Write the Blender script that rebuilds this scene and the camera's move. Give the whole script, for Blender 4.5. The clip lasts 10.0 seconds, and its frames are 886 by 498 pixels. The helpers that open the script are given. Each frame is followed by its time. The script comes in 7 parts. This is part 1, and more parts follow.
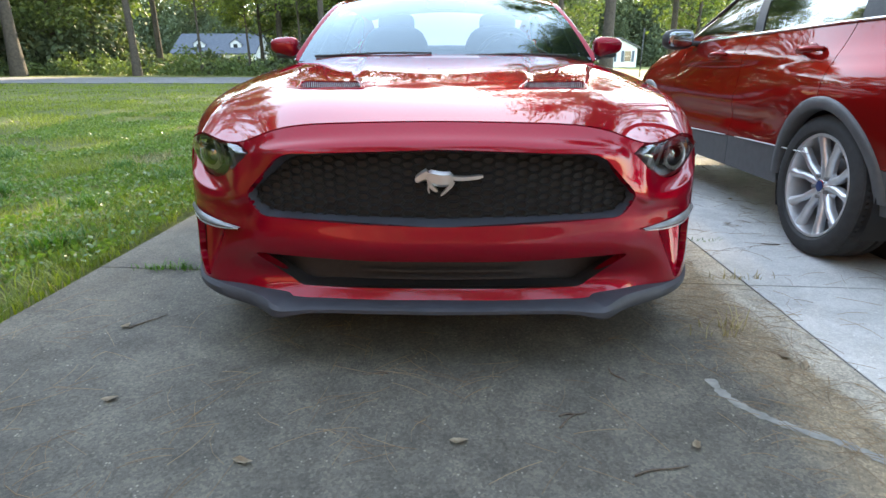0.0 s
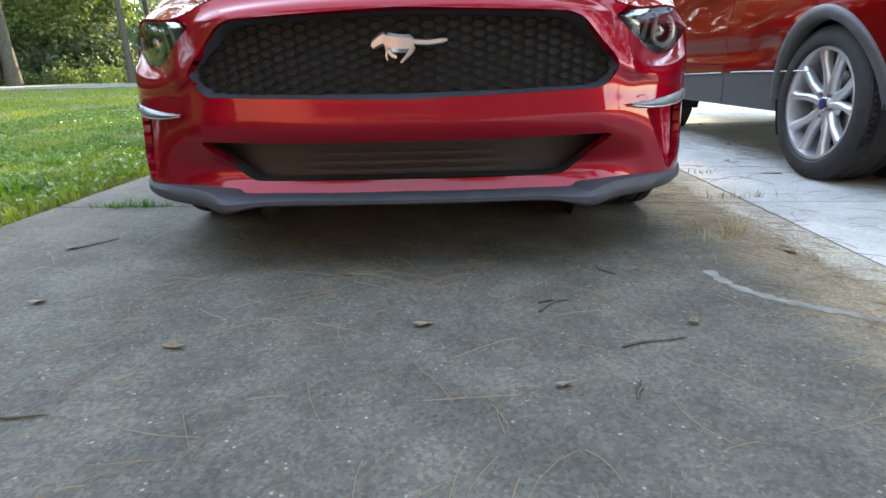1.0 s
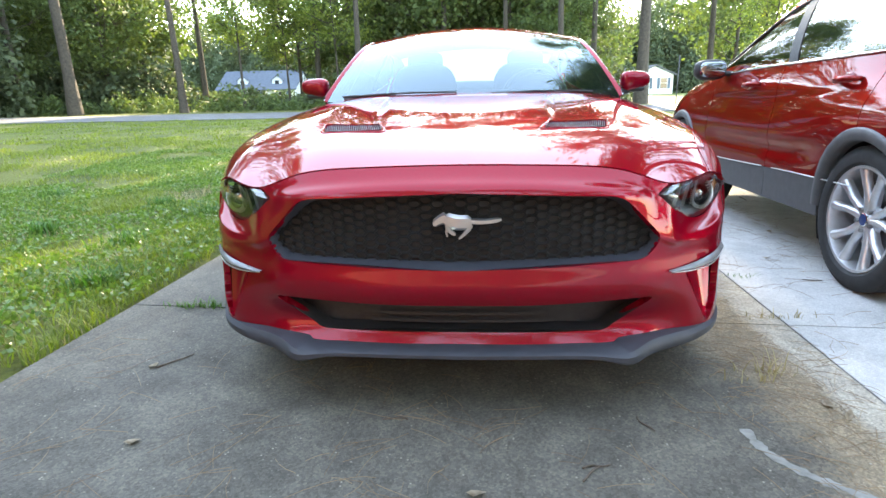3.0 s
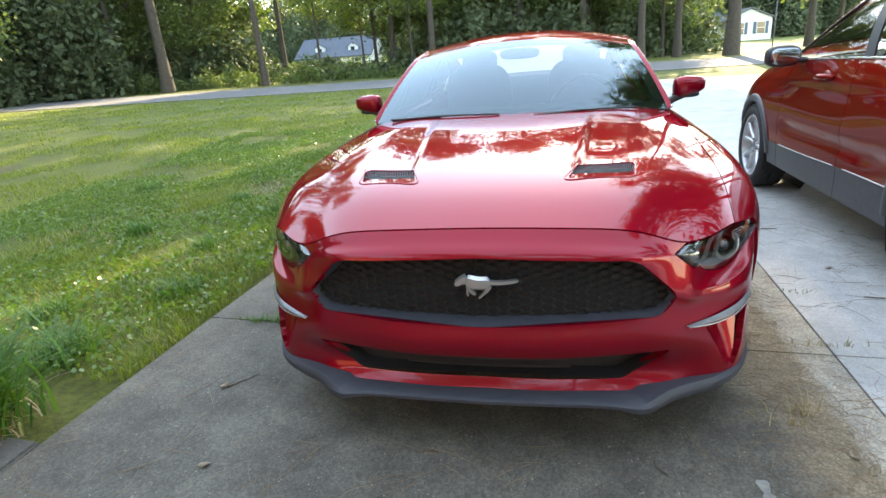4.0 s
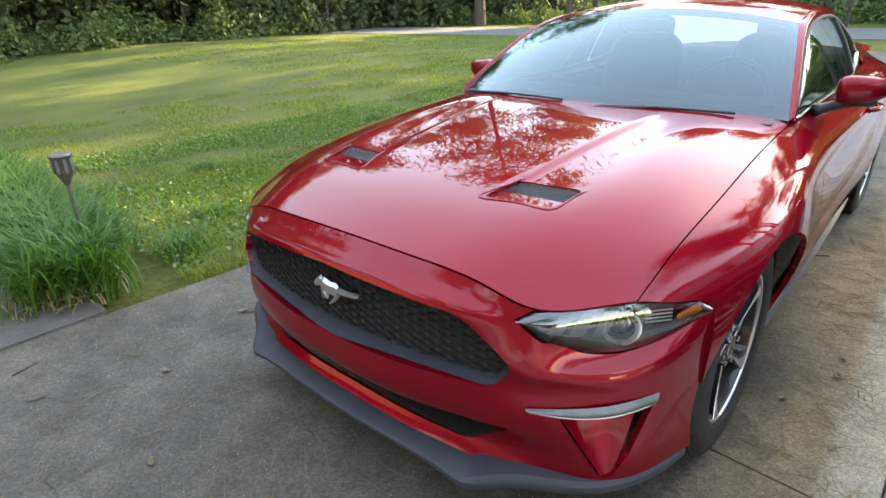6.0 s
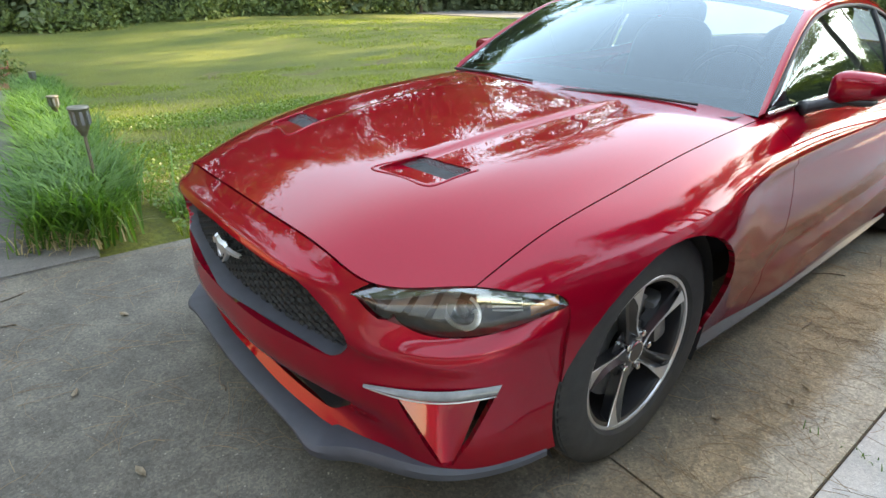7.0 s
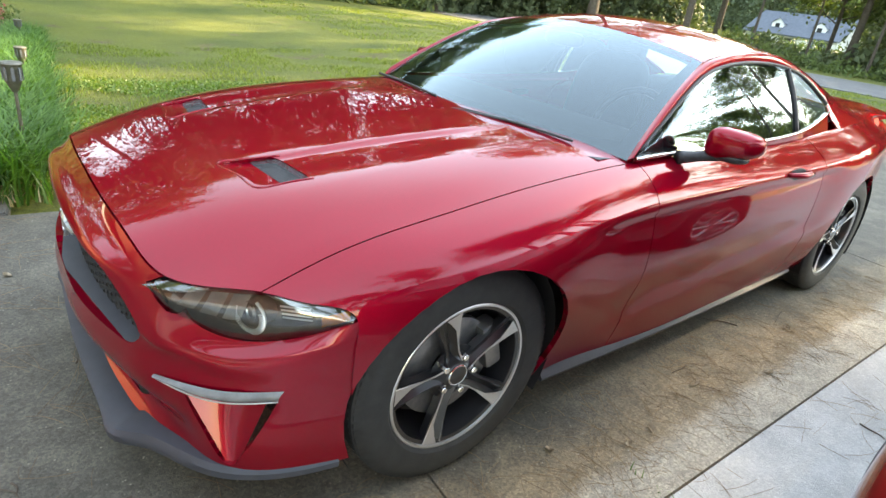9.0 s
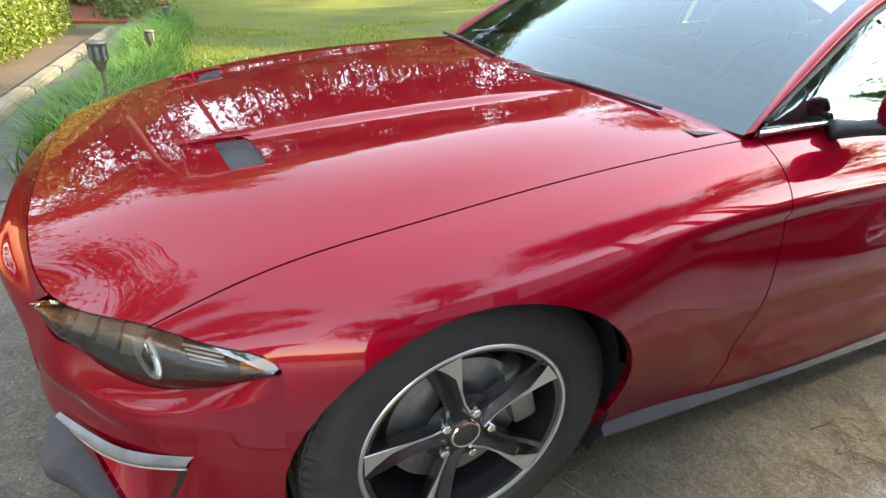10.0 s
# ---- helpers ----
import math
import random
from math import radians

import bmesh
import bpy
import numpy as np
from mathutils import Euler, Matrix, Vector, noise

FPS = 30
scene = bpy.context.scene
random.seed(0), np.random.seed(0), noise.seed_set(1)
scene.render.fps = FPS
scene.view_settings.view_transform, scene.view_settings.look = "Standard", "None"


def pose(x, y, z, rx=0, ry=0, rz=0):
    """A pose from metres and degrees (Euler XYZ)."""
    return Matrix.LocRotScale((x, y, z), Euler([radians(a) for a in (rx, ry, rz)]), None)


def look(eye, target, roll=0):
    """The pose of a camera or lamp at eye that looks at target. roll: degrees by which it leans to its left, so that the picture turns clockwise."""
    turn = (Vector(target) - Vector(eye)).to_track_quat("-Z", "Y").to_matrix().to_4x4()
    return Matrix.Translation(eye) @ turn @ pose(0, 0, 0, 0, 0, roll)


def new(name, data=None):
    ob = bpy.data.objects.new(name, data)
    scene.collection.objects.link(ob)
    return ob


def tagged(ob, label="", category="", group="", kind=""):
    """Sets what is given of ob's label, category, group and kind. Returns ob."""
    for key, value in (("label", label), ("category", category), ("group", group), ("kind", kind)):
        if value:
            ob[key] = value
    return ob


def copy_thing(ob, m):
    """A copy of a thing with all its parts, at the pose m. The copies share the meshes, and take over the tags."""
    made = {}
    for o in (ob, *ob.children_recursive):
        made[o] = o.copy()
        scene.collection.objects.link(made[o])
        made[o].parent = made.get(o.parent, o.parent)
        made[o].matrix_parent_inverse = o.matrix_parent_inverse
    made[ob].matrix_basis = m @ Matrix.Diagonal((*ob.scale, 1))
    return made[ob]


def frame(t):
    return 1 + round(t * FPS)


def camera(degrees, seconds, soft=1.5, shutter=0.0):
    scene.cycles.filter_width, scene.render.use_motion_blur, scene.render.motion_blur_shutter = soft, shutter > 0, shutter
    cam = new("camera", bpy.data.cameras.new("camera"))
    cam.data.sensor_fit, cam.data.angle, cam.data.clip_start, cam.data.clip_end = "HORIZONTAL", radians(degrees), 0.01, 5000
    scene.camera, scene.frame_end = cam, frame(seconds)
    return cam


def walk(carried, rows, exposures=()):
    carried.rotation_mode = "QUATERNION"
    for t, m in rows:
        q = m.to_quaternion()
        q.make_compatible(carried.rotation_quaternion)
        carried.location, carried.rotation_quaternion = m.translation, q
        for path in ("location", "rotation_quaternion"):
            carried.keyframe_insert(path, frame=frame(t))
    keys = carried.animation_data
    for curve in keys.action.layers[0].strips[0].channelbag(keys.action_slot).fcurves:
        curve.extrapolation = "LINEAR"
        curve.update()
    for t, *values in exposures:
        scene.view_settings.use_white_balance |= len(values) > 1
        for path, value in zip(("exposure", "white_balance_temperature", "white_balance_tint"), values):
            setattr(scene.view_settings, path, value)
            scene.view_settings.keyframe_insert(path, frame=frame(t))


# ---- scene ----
cam = camera(75.7, 10.0)
PATH = [
    (0, (0.026, -1.439, 0.881), (0.003, 0.46, 0.254), 0.0),
    (0.5, (0.091, -1.41, 0.672), (0.059, 0.483, 0.028), -0.6),
    (1, (0.113, -1.379, 0.529), (0.085, 0.525, -0.084), -1.5),
    (1.5, (0.105, -1.344, 0.505), (0.049, 0.573, -0.064), -1.7),
    (2, (0.087, -1.332, 0.523), (-0.008, 0.59, -0.023), -1.5),
    (2.5, (0.08, -1.349, 0.618), (-0.047, 0.573, 0.078), -1.5),
    (3, (0.072, -1.41, 0.915), (-0.076, 0.513, 0.385), -1.3),
    (3.2, (0.076, -1.449, 1.046), (-0.096, 0.476, 0.529), -1.6),
    (4.3, (0.347, -1.374, 1.224), (-0.136, 0.433, 0.516), -4.8),
    (4.5, (0.427, -1.31, 1.246), (-0.087, 0.478, 0.512), -4.7),
    (5, (0.678, -1.156, 1.268), (-0.114, 0.498, 0.469), -4.4),
    (5.5, (0.94, -0.966, 1.279), (-0.098, 0.488, 0.381), -2.0),
    (5.7, (1.029, -0.873, 1.282), (-0.088, 0.563, 0.452), -1.4),
    (6.8, (1.435, -0.491, 1.226), (0.027, 0.703, 0.457), -0.3),
    (7, (1.494, -0.388, 1.227), (0.092, 0.778, 0.405), 0.6),
    (7.5, (1.606, -0.196, 1.228), (0.277, 1.024, 0.365), 3.0),
    (8, (1.757, -0.129, 1.285), (0.462, 1.188, 0.517), 8.0),
    (8.5, (1.796, -0.125, 1.316), (0.546, 1.245, 0.567), 10.2),
    (9, (1.757, -0.064, 1.294), (0.373, 1.125, 0.475), 8.2),
    (9.5, (1.616, 0.151, 1.218), (0.047, 0.973, 0.29), 3.5),
    (10, (1.555, 0.417, 1.209), (-0.028, 1.196, 0.268), 3.6),
]
walk(cam, [(t, look(eye, target, roll)) for t, eye, target, roll in PATH], exposures=[(0.0, 3.2, 8200, 9), (1.0, 3.45, 8200, 9), (2.0, 3.8, 8200, 9), (3.0, 3.68, 8000, 9), (3.3, 3.35, 8200, 9), (5.5, 3.15, 8800, 9), (7.5, 3.38, 9300, 9), (10.0, 3.55, 9500, 9)])

# ---- light ----
SUN_AZ, SUN_EL = radians(9), radians(24)      # from behind the cars, a little to the right
world = bpy.data.worlds.new("sky")
scene.world = world
world.use_nodes = True
wn = world.node_tree.nodes
sky = wn.new("ShaderNodeTexSky")
sky.sky_type, sky.sun_disc = "NISHITA", False
sky.sun_elevation, sky.sun_rotation = SUN_EL, SUN_AZ
sky.air_density, sky.dust_density, sky.ozone_density = 1.0, 0.25, 2.0
haze = wn.new("ShaderNodeMix")
haze.data_type, haze.blend_type = "RGBA", "ADD"
haze.inputs[0].default_value = 1.0
haze.inputs[7].default_value = (0.70, 0.85, 1.10, 1)          # thin bright haze over the whole sky
world.node_tree.links.new(sky.outputs[0], haze.inputs[6])
world.node_tree.links.new(haze.outputs[2], wn["Background"].inputs[0])
wn["Background"].inputs[1].default_value = 0.15
sun = new("sun", bpy.data.lights.new("sun", "SUN"))
sun.data.energy, sun.data.angle, sun.data.color = 2.8, radians(0.6), (1.0, 0.88, 0.70)
sun.matrix_world = look((0, 0, 0), (-math.sin(SUN_AZ) * math.cos(SUN_EL), -math.cos(SUN_AZ) * math.cos(SUN_EL), -math.sin(SUN_EL)))



# ---- materials ----
def mat(name, color=(0.5, 0.5, 0.5), rough=0.5, metal=0.0, coat=0.0, spec=0.5):
    m = bpy.data.materials.new(name)
    m.use_nodes = True
    b = m.node_tree.nodes["Principled BSDF"]
    b.inputs["Base Color"].default_value = (*color, 1)
    b.inputs["Roughness"].default_value = rough
    b.inputs["Metallic"].default_value = metal
    b.inputs["Coat Weight"].default_value = coat
    b.inputs["Coat Roughness"].default_value = 0.02
    b.inputs["Specular IOR Level"].default_value = spec
    return m


def bsdf(m):
    return m.node_tree.nodes["Principled BSDF"]


def node(m, kind, **values):
    n = m.node_tree.nodes.new(kind)
    for k, v in values.items():
        if k in n.inputs:
            n.inputs[k].default_value = v
    return n


def wire(m, a, b):
    m.node_tree.links.new(a, b)


def noise_tex(m, scale, detail=4.0, rough=0.6, coords="Object"):
    tc = m.node_tree.nodes.new("ShaderNodeTexCoord")
    n = m.node_tree.nodes.new("ShaderNodeTexNoise")
    n.inputs["Scale"].default_value, n.inputs["Detail"].default_value, n.inputs["Roughness"].default_value = scale, detail, rough
    wire(m, tc.outputs[coords], n.inputs["Vector"])
    return n.outputs["Fac"]


def ramp(m, fac, stops):
    r = m.node_tree.nodes.new("ShaderNodeValToRGB")
    while len(r.color_ramp.elements) < len(stops):
        r.color_ramp.elements.new(0.5)
    for e, (p, c) in zip(r.color_ramp.elements, stops):
        e.position, e.color = p, (*c, 1)
    wire(m, fac, r.inputs[0])
    return r.outputs[0]


def mix(m, fac, a, b, kind="MIX"):
    n = m.node_tree.nodes.new("ShaderNodeMix")
    n.data_type, n.blend_type = "RGBA", kind
    for sock, v in ((n.inputs[0], fac), (n.inputs[6], a), (n.inputs[7], b)):
        if isinstance(v, (int, float)):
            sock.default_value = v
        elif isinstance(v, tuple):
            sock.default_value = (*v, 1)
        else:
            wire(m, v, sock)
    return n.outputs[2]


def bump(m, height, strength=0.3, dist=0.01):
    n = m.node_tree.nodes.new("ShaderNodeBump")
    n.inputs["Strength"].default_value, n.inputs["Distance"].default_value = strength, dist
    wire(m, height, n.inputs["Height"])
    wire(m, n.outputs[0], bsdf(m).inputs["Normal"])


def varied(name, c1, c2, scale, rough=0.7, bump_scale=None, strength=0.3, dist=0.01, metal=0.0):
    m = mat(name, c1, rough, metal)
    wire(m, ramp(m, noise_tex(m, scale), [(0.3, c1), (0.7, c2)]), bsdf(m).inputs["Base Color"])
    if bump_scale:
        bump(m, noise_tex(m, bump_scale), strength, dist)
    return m


def car_paint(name, base, deep):
    m = mat(name, base, 0.36, 0.5, 1.0, 0.0)
    bsdf(m).inputs["Specular Tint"].default_value = (0.6, 0.02, 0.03, 1)
    flake = noise_tex(m, 900.0, 2.0)
    wire(m, ramp(m, flake, [(0.35, deep), (0.75, base)]), bsdf(m).inputs["Base Color"])
    bsdf(m).inputs["Coat IOR"].default_value = 1.41
    return m


def glass_mat(name, tint, reflect=2.3, sheen=(1.0, 1.0, 1.0)):
    m = bpy.data.materials.new(name)
    m.use_nodes = True
    nt = m.node_tree
    nt.nodes.remove(nt.nodes["Principled BSDF"])
    tr = nt.nodes.new("ShaderNodeBsdfTransparent")
    tr.inputs[0].default_value = (*tint, 1)
    gl = nt.nodes.new("ShaderNodeBsdfGlossy")
    gl.inputs["Roughness"].default_value = 0.01
    gl.inputs[0].default_value = (*sheen, 1)
    fr = nt.nodes.new("ShaderNodeFresnel")
    fr.inputs[0].default_value = reflect
    mx = nt.nodes.new("ShaderNodeMixShader")
    nt.links.new(fr.outputs[0], mx.inputs[0])
    nt.links.new(tr.outputs[0], mx.inputs[1])
    nt.links.new(gl.outputs[0], mx.inputs[2])
    nt.links.new(mx.outputs[0], nt.nodes["Material Output"].inputs[0])
    return m


RED = car_paint("ruby red metallic paint", (0.30, 0.003, 0.018), (0.20, 0.002, 0.012))
ORANGE_RED = car_paint("sunset red metallic paint", (0.27, 0.009, 0.008), (0.18, 0.006, 0.005))
BLACK = varied("black moulded plastic", (0.018, 0.018, 0.02), (0.03, 0.03, 0.033), 60, 0.5, 700, 0.2, 0.001)
GREY_PLASTIC = varied("grey moulded plastic", (0.07, 0.072, 0.078), (0.09, 0.092, 0.098), 30, 0.55, 700, 0.2, 0.001)
LIP = varied("satin splitter plastic", (0.028, 0.031, 0.041), (0.038, 0.041, 0.053), 20, 0.6, 700, 0.15, 0.001)
DARK = mat("dark void plastic", (0.008, 0.008, 0.009), 0.8)
RUBBER = varied("tyre rubber", (0.012, 0.012, 0.013), (0.024, 0.024, 0.024), 25, 0.75, 300, 0.3, 0.001)
CHROME = mat("chrome", (0.75, 0.76, 0.78), 0.12, 1.0)
SATIN = mat("satin nickel", (0.55, 0.56, 0.57), 0.34, 0.9)
ALLOY = varied("silver painted alloy", (0.55, 0.56, 0.58), (0.62, 0.63, 0.65), 40, 0.33, metal=0.75)
MACHINED = mat("machined alloy", (0.62, 0.62, 0.63), 0.3, 0.9)
WHEEL_BLACK = mat("gloss black wheel paint", (0.016, 0.016, 0.018), 0.28, 0.2, 0.5)
STEEL = varied("brake steel", (0.25, 0.25, 0.26), (0.35, 0.34, 0.33), 50, 0.4, metal=0.9)
GLASS = glass_mat("blue-green car glass", (0.66, 0.74, 0.74), 1.95, (0.78, 0.94, 1.0))
CLEAR_GLASS = glass_mat("tinted side glass", (0.7, 0.74, 0.73), 3.0)
LENS = glass_mat("lamp lens", (0.86, 0.88, 0.88), 2.1)
DUSTY_GLASS = glass_mat("dusty rear glass", (0.72, 0.78, 0.77), 1.8)
dust_film = DUSTY_GLASS.node_tree.nodes.new("ShaderNodeBsdfTranslucent")
dust_film.inputs[0].default_value = (0.85, 0.87, 0.85, 1)
dust_mix = DUSTY_GLASS.node_tree.nodes.new("ShaderNodeMixShader")
dust_mix.inputs[0].default_value = 0.35
wire(DUSTY_GLASS, DUSTY_GLASS.node_tree.nodes["Mix Shader"].outputs[0], dust_mix.inputs[1])
wire(DUSTY_GLASS, dust_film.outputs[0], dust_mix.inputs[2])
wire(DUSTY_GLASS, dust_mix.outputs[0], DUSTY_GLASS.node_tree.nodes["Material Output"].inputs[0])
AMBER = mat("amber reflector", (0.7, 0.2, 0.02), 0.3, 0.0, 0.5)
RED_LENS = mat("red lamp lens", (0.35, 0.01, 0.012), 0.15, 0.0, 1.0)
INTERIOR = varied("dark cabin cloth", (0.02, 0.021, 0.023), (0.035, 0.036, 0.038), 40, 0.8)


# ---- mesh tools ----
def link(name, mesh, parent=None, label=""):
    ob = new(name, mesh)
    if parent:
        ob.parent = parent
    if label:
        ob["label"] = label
    return ob


def from_lists(name, verts, faces, material, parent=None, label="", smooth=True, normals=None):
    me = bpy.data.meshes.new(name)
    me.from_pydata([tuple(map(float, v)) for v in verts], [], [tuple(f) for f in faces])
    me.materials.append(material)
    if smooth:
        me.shade_smooth()
    if normals is not None:
        me.normals_split_custom_set_from_vertices([tuple(map(float, n)) for n in normals])
    return link(name, me, parent, label)


def part(name, bm, material, parent=None, label="", smooth=False, angle=None):
    me = bpy.data.meshes.new(name)
    bm.to_mesh(me)
    bm.free()
    me.materials.append(material)
    if smooth:
        me.shade_smooth()
        if angle:
            me.set_sharp_from_angle(angle=radians(angle))
    return link(name, me, parent, label)


def thing(name, at=(0, 0, 0), label="", category="", group="", kind="", turn=0.0):
    ob = new(name)
    ob.matrix_basis = pose(*at, 0, 0, turn)
    ob.empty_display_size = 0.1
    return tagged(ob, label, category, group, kind)


def cubic(knots):
    """A natural cubic spline through (t, v) knots; flat slopes are kept past its ends. v may be a vector."""
    t = np.array([k[0] for k in knots], float)
    v = np.array([k[1] for k in knots], float)
    n = len(t)
    h = np.diff(t)
    a = np.eye(n)
    r = np.zeros((n,) + v.shape[1:])
    for i in range(1, n - 1):
        a[i, i - 1], a[i, i], a[i, i + 1] = h[i - 1], 2 * (h[i - 1] + h[i]), h[i]
        r[i] = 6 * ((v[i + 1] - v[i]) / h[i] - (v[i] - v[i - 1]) / h[i - 1])
    m = np.linalg.solve(a, r)

    def at(x):
        x = min(max(x, t[0]), t[-1])
        i = min(max(int(np.searchsorted(t, x)) - 1, 0), n - 2)
        p, q = t[i + 1] - x, x - t[i]
        return m[i] * p ** 3 / (6 * h[i]) + m[i + 1] * q ** 3 / (6 * h[i]) + (v[i] / h[i] - m[i] * h[i] / 6) * p + (v[i + 1] / h[i] - m[i + 1] * h[i] / 6) * q
    return at


def along(points, count, power=0.6):
    """Points evenly spread along a smooth curve through the given points."""
    p = np.array(points, float)
    d = np.r_[0, np.cumsum(np.linalg.norm(np.diff(p, axis=0), axis=1) ** power)]
    c = cubic(list(zip(d, p)))
    return np.array([c(x) for x in np.linspace(0, d[-1], count)])


def grid_faces(ni, nj, flip=False):
    f = []
    for i in range(ni - 1):
        for j in range(nj - 1):
            q = (i * nj + j, i * nj + j + 1, (i + 1) * nj + j + 1, (i + 1) * nj + j)
            f.append(q[::-1] if flip else q)
    return f


def grid_normals(g, flip=False):
    n = np.cross(np.gradient(g, axis=0), np.gradient(g, axis=1))
    n /= np.linalg.norm(n, axis=2, keepdims=True) + 1e-9
    return n if flip else -n


def cut_hole(bm, polygon, axes, keep=lambda c: True):
    """Cuts a convex outline (in the plane of two axes) out of the faces for which keep(centre) holds."""
    pts = [Vector(p) for p in polygon]
    area = sum(a.x * b.y - b.x * a.y for a, b in zip(pts, pts[1:] + pts[:1]))
    if area < 0:
        pts.reverse()
    lo = [min(p[k] for p in pts) - 0.03 for k in (0, 1)]
    hi = [max(p[k] for p in pts) + 0.03 for k in (0, 1)]
    edges = list(zip(pts, pts[1:] + pts[:1]))

    def near(f):
        xs = [[v.co[axes[k]] for v in f.verts] for k in (0, 1)]
        return all(min(xs[k]) < hi[k] and max(xs[k]) > lo[k] for k in (0, 1)) and keep(f.calc_center_median())
    for a, b in edges:
        co, no = Vector((0, 0, 0)), Vector((0, 0, 0))
        co[axes[0]], co[axes[1]] = a
        no[axes[0]], no[axes[1]] = (b - a).y, -(b - a).x
        fs = [f for f in bm.faces if near(f)]
        geom = fs + list({e for f in fs for e in f.edges}) + list({v for f in fs for v in f.verts})
        bmesh.ops.bisect_plane(bm, geom=geom, dist=1e-5, plane_co=co, plane_no=no)
    dead = []
    for f in bm.faces:
        c = f.calc_center_median()
        if not keep(c):
            continue
        q = Vector((c[axes[0]], c[axes[1]]))
        if all((b - a).cross(q - a) > -1e-7 for a, b in edges):
            dead.append(f)
    bmesh.ops.delete(bm, geom=dead, context="FACES")


def round_poly(points, radius, steps=4):
    """A convex outline with rounded corners."""
    out = []
    n = len(points)
    for i in range(n):
        p, a, b = Vector(points[i]), Vector(points[i - 1]), Vector(points[(i + 1) % n])
        u, v = (a - p), (b - p)
        r = min(radius, u.length * 0.45, v.length * 0.45)
        u, v = p + u.normalized() * r, p + v.normalized() * r
        for k in range(steps + 1):
            s = k / steps
            out.append(u * (1 - s) ** 2 + p * 2 * s * (1 - s) + v * s * s)
    return out


def panel(name, g, n, material, parent, holes=(), flange=0.012, label="", trim=None, flip=False):
    """A sheet-metal panel from a grid of points and normals, with cut holes and a turned-in edge."""
    bm = bmesh.new()
    lay = bm.verts.layers.float_vector.new("smooth_normal")
    ni, nj = g.shape[:2]
    vs = []
    for p, q in zip(g.reshape(-1, 3), n.reshape(-1, 3)):
        v = bm.verts.new(p)
        v[lay] = q
        vs.append(v)
    for f in grid_faces(ni, nj, flip):
        try:
            bm.faces.new([vs[k] for k in f])
        except ValueError:
            pass
    bm.normal_update()
    for f in bm.faces:
        if sum(f.normal.dot(v[lay]) for v in f.verts) < 0:
            f.normal_flip()
    for polygon, axes, keep in holes:
        cut_hole(bm, polygon, axes, keep)
    loose = [v for v in bm.verts if not v.link_faces]
    bmesh.ops.delete(bm, geom=loose, context="VERTS")
    if flange:
        rim = [e for e in bm.edges if e.is_boundary and e.calc_length() > 1e-6]
        made = {}
        for e in rim:
            f = e.link_loops[0]
            a, b = f.vert, f.link_loop_next.vert
            row = []
            for v in (a, b):
                if v not in made:
                    nn = v[lay]
                    t0 = bm.verts.new(v.co)
                    t1 = bm.verts.new(v.co - nn * flange)
                    made[v] = (t0, t1)
            inward = (f.face.calc_center_median() - (a.co + b.co) / 2).normalized()
            for v in (a, b):
                for t in made[v]:
                    t[lay] = t[lay] - inward
            q = [made[b][0], made[a][0], made[a][1], made[b][1]]
            try:
                bm.faces.new(q)
            except ValueError:
                pass
    bm.verts.index_update()
    normals = [tuple(v[lay].normalized()) if v[lay].length > 0 else (0, 0, 1) for v in bm.verts]
    me = bpy.data.meshes.new(name)
    bm.to_mesh(me)
    bm.free()
    me.materials.append(material)
    me.shade_smooth()
    me.normals_split_custom_set_from_vertices(normals)
    return link(name, me, parent, label)


def mirrored(g):
    m = g.copy()
    m[..., 0] *= -1
    return m


def lathe(name, profile, count, material, parent, label="", axis="x", close=False):
    """A body of revolution about the x axis; profile: (x, radius) pairs."""
    verts, faces = [], []
    k = len(profile)
    for i in range(count):
        a = 2 * math.pi * i / count
        verts += [(x, r * math.cos(a), r * math.sin(a)) for x, r in profile]
    for i in range(count):
        for j in range(k if close else k - 1):
            a, b = i * k + j, i * k + (j + 1) % k
            c, d = ((i + 1) % count) * k + (j + 1) % k, ((i + 1) % count) * k + j
            faces.append((a, b, c, d))
    ob = from_lists(name, verts, faces, material, parent, label)
    ob.data.set_sharp_from_angle(angle=radians(35))
    return ob


def box_bm(bm, centre, size, bevel=0.0, turn=None):
    m = Matrix.Translation(centre) @ (turn or Matrix()) @ Matrix.Diagonal((*size, 1))
    r = bmesh.ops.create_cube(bm, size=1.0, matrix=m)
    if bevel:
        es = list({e for v in r["verts"] for e in v.link_edges})
        bmesh.ops.bevel(bm, geom=es, offset=bevel, segments=2, affect="EDGES", profile=0.6)
    return bm


def box(name, centre, size, material, parent=None, label="", bevel=0.004, turn=None):
    return part(name, box_bm(bmesh.new(), centre, size, bevel, turn), material, parent, label)


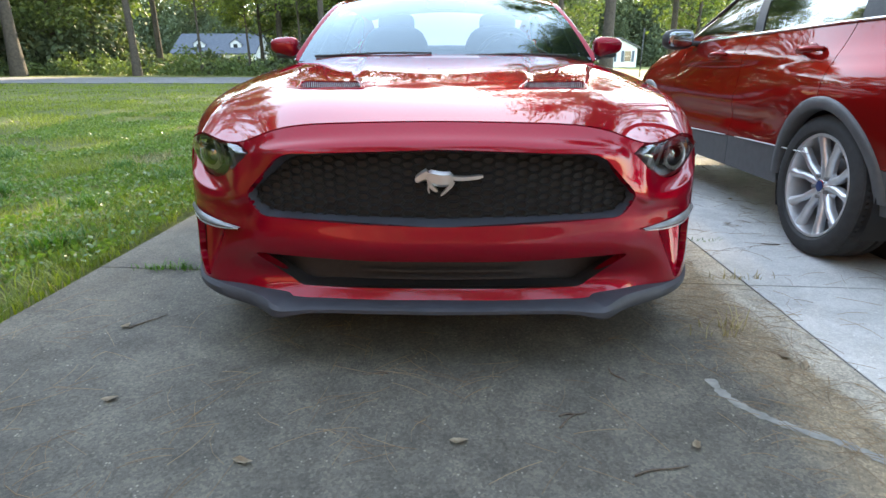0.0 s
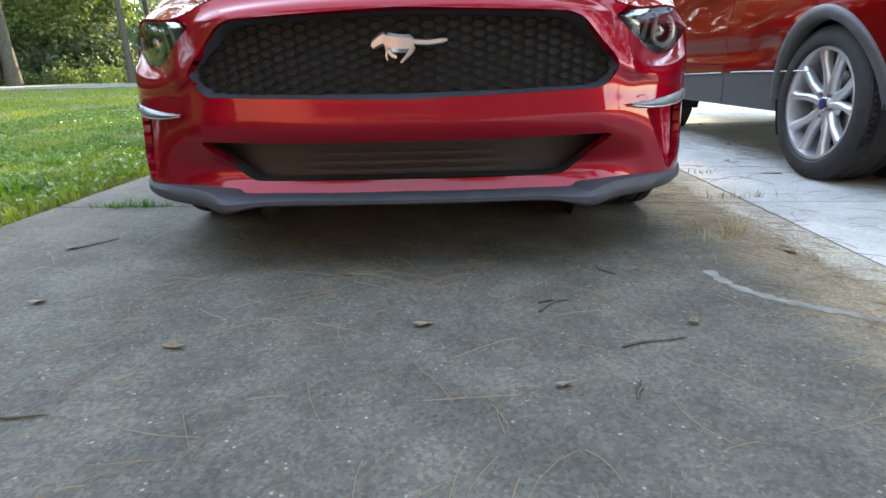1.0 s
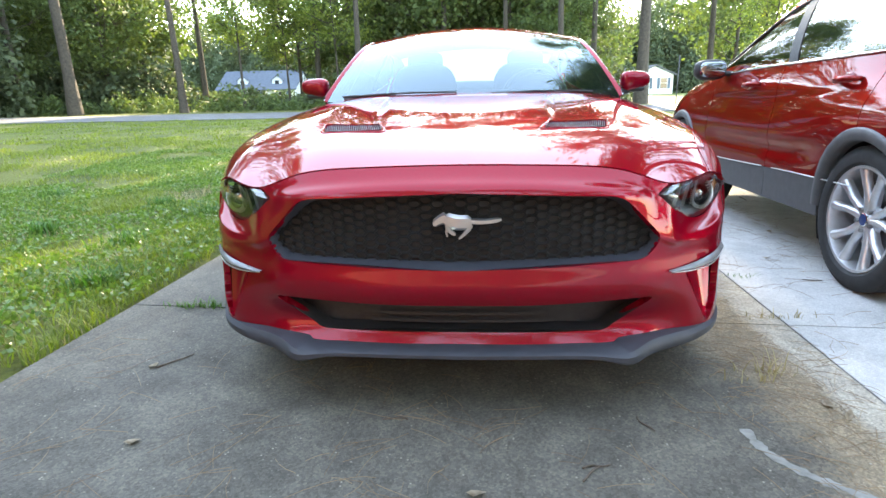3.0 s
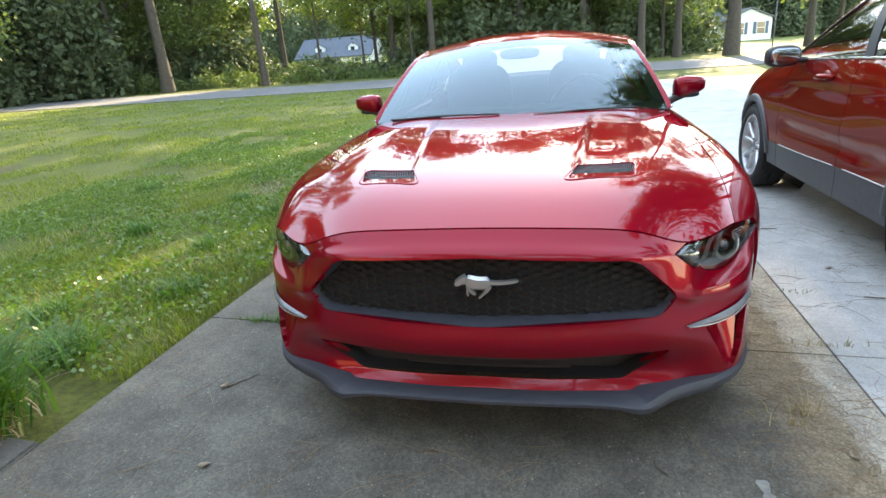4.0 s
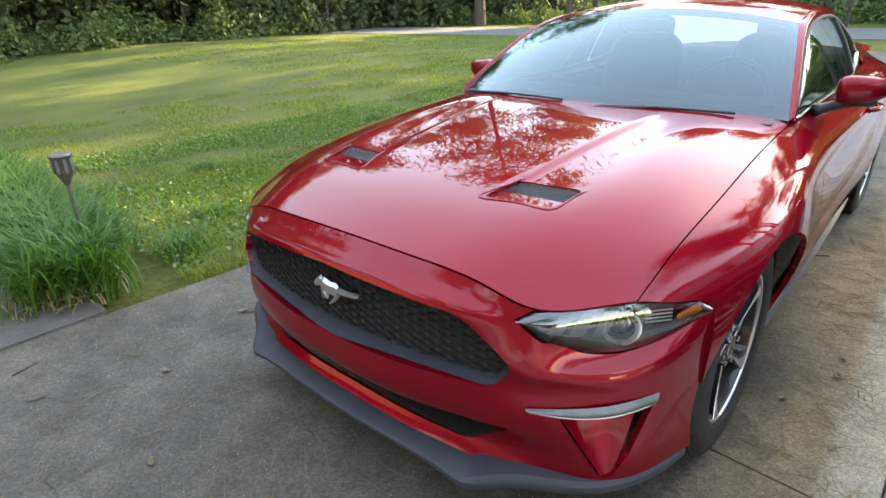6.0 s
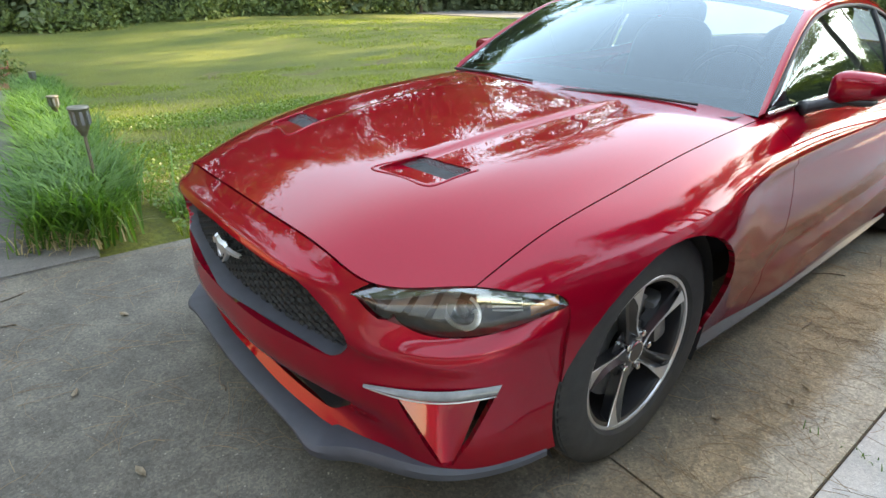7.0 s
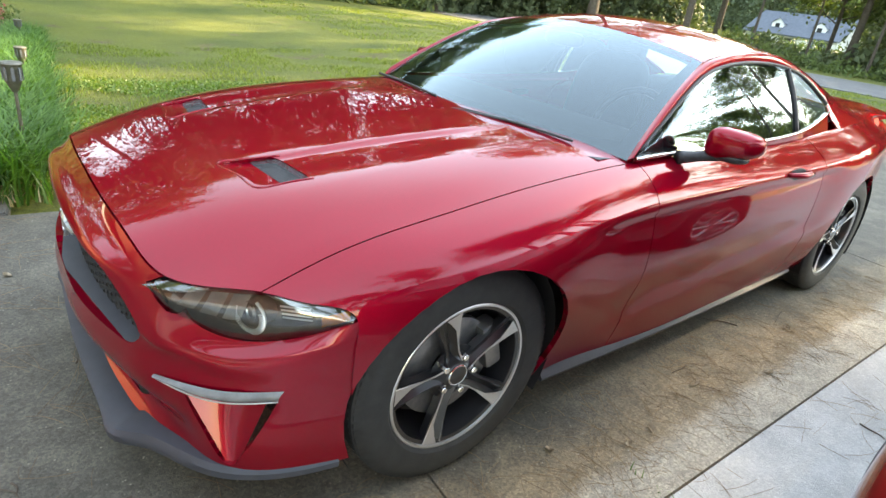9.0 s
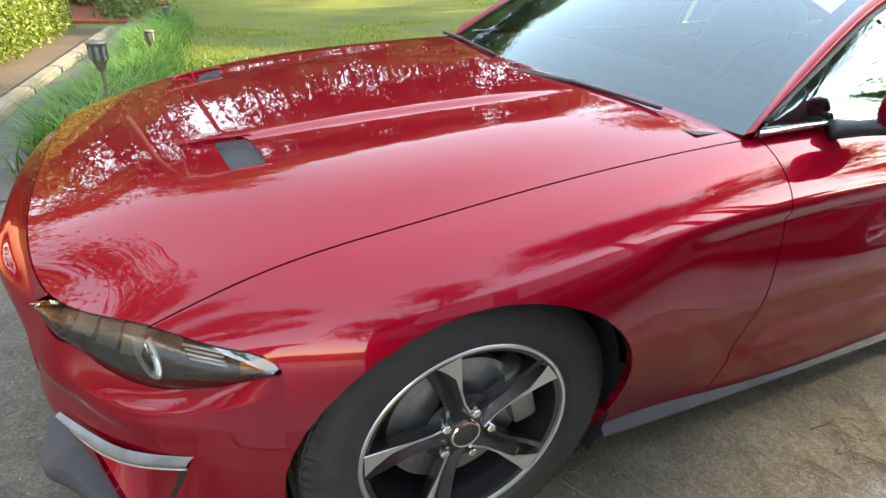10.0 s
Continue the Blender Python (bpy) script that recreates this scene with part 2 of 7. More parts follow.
def tube(name, points, radius, material, parent=None, label="", sides=8, smooth_path=True, count=None, ends=True):
    """A round bar along a path; radius: a number or one per point."""
    p = along(points, count or 4 * len(points)) if smooth_path else np.array(points, float)
    rad = np.interp(np.linspace(0, 1, len(p)), np.linspace(0, 1, len(np.atleast_1d(radius))), np.atleast_1d(radius))
    tan = np.gradient(p, axis=0)
    tan /= np.linalg.norm(tan, axis=1, keepdims=True) + 1e-9
    up = np.array([0.0, 0.0, 1.0]) if abs(tan[0][2]) < 0.9 else np.array([1.0, 0.0, 0.0])
    verts, faces = [], []
    for i in range(len(p)):
        s = np.cross(tan[i], up)
        s /= np.linalg.norm(s) + 1e-9
        u = np.cross(s, tan[i])
        verts += [p[i] + rad[i] * (s * math.cos(2 * math.pi * k / sides) + u * math.sin(2 * math.pi * k / sides)) for k in range(sides)]
    for i in range(len(p) - 1):
        for k in range(sides):
            faces.append((i * sides + k, i * sides + (k + 1) % sides, (i + 1) * sides + (k + 1) % sides, (i + 1) * sides + k))
    if ends:
        faces += [tuple(range(sides))[::-1], tuple(range((len(p) - 1) * sides, len(p) * sides))]
    return from_lists(name, verts, faces, material, parent, label)


def sweep(name, path, profile, material, parent=None, label="", flip=False, cap=True):
    """An open or closed profile (out, up) carried along a path in plan; out is to the path's right."""
    p = np.array(path, float)
    tan = np.gradient(p, axis=0)
    out = np.stack([tan[:, 1], -tan[:, 0], np.zeros(len(p))], axis=1)
    out /= np.linalg.norm(out, axis=1, keepdims=True) + 1e-9
    k = len(profile)
    verts = [p[i] + o * out[i] + np.array([0, 0, u]) for i in range(len(p)) for o, u in profile]
    faces = []
    for i in range(len(p) - 1):
        for j in range(k):
            q = (i * k + j, i * k + (j + 1) % k, (i + 1) * k + (j + 1) % k, (i + 1) * k + j)
            faces.append(q[::-1] if flip else q)
    if cap:
        faces += [tuple(range(k))[::-1] if not flip else tuple(range(k)), tuple(range((len(p) - 1) * k, len(p) * k))]
    ob = from_lists(name, verts, faces, material, parent, label)
    ob.data.set_sharp_from_angle(angle=radians(40))
    return ob


def outward(ob, d):
    """Turns a sheet's faces to look along d."""
    me = ob.data
    d = Vector(d)
    if sum((p.normal.dot(d) * p.area for p in me.polygons), 0.0) < 0:
        me.flip_normals()
    return ob


def smoothstep(a, b, x):
    s = min(max((x - a) / (b - a), 0.0), 1.0)
    return s * s * (3 - 2 * s)


# ---- ground ----
def terrain(x, y):
    """The lawn's height: level towards the road, falling gently to the west near the house."""
    west = -0.045 * min(max(0.0, -2.0 - x), 11.0) * (1 - smoothstep(2.0, 12.0, y))
    return west - 0.012


DRIVE_W, JOINT_X, DRIVE_E = -1.57, 1.243, 6.2

# ---- the red coupe: nose towards -y, its middle on x = 0, front axle at y = 0.856 ----
WHEEL_R, AXLE_F, AXLE_R, ARCH_R = 0.338, 0.852, 3.575, 0.362
Y_FRONT, Y_TAIL = 0.125, 4.60
# lines of the shell from the middle outwards and down: front end, x over y, z over y
CENTRE = (0.125, [(0, 0.0), (5, 0.0)], [(0.125, 0.727), (0.3, 0.779), (0.47, 0.813), (0.75, 0.852), (1.1, 0.89), (1.45, 0.916), (2.2, 0.94), (3.3, 0.965), (4.0, 0.99), (4.74, 0.985)])
INNER = (0.13, [(0, 0.27), (1.5, 0.30), (5, 0.30)], [(0.13, 0.722), (0.3, 0.775), (0.47, 0.811), (0.75, 0.851), (1.1, 0.889), (1.45, 0.912), (2.2, 0.935), (3.3, 0.96), (4.0, 0.985), (4.74, 0.975)])
CREST = (0.146, [(0.146, 0.46), (0.5, 0.52), (1.0, 0.535), (1.5, 0.535), (3, 0.53), (5, 0.5)], [(0.146, 0.701), (0.3, 0.755), (0.47, 0.797), (0.75, 0.841), (1.1, 0.879), (1.45, 0.901), (2.2, 0.92), (3.3, 0.95), (4.0, 0.97), (4.74, 0.955)])
BROW = (0.185, [(0.185, 0.580), (0.5, 0.645), (1.0, 0.652), (1.5, 0.65), (3, 0.65), (5, 0.58)], [(0.185, 0.662), (0.33, 0.722), (0.5, 0.772), (0.75, 0.819), (1.1, 0.86), (1.45, 0.885), (2.2, 0.90), (3.3, 0.93), (4.0, 0.955), (4.74, 0.92)])
SEAM = (0.332, [(0.332, 0.735), (0.6, 0.748), (1.0, 0.745), (1.51, 0.737), (2.5, 0.74), (3.3, 0.705), (4.0, 0.64), (4.74, 0.51)], [(0.332, 0.672), (0.5, 0.738), (0.75, 0.789), (1.0, 0.824), (1.3, 0.854), (1.51, 0.868), (2.2, 0.878), (3.0, 0.90), (3.6, 0.935), (4.1, 0.94), (4.74, 0.91)])
SHOULDER = (0.42, [(0.42, 0.797), (0.6, 0.828), (0.85, 0.838), (1.2, 0.828), (1.6, 0.808), (2.4, 0.805), (3.0, 0.80), (3.55, 0.785), (4.1, 0.70), (4.74, 0.56)], [(0.42, 0.655), (0.6, 0.718), (0.85, 0.772), (1.2, 0.812), (1.6, 0.833), (2.4, 0.838), (3.0, 0.858), (3.55, 0.89), (4.1, 0.89), (4.74, 0.86)])
FLANK = (0.5, [(0.5, 0.842), (0.65, 0.885), (0.86, 0.905), (1.2, 0.888), (1.6, 0.862), (2.4, 0.86), (3.0, 0.863), (3.55, 0.855), (4.1, 0.755), (4.74, 0.59)], [(0.5, 0.630), (0.65, 0.664), (0.86, 0.705), (1.2, 0.745), (1.6, 0.765), (2.4, 0.775), (3.0, 0.80), (3.55, 0.84), (4.1, 0.85), (4.74, 0.82)])
WIDEST = (0.5, [(0.5, 0.858), (0.65, 0.905), (0.86, 0.935), (1.2, 0.912), (1.6, 0.885), (2.4, 0.888), (3.0, 0.885), (3.55, 0.876), (4.1, 0.775), (4.74, 0.61)], [(0.5, 0.55), (0.86, 0.60), (1.2, 0.61), (1.6, 0.61), (2.4, 0.625), (3.0, 0.65), (3.55, 0.68), (4.74, 0.66)])
LOWER = (0.5, [(0.5, 0.853), (0.86, 0.925), (1.2, 0.885), (1.6, 0.862), (2.4, 0.868), (3.0, 0.878), (3.55, 0.87), (4.1, 0.77), (4.74, 0.61)], [(0.5, 0.42), (0.86, 0.43), (1.6, 0.41), (2.4, 0.42), (3.55, 0.45), (4.74, 0.45)])
SILL = (0.5, [(0.5, 0.843), (0.86, 0.86), (1.24, 0.805), (1.6, 0.815), (2.4, 0.82), (3.0, 0.82), (3.55, 0.825), (4.1, 0.76), (4.74, 0.62)], [(0.5, 0.22), (1.24, 0.19), (2.4, 0.20), (3.0, 0.215), (3.55, 0.25), (4.74, 0.30)])
LINES = [CENTRE, INNER, CREST, BROW, SEAM, SHOULDER, FLANK, WIDEST, LOWER, SILL]
SPLIT = [0, 9, 30, 38, 45, 53, 60, 68, 74, 79]          # column of each line in the shell's grid


def shell_grid():
    xs, zs = [cubic(l[1]) for l in LINES], [cubic(l[2]) for l in LINES]
    ys = np.r_[np.linspace(Y_FRONT, 1.5, 62), np.linspace(1.5, Y_TAIL, 82)[1:]]
    rows = []
    for y in ys:
        w = max(0.0, 1 - (y - Y_FRONT) / 1.1) ** 2
        pts = [(xs[k](yk), yk, zs[k](yk)) for k, yk in enumerate(y + (l[0] - Y_FRONT) * w for l in LINES)]
        p = np.array([(-pts[1][0], pts[1][1], pts[1][2])] + pts)
        d = np.r_[0, np.cumsum(np.linalg.norm(np.diff(p, axis=0), axis=1) ** 0.7)]
        c = cubic(list(zip(d, p)))
        t = np.interp(np.arange(SPLIT[-1] + 1), SPLIT, d[1:])
        rows.append([c(v) for v in t])
    g = np.array(rows)
    # creases that run from the hood vents to the screen: the strip outside them lies a little lower
    for i in range(g.shape[0]):
        for j in range(SPLIT[4]):
            x, y = g[i, j, 0], g[i, j, 1]
            c = 0.285 + 0.10 * (y - 0.5)
            g[i, j, 2] -= 0.009 * smoothstep(c - 0.012, c + 0.012, x) * (1 - smoothstep(c + 0.05, 0.54, x)) * smoothstep(0.40, 0.56, y) * (1 - smoothstep(1.05, 1.4, y))
    # flank: a shoulder line behind the front arch and a rising line low on the door
    for i in range(g.shape[0]):
        for j in range(SPLIT[5], SPLIT[9]):
            y, z = g[i, j, 1], g[i, j, 2]
            upper = 0.735 + 0.022 * (y - 1.2)
            g[i, j, 0] -= 0.016 * smoothstep(upper + 0.012, upper - 0.012, z) * smoothstep(upper - 0.26, upper - 0.03, z) * smoothstep(1.10, 1.45, y) * (1 - smoothstep(2.9, 3.3, y))
            lower = 0.34 + 0.10 * (y - 1.4)
            g[i, j, 0] -= 0.014 * smoothstep(lower - 0.014, lower + 0.014, z) * (1 - smoothstep(lower + 0.03, lower + 0.20, z)) * smoothstep(1.35, 1.7, y) * (1 - smoothstep(2.85, 3.15, y))
    return g, ys


def circle_poly(cy, cz, r, count=40):
    return [(cy + r * math.cos(2 * math.pi * k / count), cz + r * math.sin(2 * math.pi * k / count)) for k in range(count)]


def both(g):
    """A half grid and its mirror image as one grid, the middle column shared."""
    return np.concatenate([mirrored(g)[:, :0:-1], g], axis=1)


def sub(g, rows, cols):
    return g[rows[0]:rows[1], cols[0]:cols[1]]


coupe = thing("sports_coupe", (0, 0, 0), "ruby red metallic two-door coupe with black grille parked on concrete", "car")
shell, shell_y = shell_grid()
shell_n = grid_normals(shell, flip=True)
if shell_n[40, 2, 2] < 0:
    shell_n = -shell_n


def row_at(y):
    return int(np.argmin(abs(shell_y - y)))


def squeeze(g, gap, sides):
    """Draws a panel's edges in, so that a seam stays open beside it."""
    g = g.copy()
    for s in sides:
        a, b = {"l": (g[:, 0], g[:, 1]), "r": (g[:, -1], g[:, -2]), "t": (g[0], g[1]), "b": (g[-1], g[-2])}[s]
        d = b - a
        a += d / (np.linalg.norm(d, axis=-1, keepdims=True) + 1e-9) * gap
    return g


HOOD_END, DOOR_F, DOOR_B = row_at(1.47), row_at(1.585), row_at(2.93)
# hood, with two vent openings
vent_poly = round_poly([(0.25, 0.408), (0.45, 0.437), (0.474, 0.565), (0.29, 0.553)], 0.028, 4)
holes = []
for s in (1, -1):
    holes.append(([(s * p.x, p.y) for p in vent_poly], (0, 1), lambda c: c.z > 0.5))
hg, hn = both(sub(shell, (0, HOOD_END), (0, SPLIT[4] + 1))), None
nn = sub(shell_n, (0, HOOD_END), (0, SPLIT[4] + 1))
hn = both(nn)
for col in range(hg.shape[1]):
    end = 1.40 + 0.15 * (hg[-1, col, 0] / 0.73) ** 2
    ys = np.where(hg[:, col, 1] > 1.0, 1.0 + (hg[:, col, 1] - 1.0) * (end - 1.0) / (hg[-1, col, 1] - 1.0), hg[:, col, 1])
    src, srn = both(shell[:, :SPLIT[4] + 1])[:, col], both(shell_n[:, :SPLIT[4] + 1])[:, col]
    hg[:, col] = np.stack([np.interp(ys, src[:, 1], src[:, k]) for k in range(3)], 1)
    hn[:, col] = np.stack([np.interp(ys, src[:, 1], srn[:, k]) for k in range(3)], 1)
hood = panel("hood", squeeze(hg, 0.002, "lrt"), hn, RED, coupe, holes, 0.02, flip=True)
arch_f = (circle_poly(AXLE_F, WHEEL_R, ARCH_R), (1, 2), lambda c: c.y < 1.6)
arch_r = (circle_poly(AXLE_R, WHEEL_R, ARCH_R), (1, 2), lambda c: c.y > 2.5)
doors = {}
for s in (1, -1):
    for name, rows, cols, hs, sides in (
            ("front_fender", (0, DOOR_F + 1), (SPLIT[4], SPLIT[9] + 1), [arch_f], "lb"),
            ("door", (DOOR_F, DOOR_B + 1), (SPLIT[4], SPLIT[9] + 1), [], "tb"),
            ("rear_quarter", (DOOR_B, len(shell_y)), (SPLIT[4], SPLIT[9] + 1), [arch_r], "t")):
        g, n = squeeze(sub(shell, rows, cols), 0.0022, sides), sub(shell_n, rows, cols)
        if s < 0:
            g, n = mirrored(g), mirrored(n)
        ob = panel(name, g, n, RED, coupe, hs, 0.016, flip=s > 0)
        if name == "door":
            doors[s] = ob
# the deck between the rear quarters
DECK = row_at(3.80)
panel("decklid", both(sub(shell, (DECK, len(shell_y)), (0, SPLIT[4] + 1))), both(sub(shell_n, (DECK, len(shell_y)), (0, SPLIT[4] + 1))), RED, coupe, flip=True)

# front bumper cover: rows from the hood's edge down, columns from the middle to the wheel arch
COVER_X = [0, 0.25, 0.45, 0.53, 0.585, 0.625, 0.72, 0.80, 0.85]
COVER_Y = [[0.119, 0.124, 0.138, 0.156, 0.182, 0.216, 0.312, 0.43, 0.512], [0.085, 0.091, 0.118, 0.150, 0.172, 0.205, 0.298, 0.408, 0.512],
           [0.05, 0.058, 0.092, 0.138, 0.152, 0.186, 0.264, 0.368, 0.512], [0.044, 0.053, 0.09, 0.126, 0.148, 0.183, 0.258, 0.362, 0.512],
           [0.040, 0.049, 0.09, 0.121, 0.152, 0.184, 0.256, 0.358, 0.512], [0.042, 0.052, 0.096, 0.124, 0.157, 0.184, 0.252, 0.354, 0.512],
           [0.034, 0.045, 0.092, 0.118, 0.150, 0.176, 0.246, 0.352, 0.512], [0.058, 0.068, 0.108, 0.132, 0.158, 0.178, 0.236, 0.345, 0.512],
           [0.122, 0.128, 0.155, 0.17, 0.185, 0.196, 0.232, 0.338, 0.512], [0.095, 0.10, 0.128, 0.152, 0.178, 0.196, 0.240, 0.345, 0.512]]
COVER_Z = [[0.723, 0.718, 0.702, 0.682, 0.654, 0.578, 0.547, 0.580, 0.620], [0.694, 0.688, 0.670, 0.648, 0.604, 0.552, 0.534, 0.566, 0.600],
           [0.664, 0.658, 0.643, 0.610, 0.540, 0.518, 0.517, 0.541, 0.568], [0.62, 0.612, 0.595, 0.565, 0.520, 0.507, 0.502, 0.524, 0.548],
           [0.56, 0.557, 0.545, 0.522, 0.496, 0.488, 0.472, 0.484, 0.505], [0.455, 0.457, 0.463, 0.459, 0.452, 0.446, 0.43, 0.43, 0.445],
           [0.40, 0.402, 0.408, 0.406, 0.403, 0.40, 0.392, 0.39, 0.395], [0.338, 0.34, 0.345, 0.345, 0.345, 0.344, 0.34, 0.335, 0.335],
           [0.28, 0.28, 0.28, 0.28, 0.28, 0.28, 0.28, 0.28, 0.28], [0.212, 0.212, 0.212, 0.212, 0.212, 0.212, 0.212, 0.215, 0.222]]
COVER_T = [0, 0.3, 0.65, 0.9, 1.5, 2.45, 3.0, 3.6, 4.25, 4.95]


def cover_grid(ni=96, nj=72):
    cols = []
    t = COVER_T
    for k, x in enumerate(COVER_X):
        knots = [(t[r], np.array([COVER_Y[r][k], COVER_Z[r][k]])) for r in range(len(t))]
        sharp = smoothstep(0.50, 0.60, x)                  # the cheek line is crisp beside the grille
        for a, b, at in ((1, 2, t[2] - 0.06), (3, 2, t[2] + 0.06)):
            f = abs(at - t[2]) / abs(t[a] - t[2])
            soft = cubic(knots[:10])(at)
            knots.append((at, soft * (1 - sharp) + (knots[2][1] * (1 - f) + knots[a][1] * f) * sharp))
        c = cubic(sorted(knots, key=lambda q: q[0]))
        cols.append([(x, *c(v)) for v in np.linspace(0, t[-1], ni)])
    cols = np.array(cols)
    rows = []
    for r in range(ni):
        p = cols[:, r]
        p = np.concatenate([[(-p[1][0], p[1][1], p[1][2])], p])
        d = np.r_[0, np.cumsum(np.linalg.norm(np.diff(p, axis=0), axis=1) ** 0.7)]
        c = cubic(list(zip(d, p)))
        rows.append([c(v) for v in np.linspace(d[1], d[-1], nj)])
    g = np.array(rows)
    # close the cover's top edge up to the hood's front edge
    edge = shell[0, :SPLIT[3] + 1]
    for j in range(nj):
        x = g[0, j, 0]
        w = 1 - smoothstep(0.55, 0.60, x)
        d = np.array([0, np.interp(x, edge[:, 0], edge[:, 1]) - g[0, j, 1] - 0.001, np.interp(x, edge[:, 0], edge[:, 2]) - g[0, j, 2] - 0.002]) * w
        for r in range(10):
            g[r, j] += d * (1 - r / 10) ** 2
    return g


cover = cover_grid()
cover_n = grid_normals(cover)
if cover_n[30, 2, 1] > 0:
    cover_n = -cover_n
grille_poly = round_poly([(-0.432, 0.645), (0, 0.662), (0.432, 0.645), (0.556, 0.522), (0.512, 0.466), (0, 0.453), (-0.512, 0.466), (-0.556, 0.522)], 0.04, 5)
intake_poly = round_poly([(-0.55, 0.352), (0.55, 0.352), (0.42, 0.244), (-0.42, 0.244)], 0.025, 3)
side_poly = round_poly([(0.640, 0.406), (0.797, 0.424), (0.775, 0.30), (0.752, 0.236), (0.732, 0.234)], 0.014, 3)
front_only = lambda c: True
arch_c = (circle_poly(AXLE_F, WHEEL_R, ARCH_R), (1, 2), lambda c: c.y > 0.4)
cover_holes = [arch_c, (grille_poly, (0, 2), front_only), (intake_poly, (0, 2), front_only)]
for s in (1, -1):
    cover_holes.append(([(s * p.x, p.y) for p in side_poly], (0, 2), front_only))
    cover_holes.append(([(s * x, z) for x, z in ((0.538, 0.637), (0.585, 0.672), (0.622, 0.60), (0.610, 0.584), (0.596, 0.586))], (0, 2), front_only))
panel("front_bumper", squeeze(both(cover), 0.0015, "t"), both(cover_n), RED, coupe, cover_holes, 0.02)


def cover_y(x, z):
    """The bumper cover's y at a place of the front."""
    d = (abs(cover[..., 0]) - abs(x)) ** 2 + (cover[..., 2] - z) ** 2
    w = 1 / (d + 2e-5) ** 2
    return float((w * cover[..., 1]).sum() / w.sum())


def collar(name, poly, depth, material, parent, shrink=0.0, offset=0.002):
    """The return that leads from an opening's edge inwards."""
    verts, faces = [], []
    n = len(poly)
    cx, cz = sum(p.x for p in poly) / n, sum(p.y for p in poly) / n
    for p in poly:
        y = cover_y(p.x, p.y)
        verts.append((p.x, y + offset, p.y))
        verts.append((cx + (p.x - cx) * (1 - shrink), y + depth * 0.5, cz + (p.y - cz) * (1 - shrink * 2.4)))
        verts.append((cx + (p.x - cx) * (1 - 1.25 * shrink), y + depth, cz + (p.y - cz) * (1 - shrink * 3)))
    for i in range(n):
        j = (i + 1) % n
        for k in (0, 1):
            faces.append((3 * i + k, 3 * j + k, 3 * j + k + 1, 3 * i + k + 1))
    return from_lists(name, verts, faces, material, parent)


GRILLE_BLACK = varied("matt black grille plastic", (0.010, 0.010, 0.011), (0.016, 0.016, 0.017), 60, 0.75)
grille = collar("grille_surround", grille_poly, 0.085, LIP, coupe, 0.045)
collar("intake_surround", intake_poly, 0.06, BLACK, coupe, 0.02)


def honeycomb(name, x0, x1, z0, z1, cell, depth_at, material, parent, wall=0.16, deep=0.014, inside=None):
    """A plate of six-sided cells, open in the middle, bowed in plan."""
    verts, faces = [], []
    dx, dz = cell * 1.5, cell * math.sqrt(3) * 0.62
    col = 0
    x = x0
    while x < x1:
        z = z0 + (dz / 2 if col % 2 else 0)
        while z < z1:
            if inside is None or inside(x, z):
                b = len(verts)
                for r, dy in ((1.0, 0.004), (1.0 - wall, 0.0), (1.0 - wall * 1.6, deep)):
                    for k in range(6):
                        a = math.pi / 3 * k
                        px, pz = x + cell * r * math.cos(a), z + cell * 0.62 * r * math.sin(a)
                        verts.append((px, depth_at(px) + dy, pz))
                for ring in (0, 1):
                    for k in range(6):
                        q = (k + 1) % 6
                        faces.append((b + ring * 6 + k, b + ring * 6 + q, b + ring * 6 + 6 + q, b + ring * 6 + 6 + k))
            z += dz
        x += dx
        col += 1
    return from_lists(name, verts, faces, material, parent, smooth=False)


grille_depth = lambda x: 0.092 + 0.22 * x * x
honeycomb("grille_mesh", -0.53, 0.53, 0.455, 0.665, 0.021, grille_depth, GRILLE_BLACK, grille, 0.17, 0.007, lambda x, z: abs(x) < 0.54 - 0.9 * max(0, z - 0.55))


def bowed_plate(name, x0, x1, z0, z1, depth_at, material, parent, count=24):
    verts = [(x, depth_at(x), z) for x in np.linspace(x0, x1, count) for z in (z0, z1)]
    return from_lists(name, verts, grid_faces(count, 2), material, parent)


bowed_plate("grille_back", -0.545, 0.545, 0.45, 0.655, lambda x: 0.101 + 0.22 * x * x, GRILLE_BLACK, grille)
intake = bowed_plate("intake_back", -0.56, 0.56, 0.215, 0.35, lambda x: 0.185 + 0.2 * x * x, BLACK, coupe)
for z in (0.262, 0.285, 0.308):
    bowed_plate("intake_slat", -0.26, 0.26, z - 0.004, z + 0.004, lambda x: 0.155 + 0.2 * x * x, BLACK, intake)
for s in (1, -1):
    # air-curtain pocket: its inner wall runs back from the strake's edge, a dark sheet stands for its shaded depth
    top_in, low_in = np.array([0.640, cover_y(0.640, 0.406), 0.408]), np.array([0.732, cover_y(0.732, 0.234) + 0.002, 0.232])
    verts = []
    for v in np.linspace(0, 1, 12):
        p = top_in * (1 - v) + low_in * v
        reach = 0.145 * (1 - v) + 0.02 * v
        for u in np.linspace(0, 1, 10):
            verts.append((s * (p[0] + reach * (0.30 * u + 0.55 * u ** 3)), p[1] + 0.003 + reach * (1.25 * u - 0.2 * u * u), p[2] + 0.006 * u))
    from_lists("side_vent", verts, grid_faces(12, 10, s > 0), RED, coupe)
    verts = [(s * x, y, z) for x, y in ((0.74, 0.40), (0.80, 0.46)) for z in (0.22, 0.43)]
    from_lists("side_vent_back", verts, grid_faces(2, 2), DARK, coupe)

